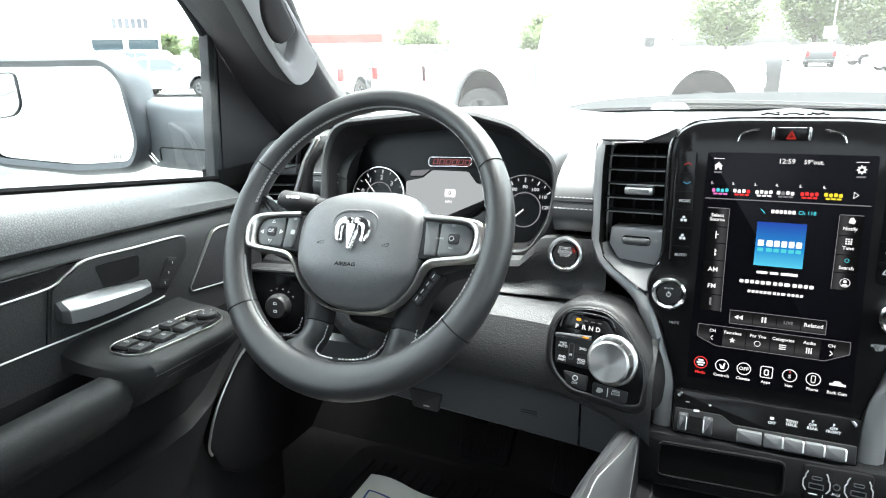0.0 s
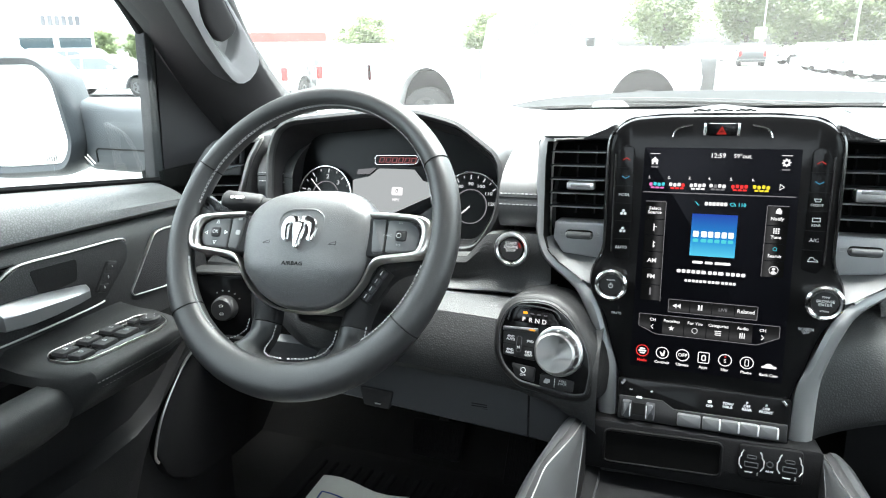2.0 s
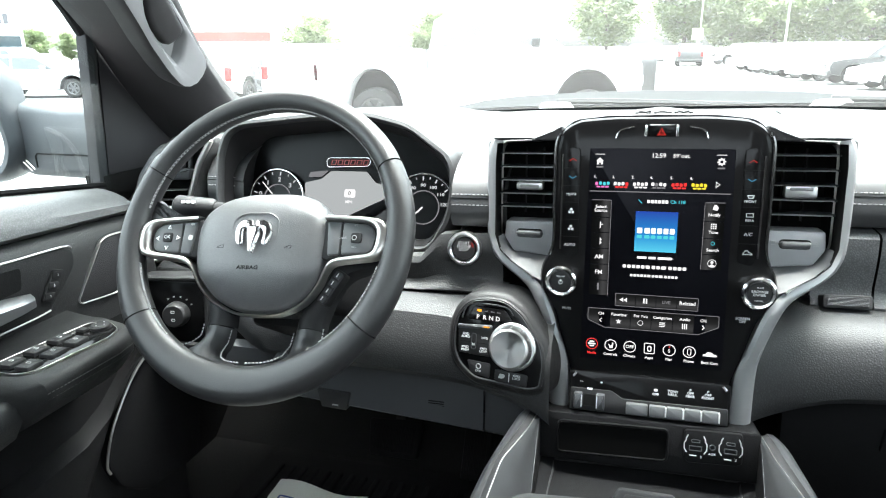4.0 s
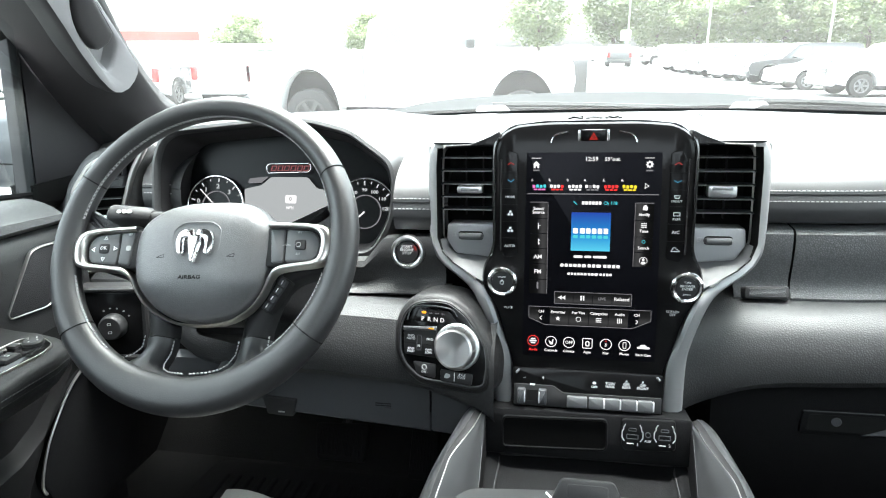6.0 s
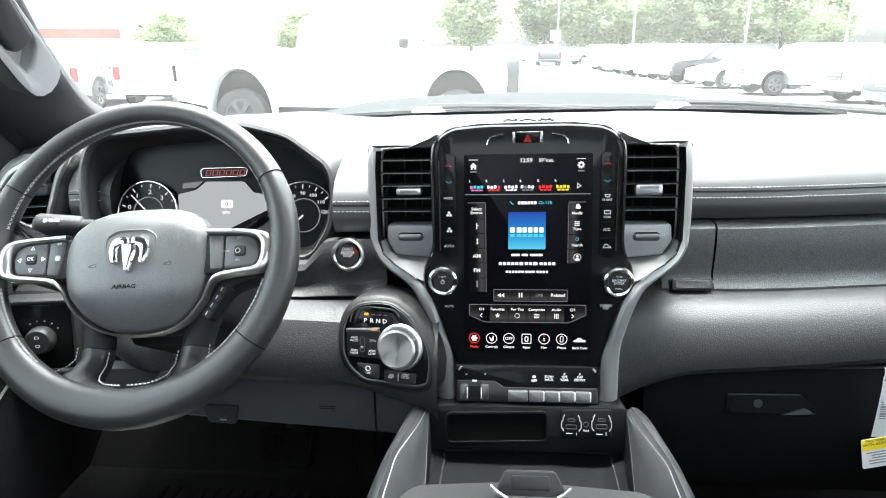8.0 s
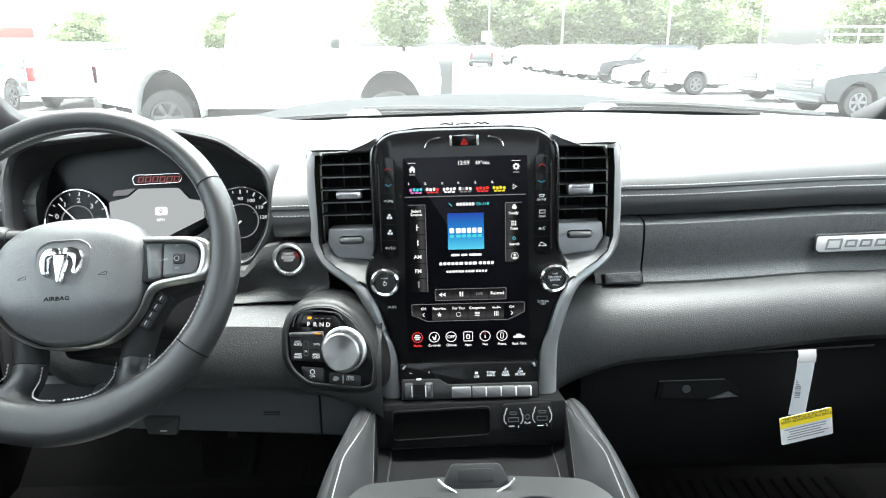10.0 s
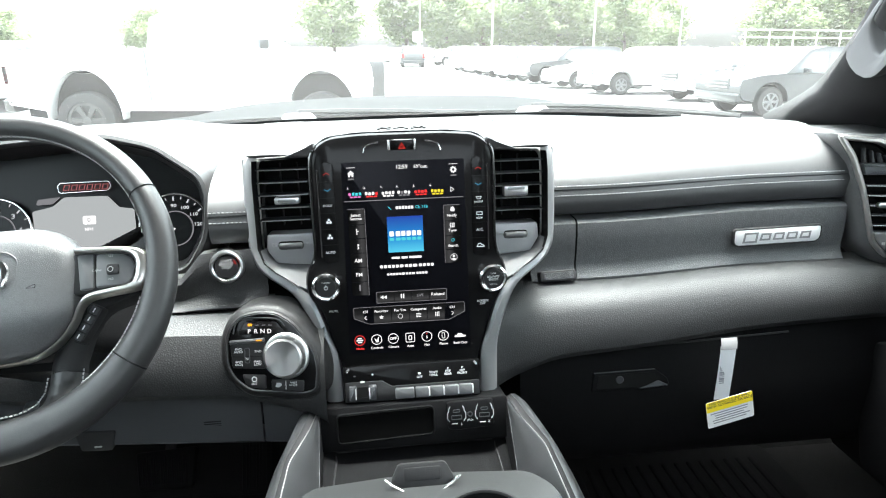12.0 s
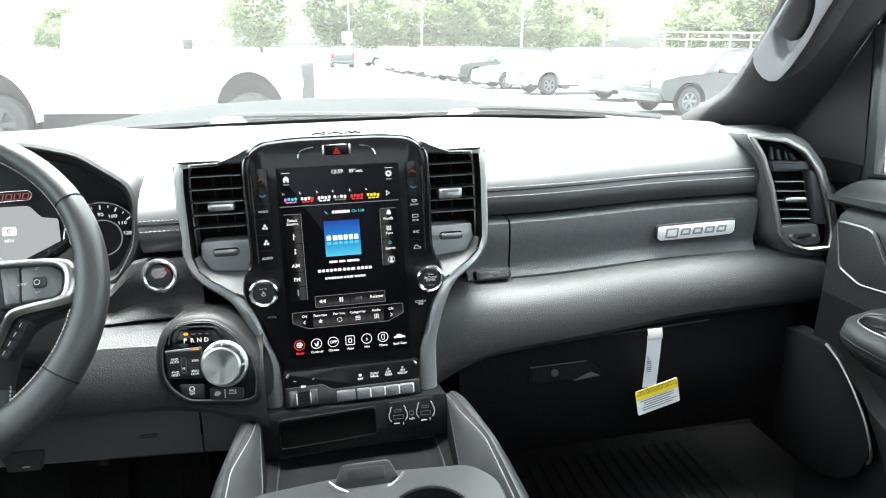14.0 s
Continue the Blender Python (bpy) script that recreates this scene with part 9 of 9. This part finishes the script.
def building(name, label, x, y, heading, w, dpt, h, red=False):
    b = thing(name, label, "building", "buildings round the lot")
    part("wall", slab([(-w / 2, 0), (w / 2, 0), (w / 2, h), (-w / 2, h)], F((0, 0, 0), (1, 0, 0), (0, 0, 1)), dpt, 0.0), RENDERWALL, b, "white panelled wall", smooth=0)
    part("roof", slab([(-w / 2 - 0.2, -0.3), (w / 2 + 0.2, -0.3), (w / 2 + 0.2, dpt + 0.2), (-w / 2 - 0.2, dpt + 0.2)], F((0, 0, h), (1, 0, 0), (0, 1, 0)), 0.35, 0.25), RENDERWALL, b, "flat roof with a parapet", smooth=0)
    part("canopy", slab(rect(0, h * 0.84, w * 1.0, h * 0.30) if red else rect(0, h * 0.62, w * 0.96, h * 0.10), F((0, -0.5, 0), (1, 0, 0), (0, 0, 1)), 0.5, 0.0, 0.03), REDBAND if red else RENDERWALL, b, smooth=0)
    n = max(3, int(w / 2.6))
    for i in range(n):
        if i % 4 == 3:
            continue
        a = -w / 2 + w * (i + 0.5) / n
        win = part("window", slab(rect(a, h * 0.30, w / n * 0.86, h * 0.44), F((0, 0, 0), (1, 0, 0), (0, 0, 1)), 0.1, 0.04), DARKGLASS, b, "tall dark shop window", smooth=0)
        part("frame", band(rect(a, h * 0.30, w / n * 0.90, h * 0.46), 0.07, F((0, 0, 0), (1, 0, 0), (0, 0, 1)), 0.1, 0.08), RENDERWALL, win, smooth=0)
        part("bar", slab(rect(a, h * 0.30, w / n * 0.88, 0.06), F((0, 0, 0), (1, 0, 0), (0, 0, 1)), 0.1, 0.08), RENDERWALL, win, smooth=0)
    placed(b, x, y, heading)
    return b


bd = building("dealership", "long white showroom with dark windows and a grey sign", -53.25, 30.46, 50, 26, 12, 5.0)
SIGNGREY = material("dark_sign_letters", (0.09, 0.09, 0.10), 0.5)
for i in range(6):
    part("sign_shape", slab([(9.6 + i * 0.46, 3.43), (9.6 + i * 0.46 + 0.30, 3.43), (9.6 + i * 0.46 + 0.30, 4.13), (9.6 + i * 0.46, 4.13)], F((0, 0, 0), (1, 0, 0), (0, 0, 1)), 0.1, 0.14), SIGNGREY, bd, "grey sign shape", smooth=0)
building("shop", "low white shop with a red band", -47.5, 68, 32, 12, 10, 3.4, True)
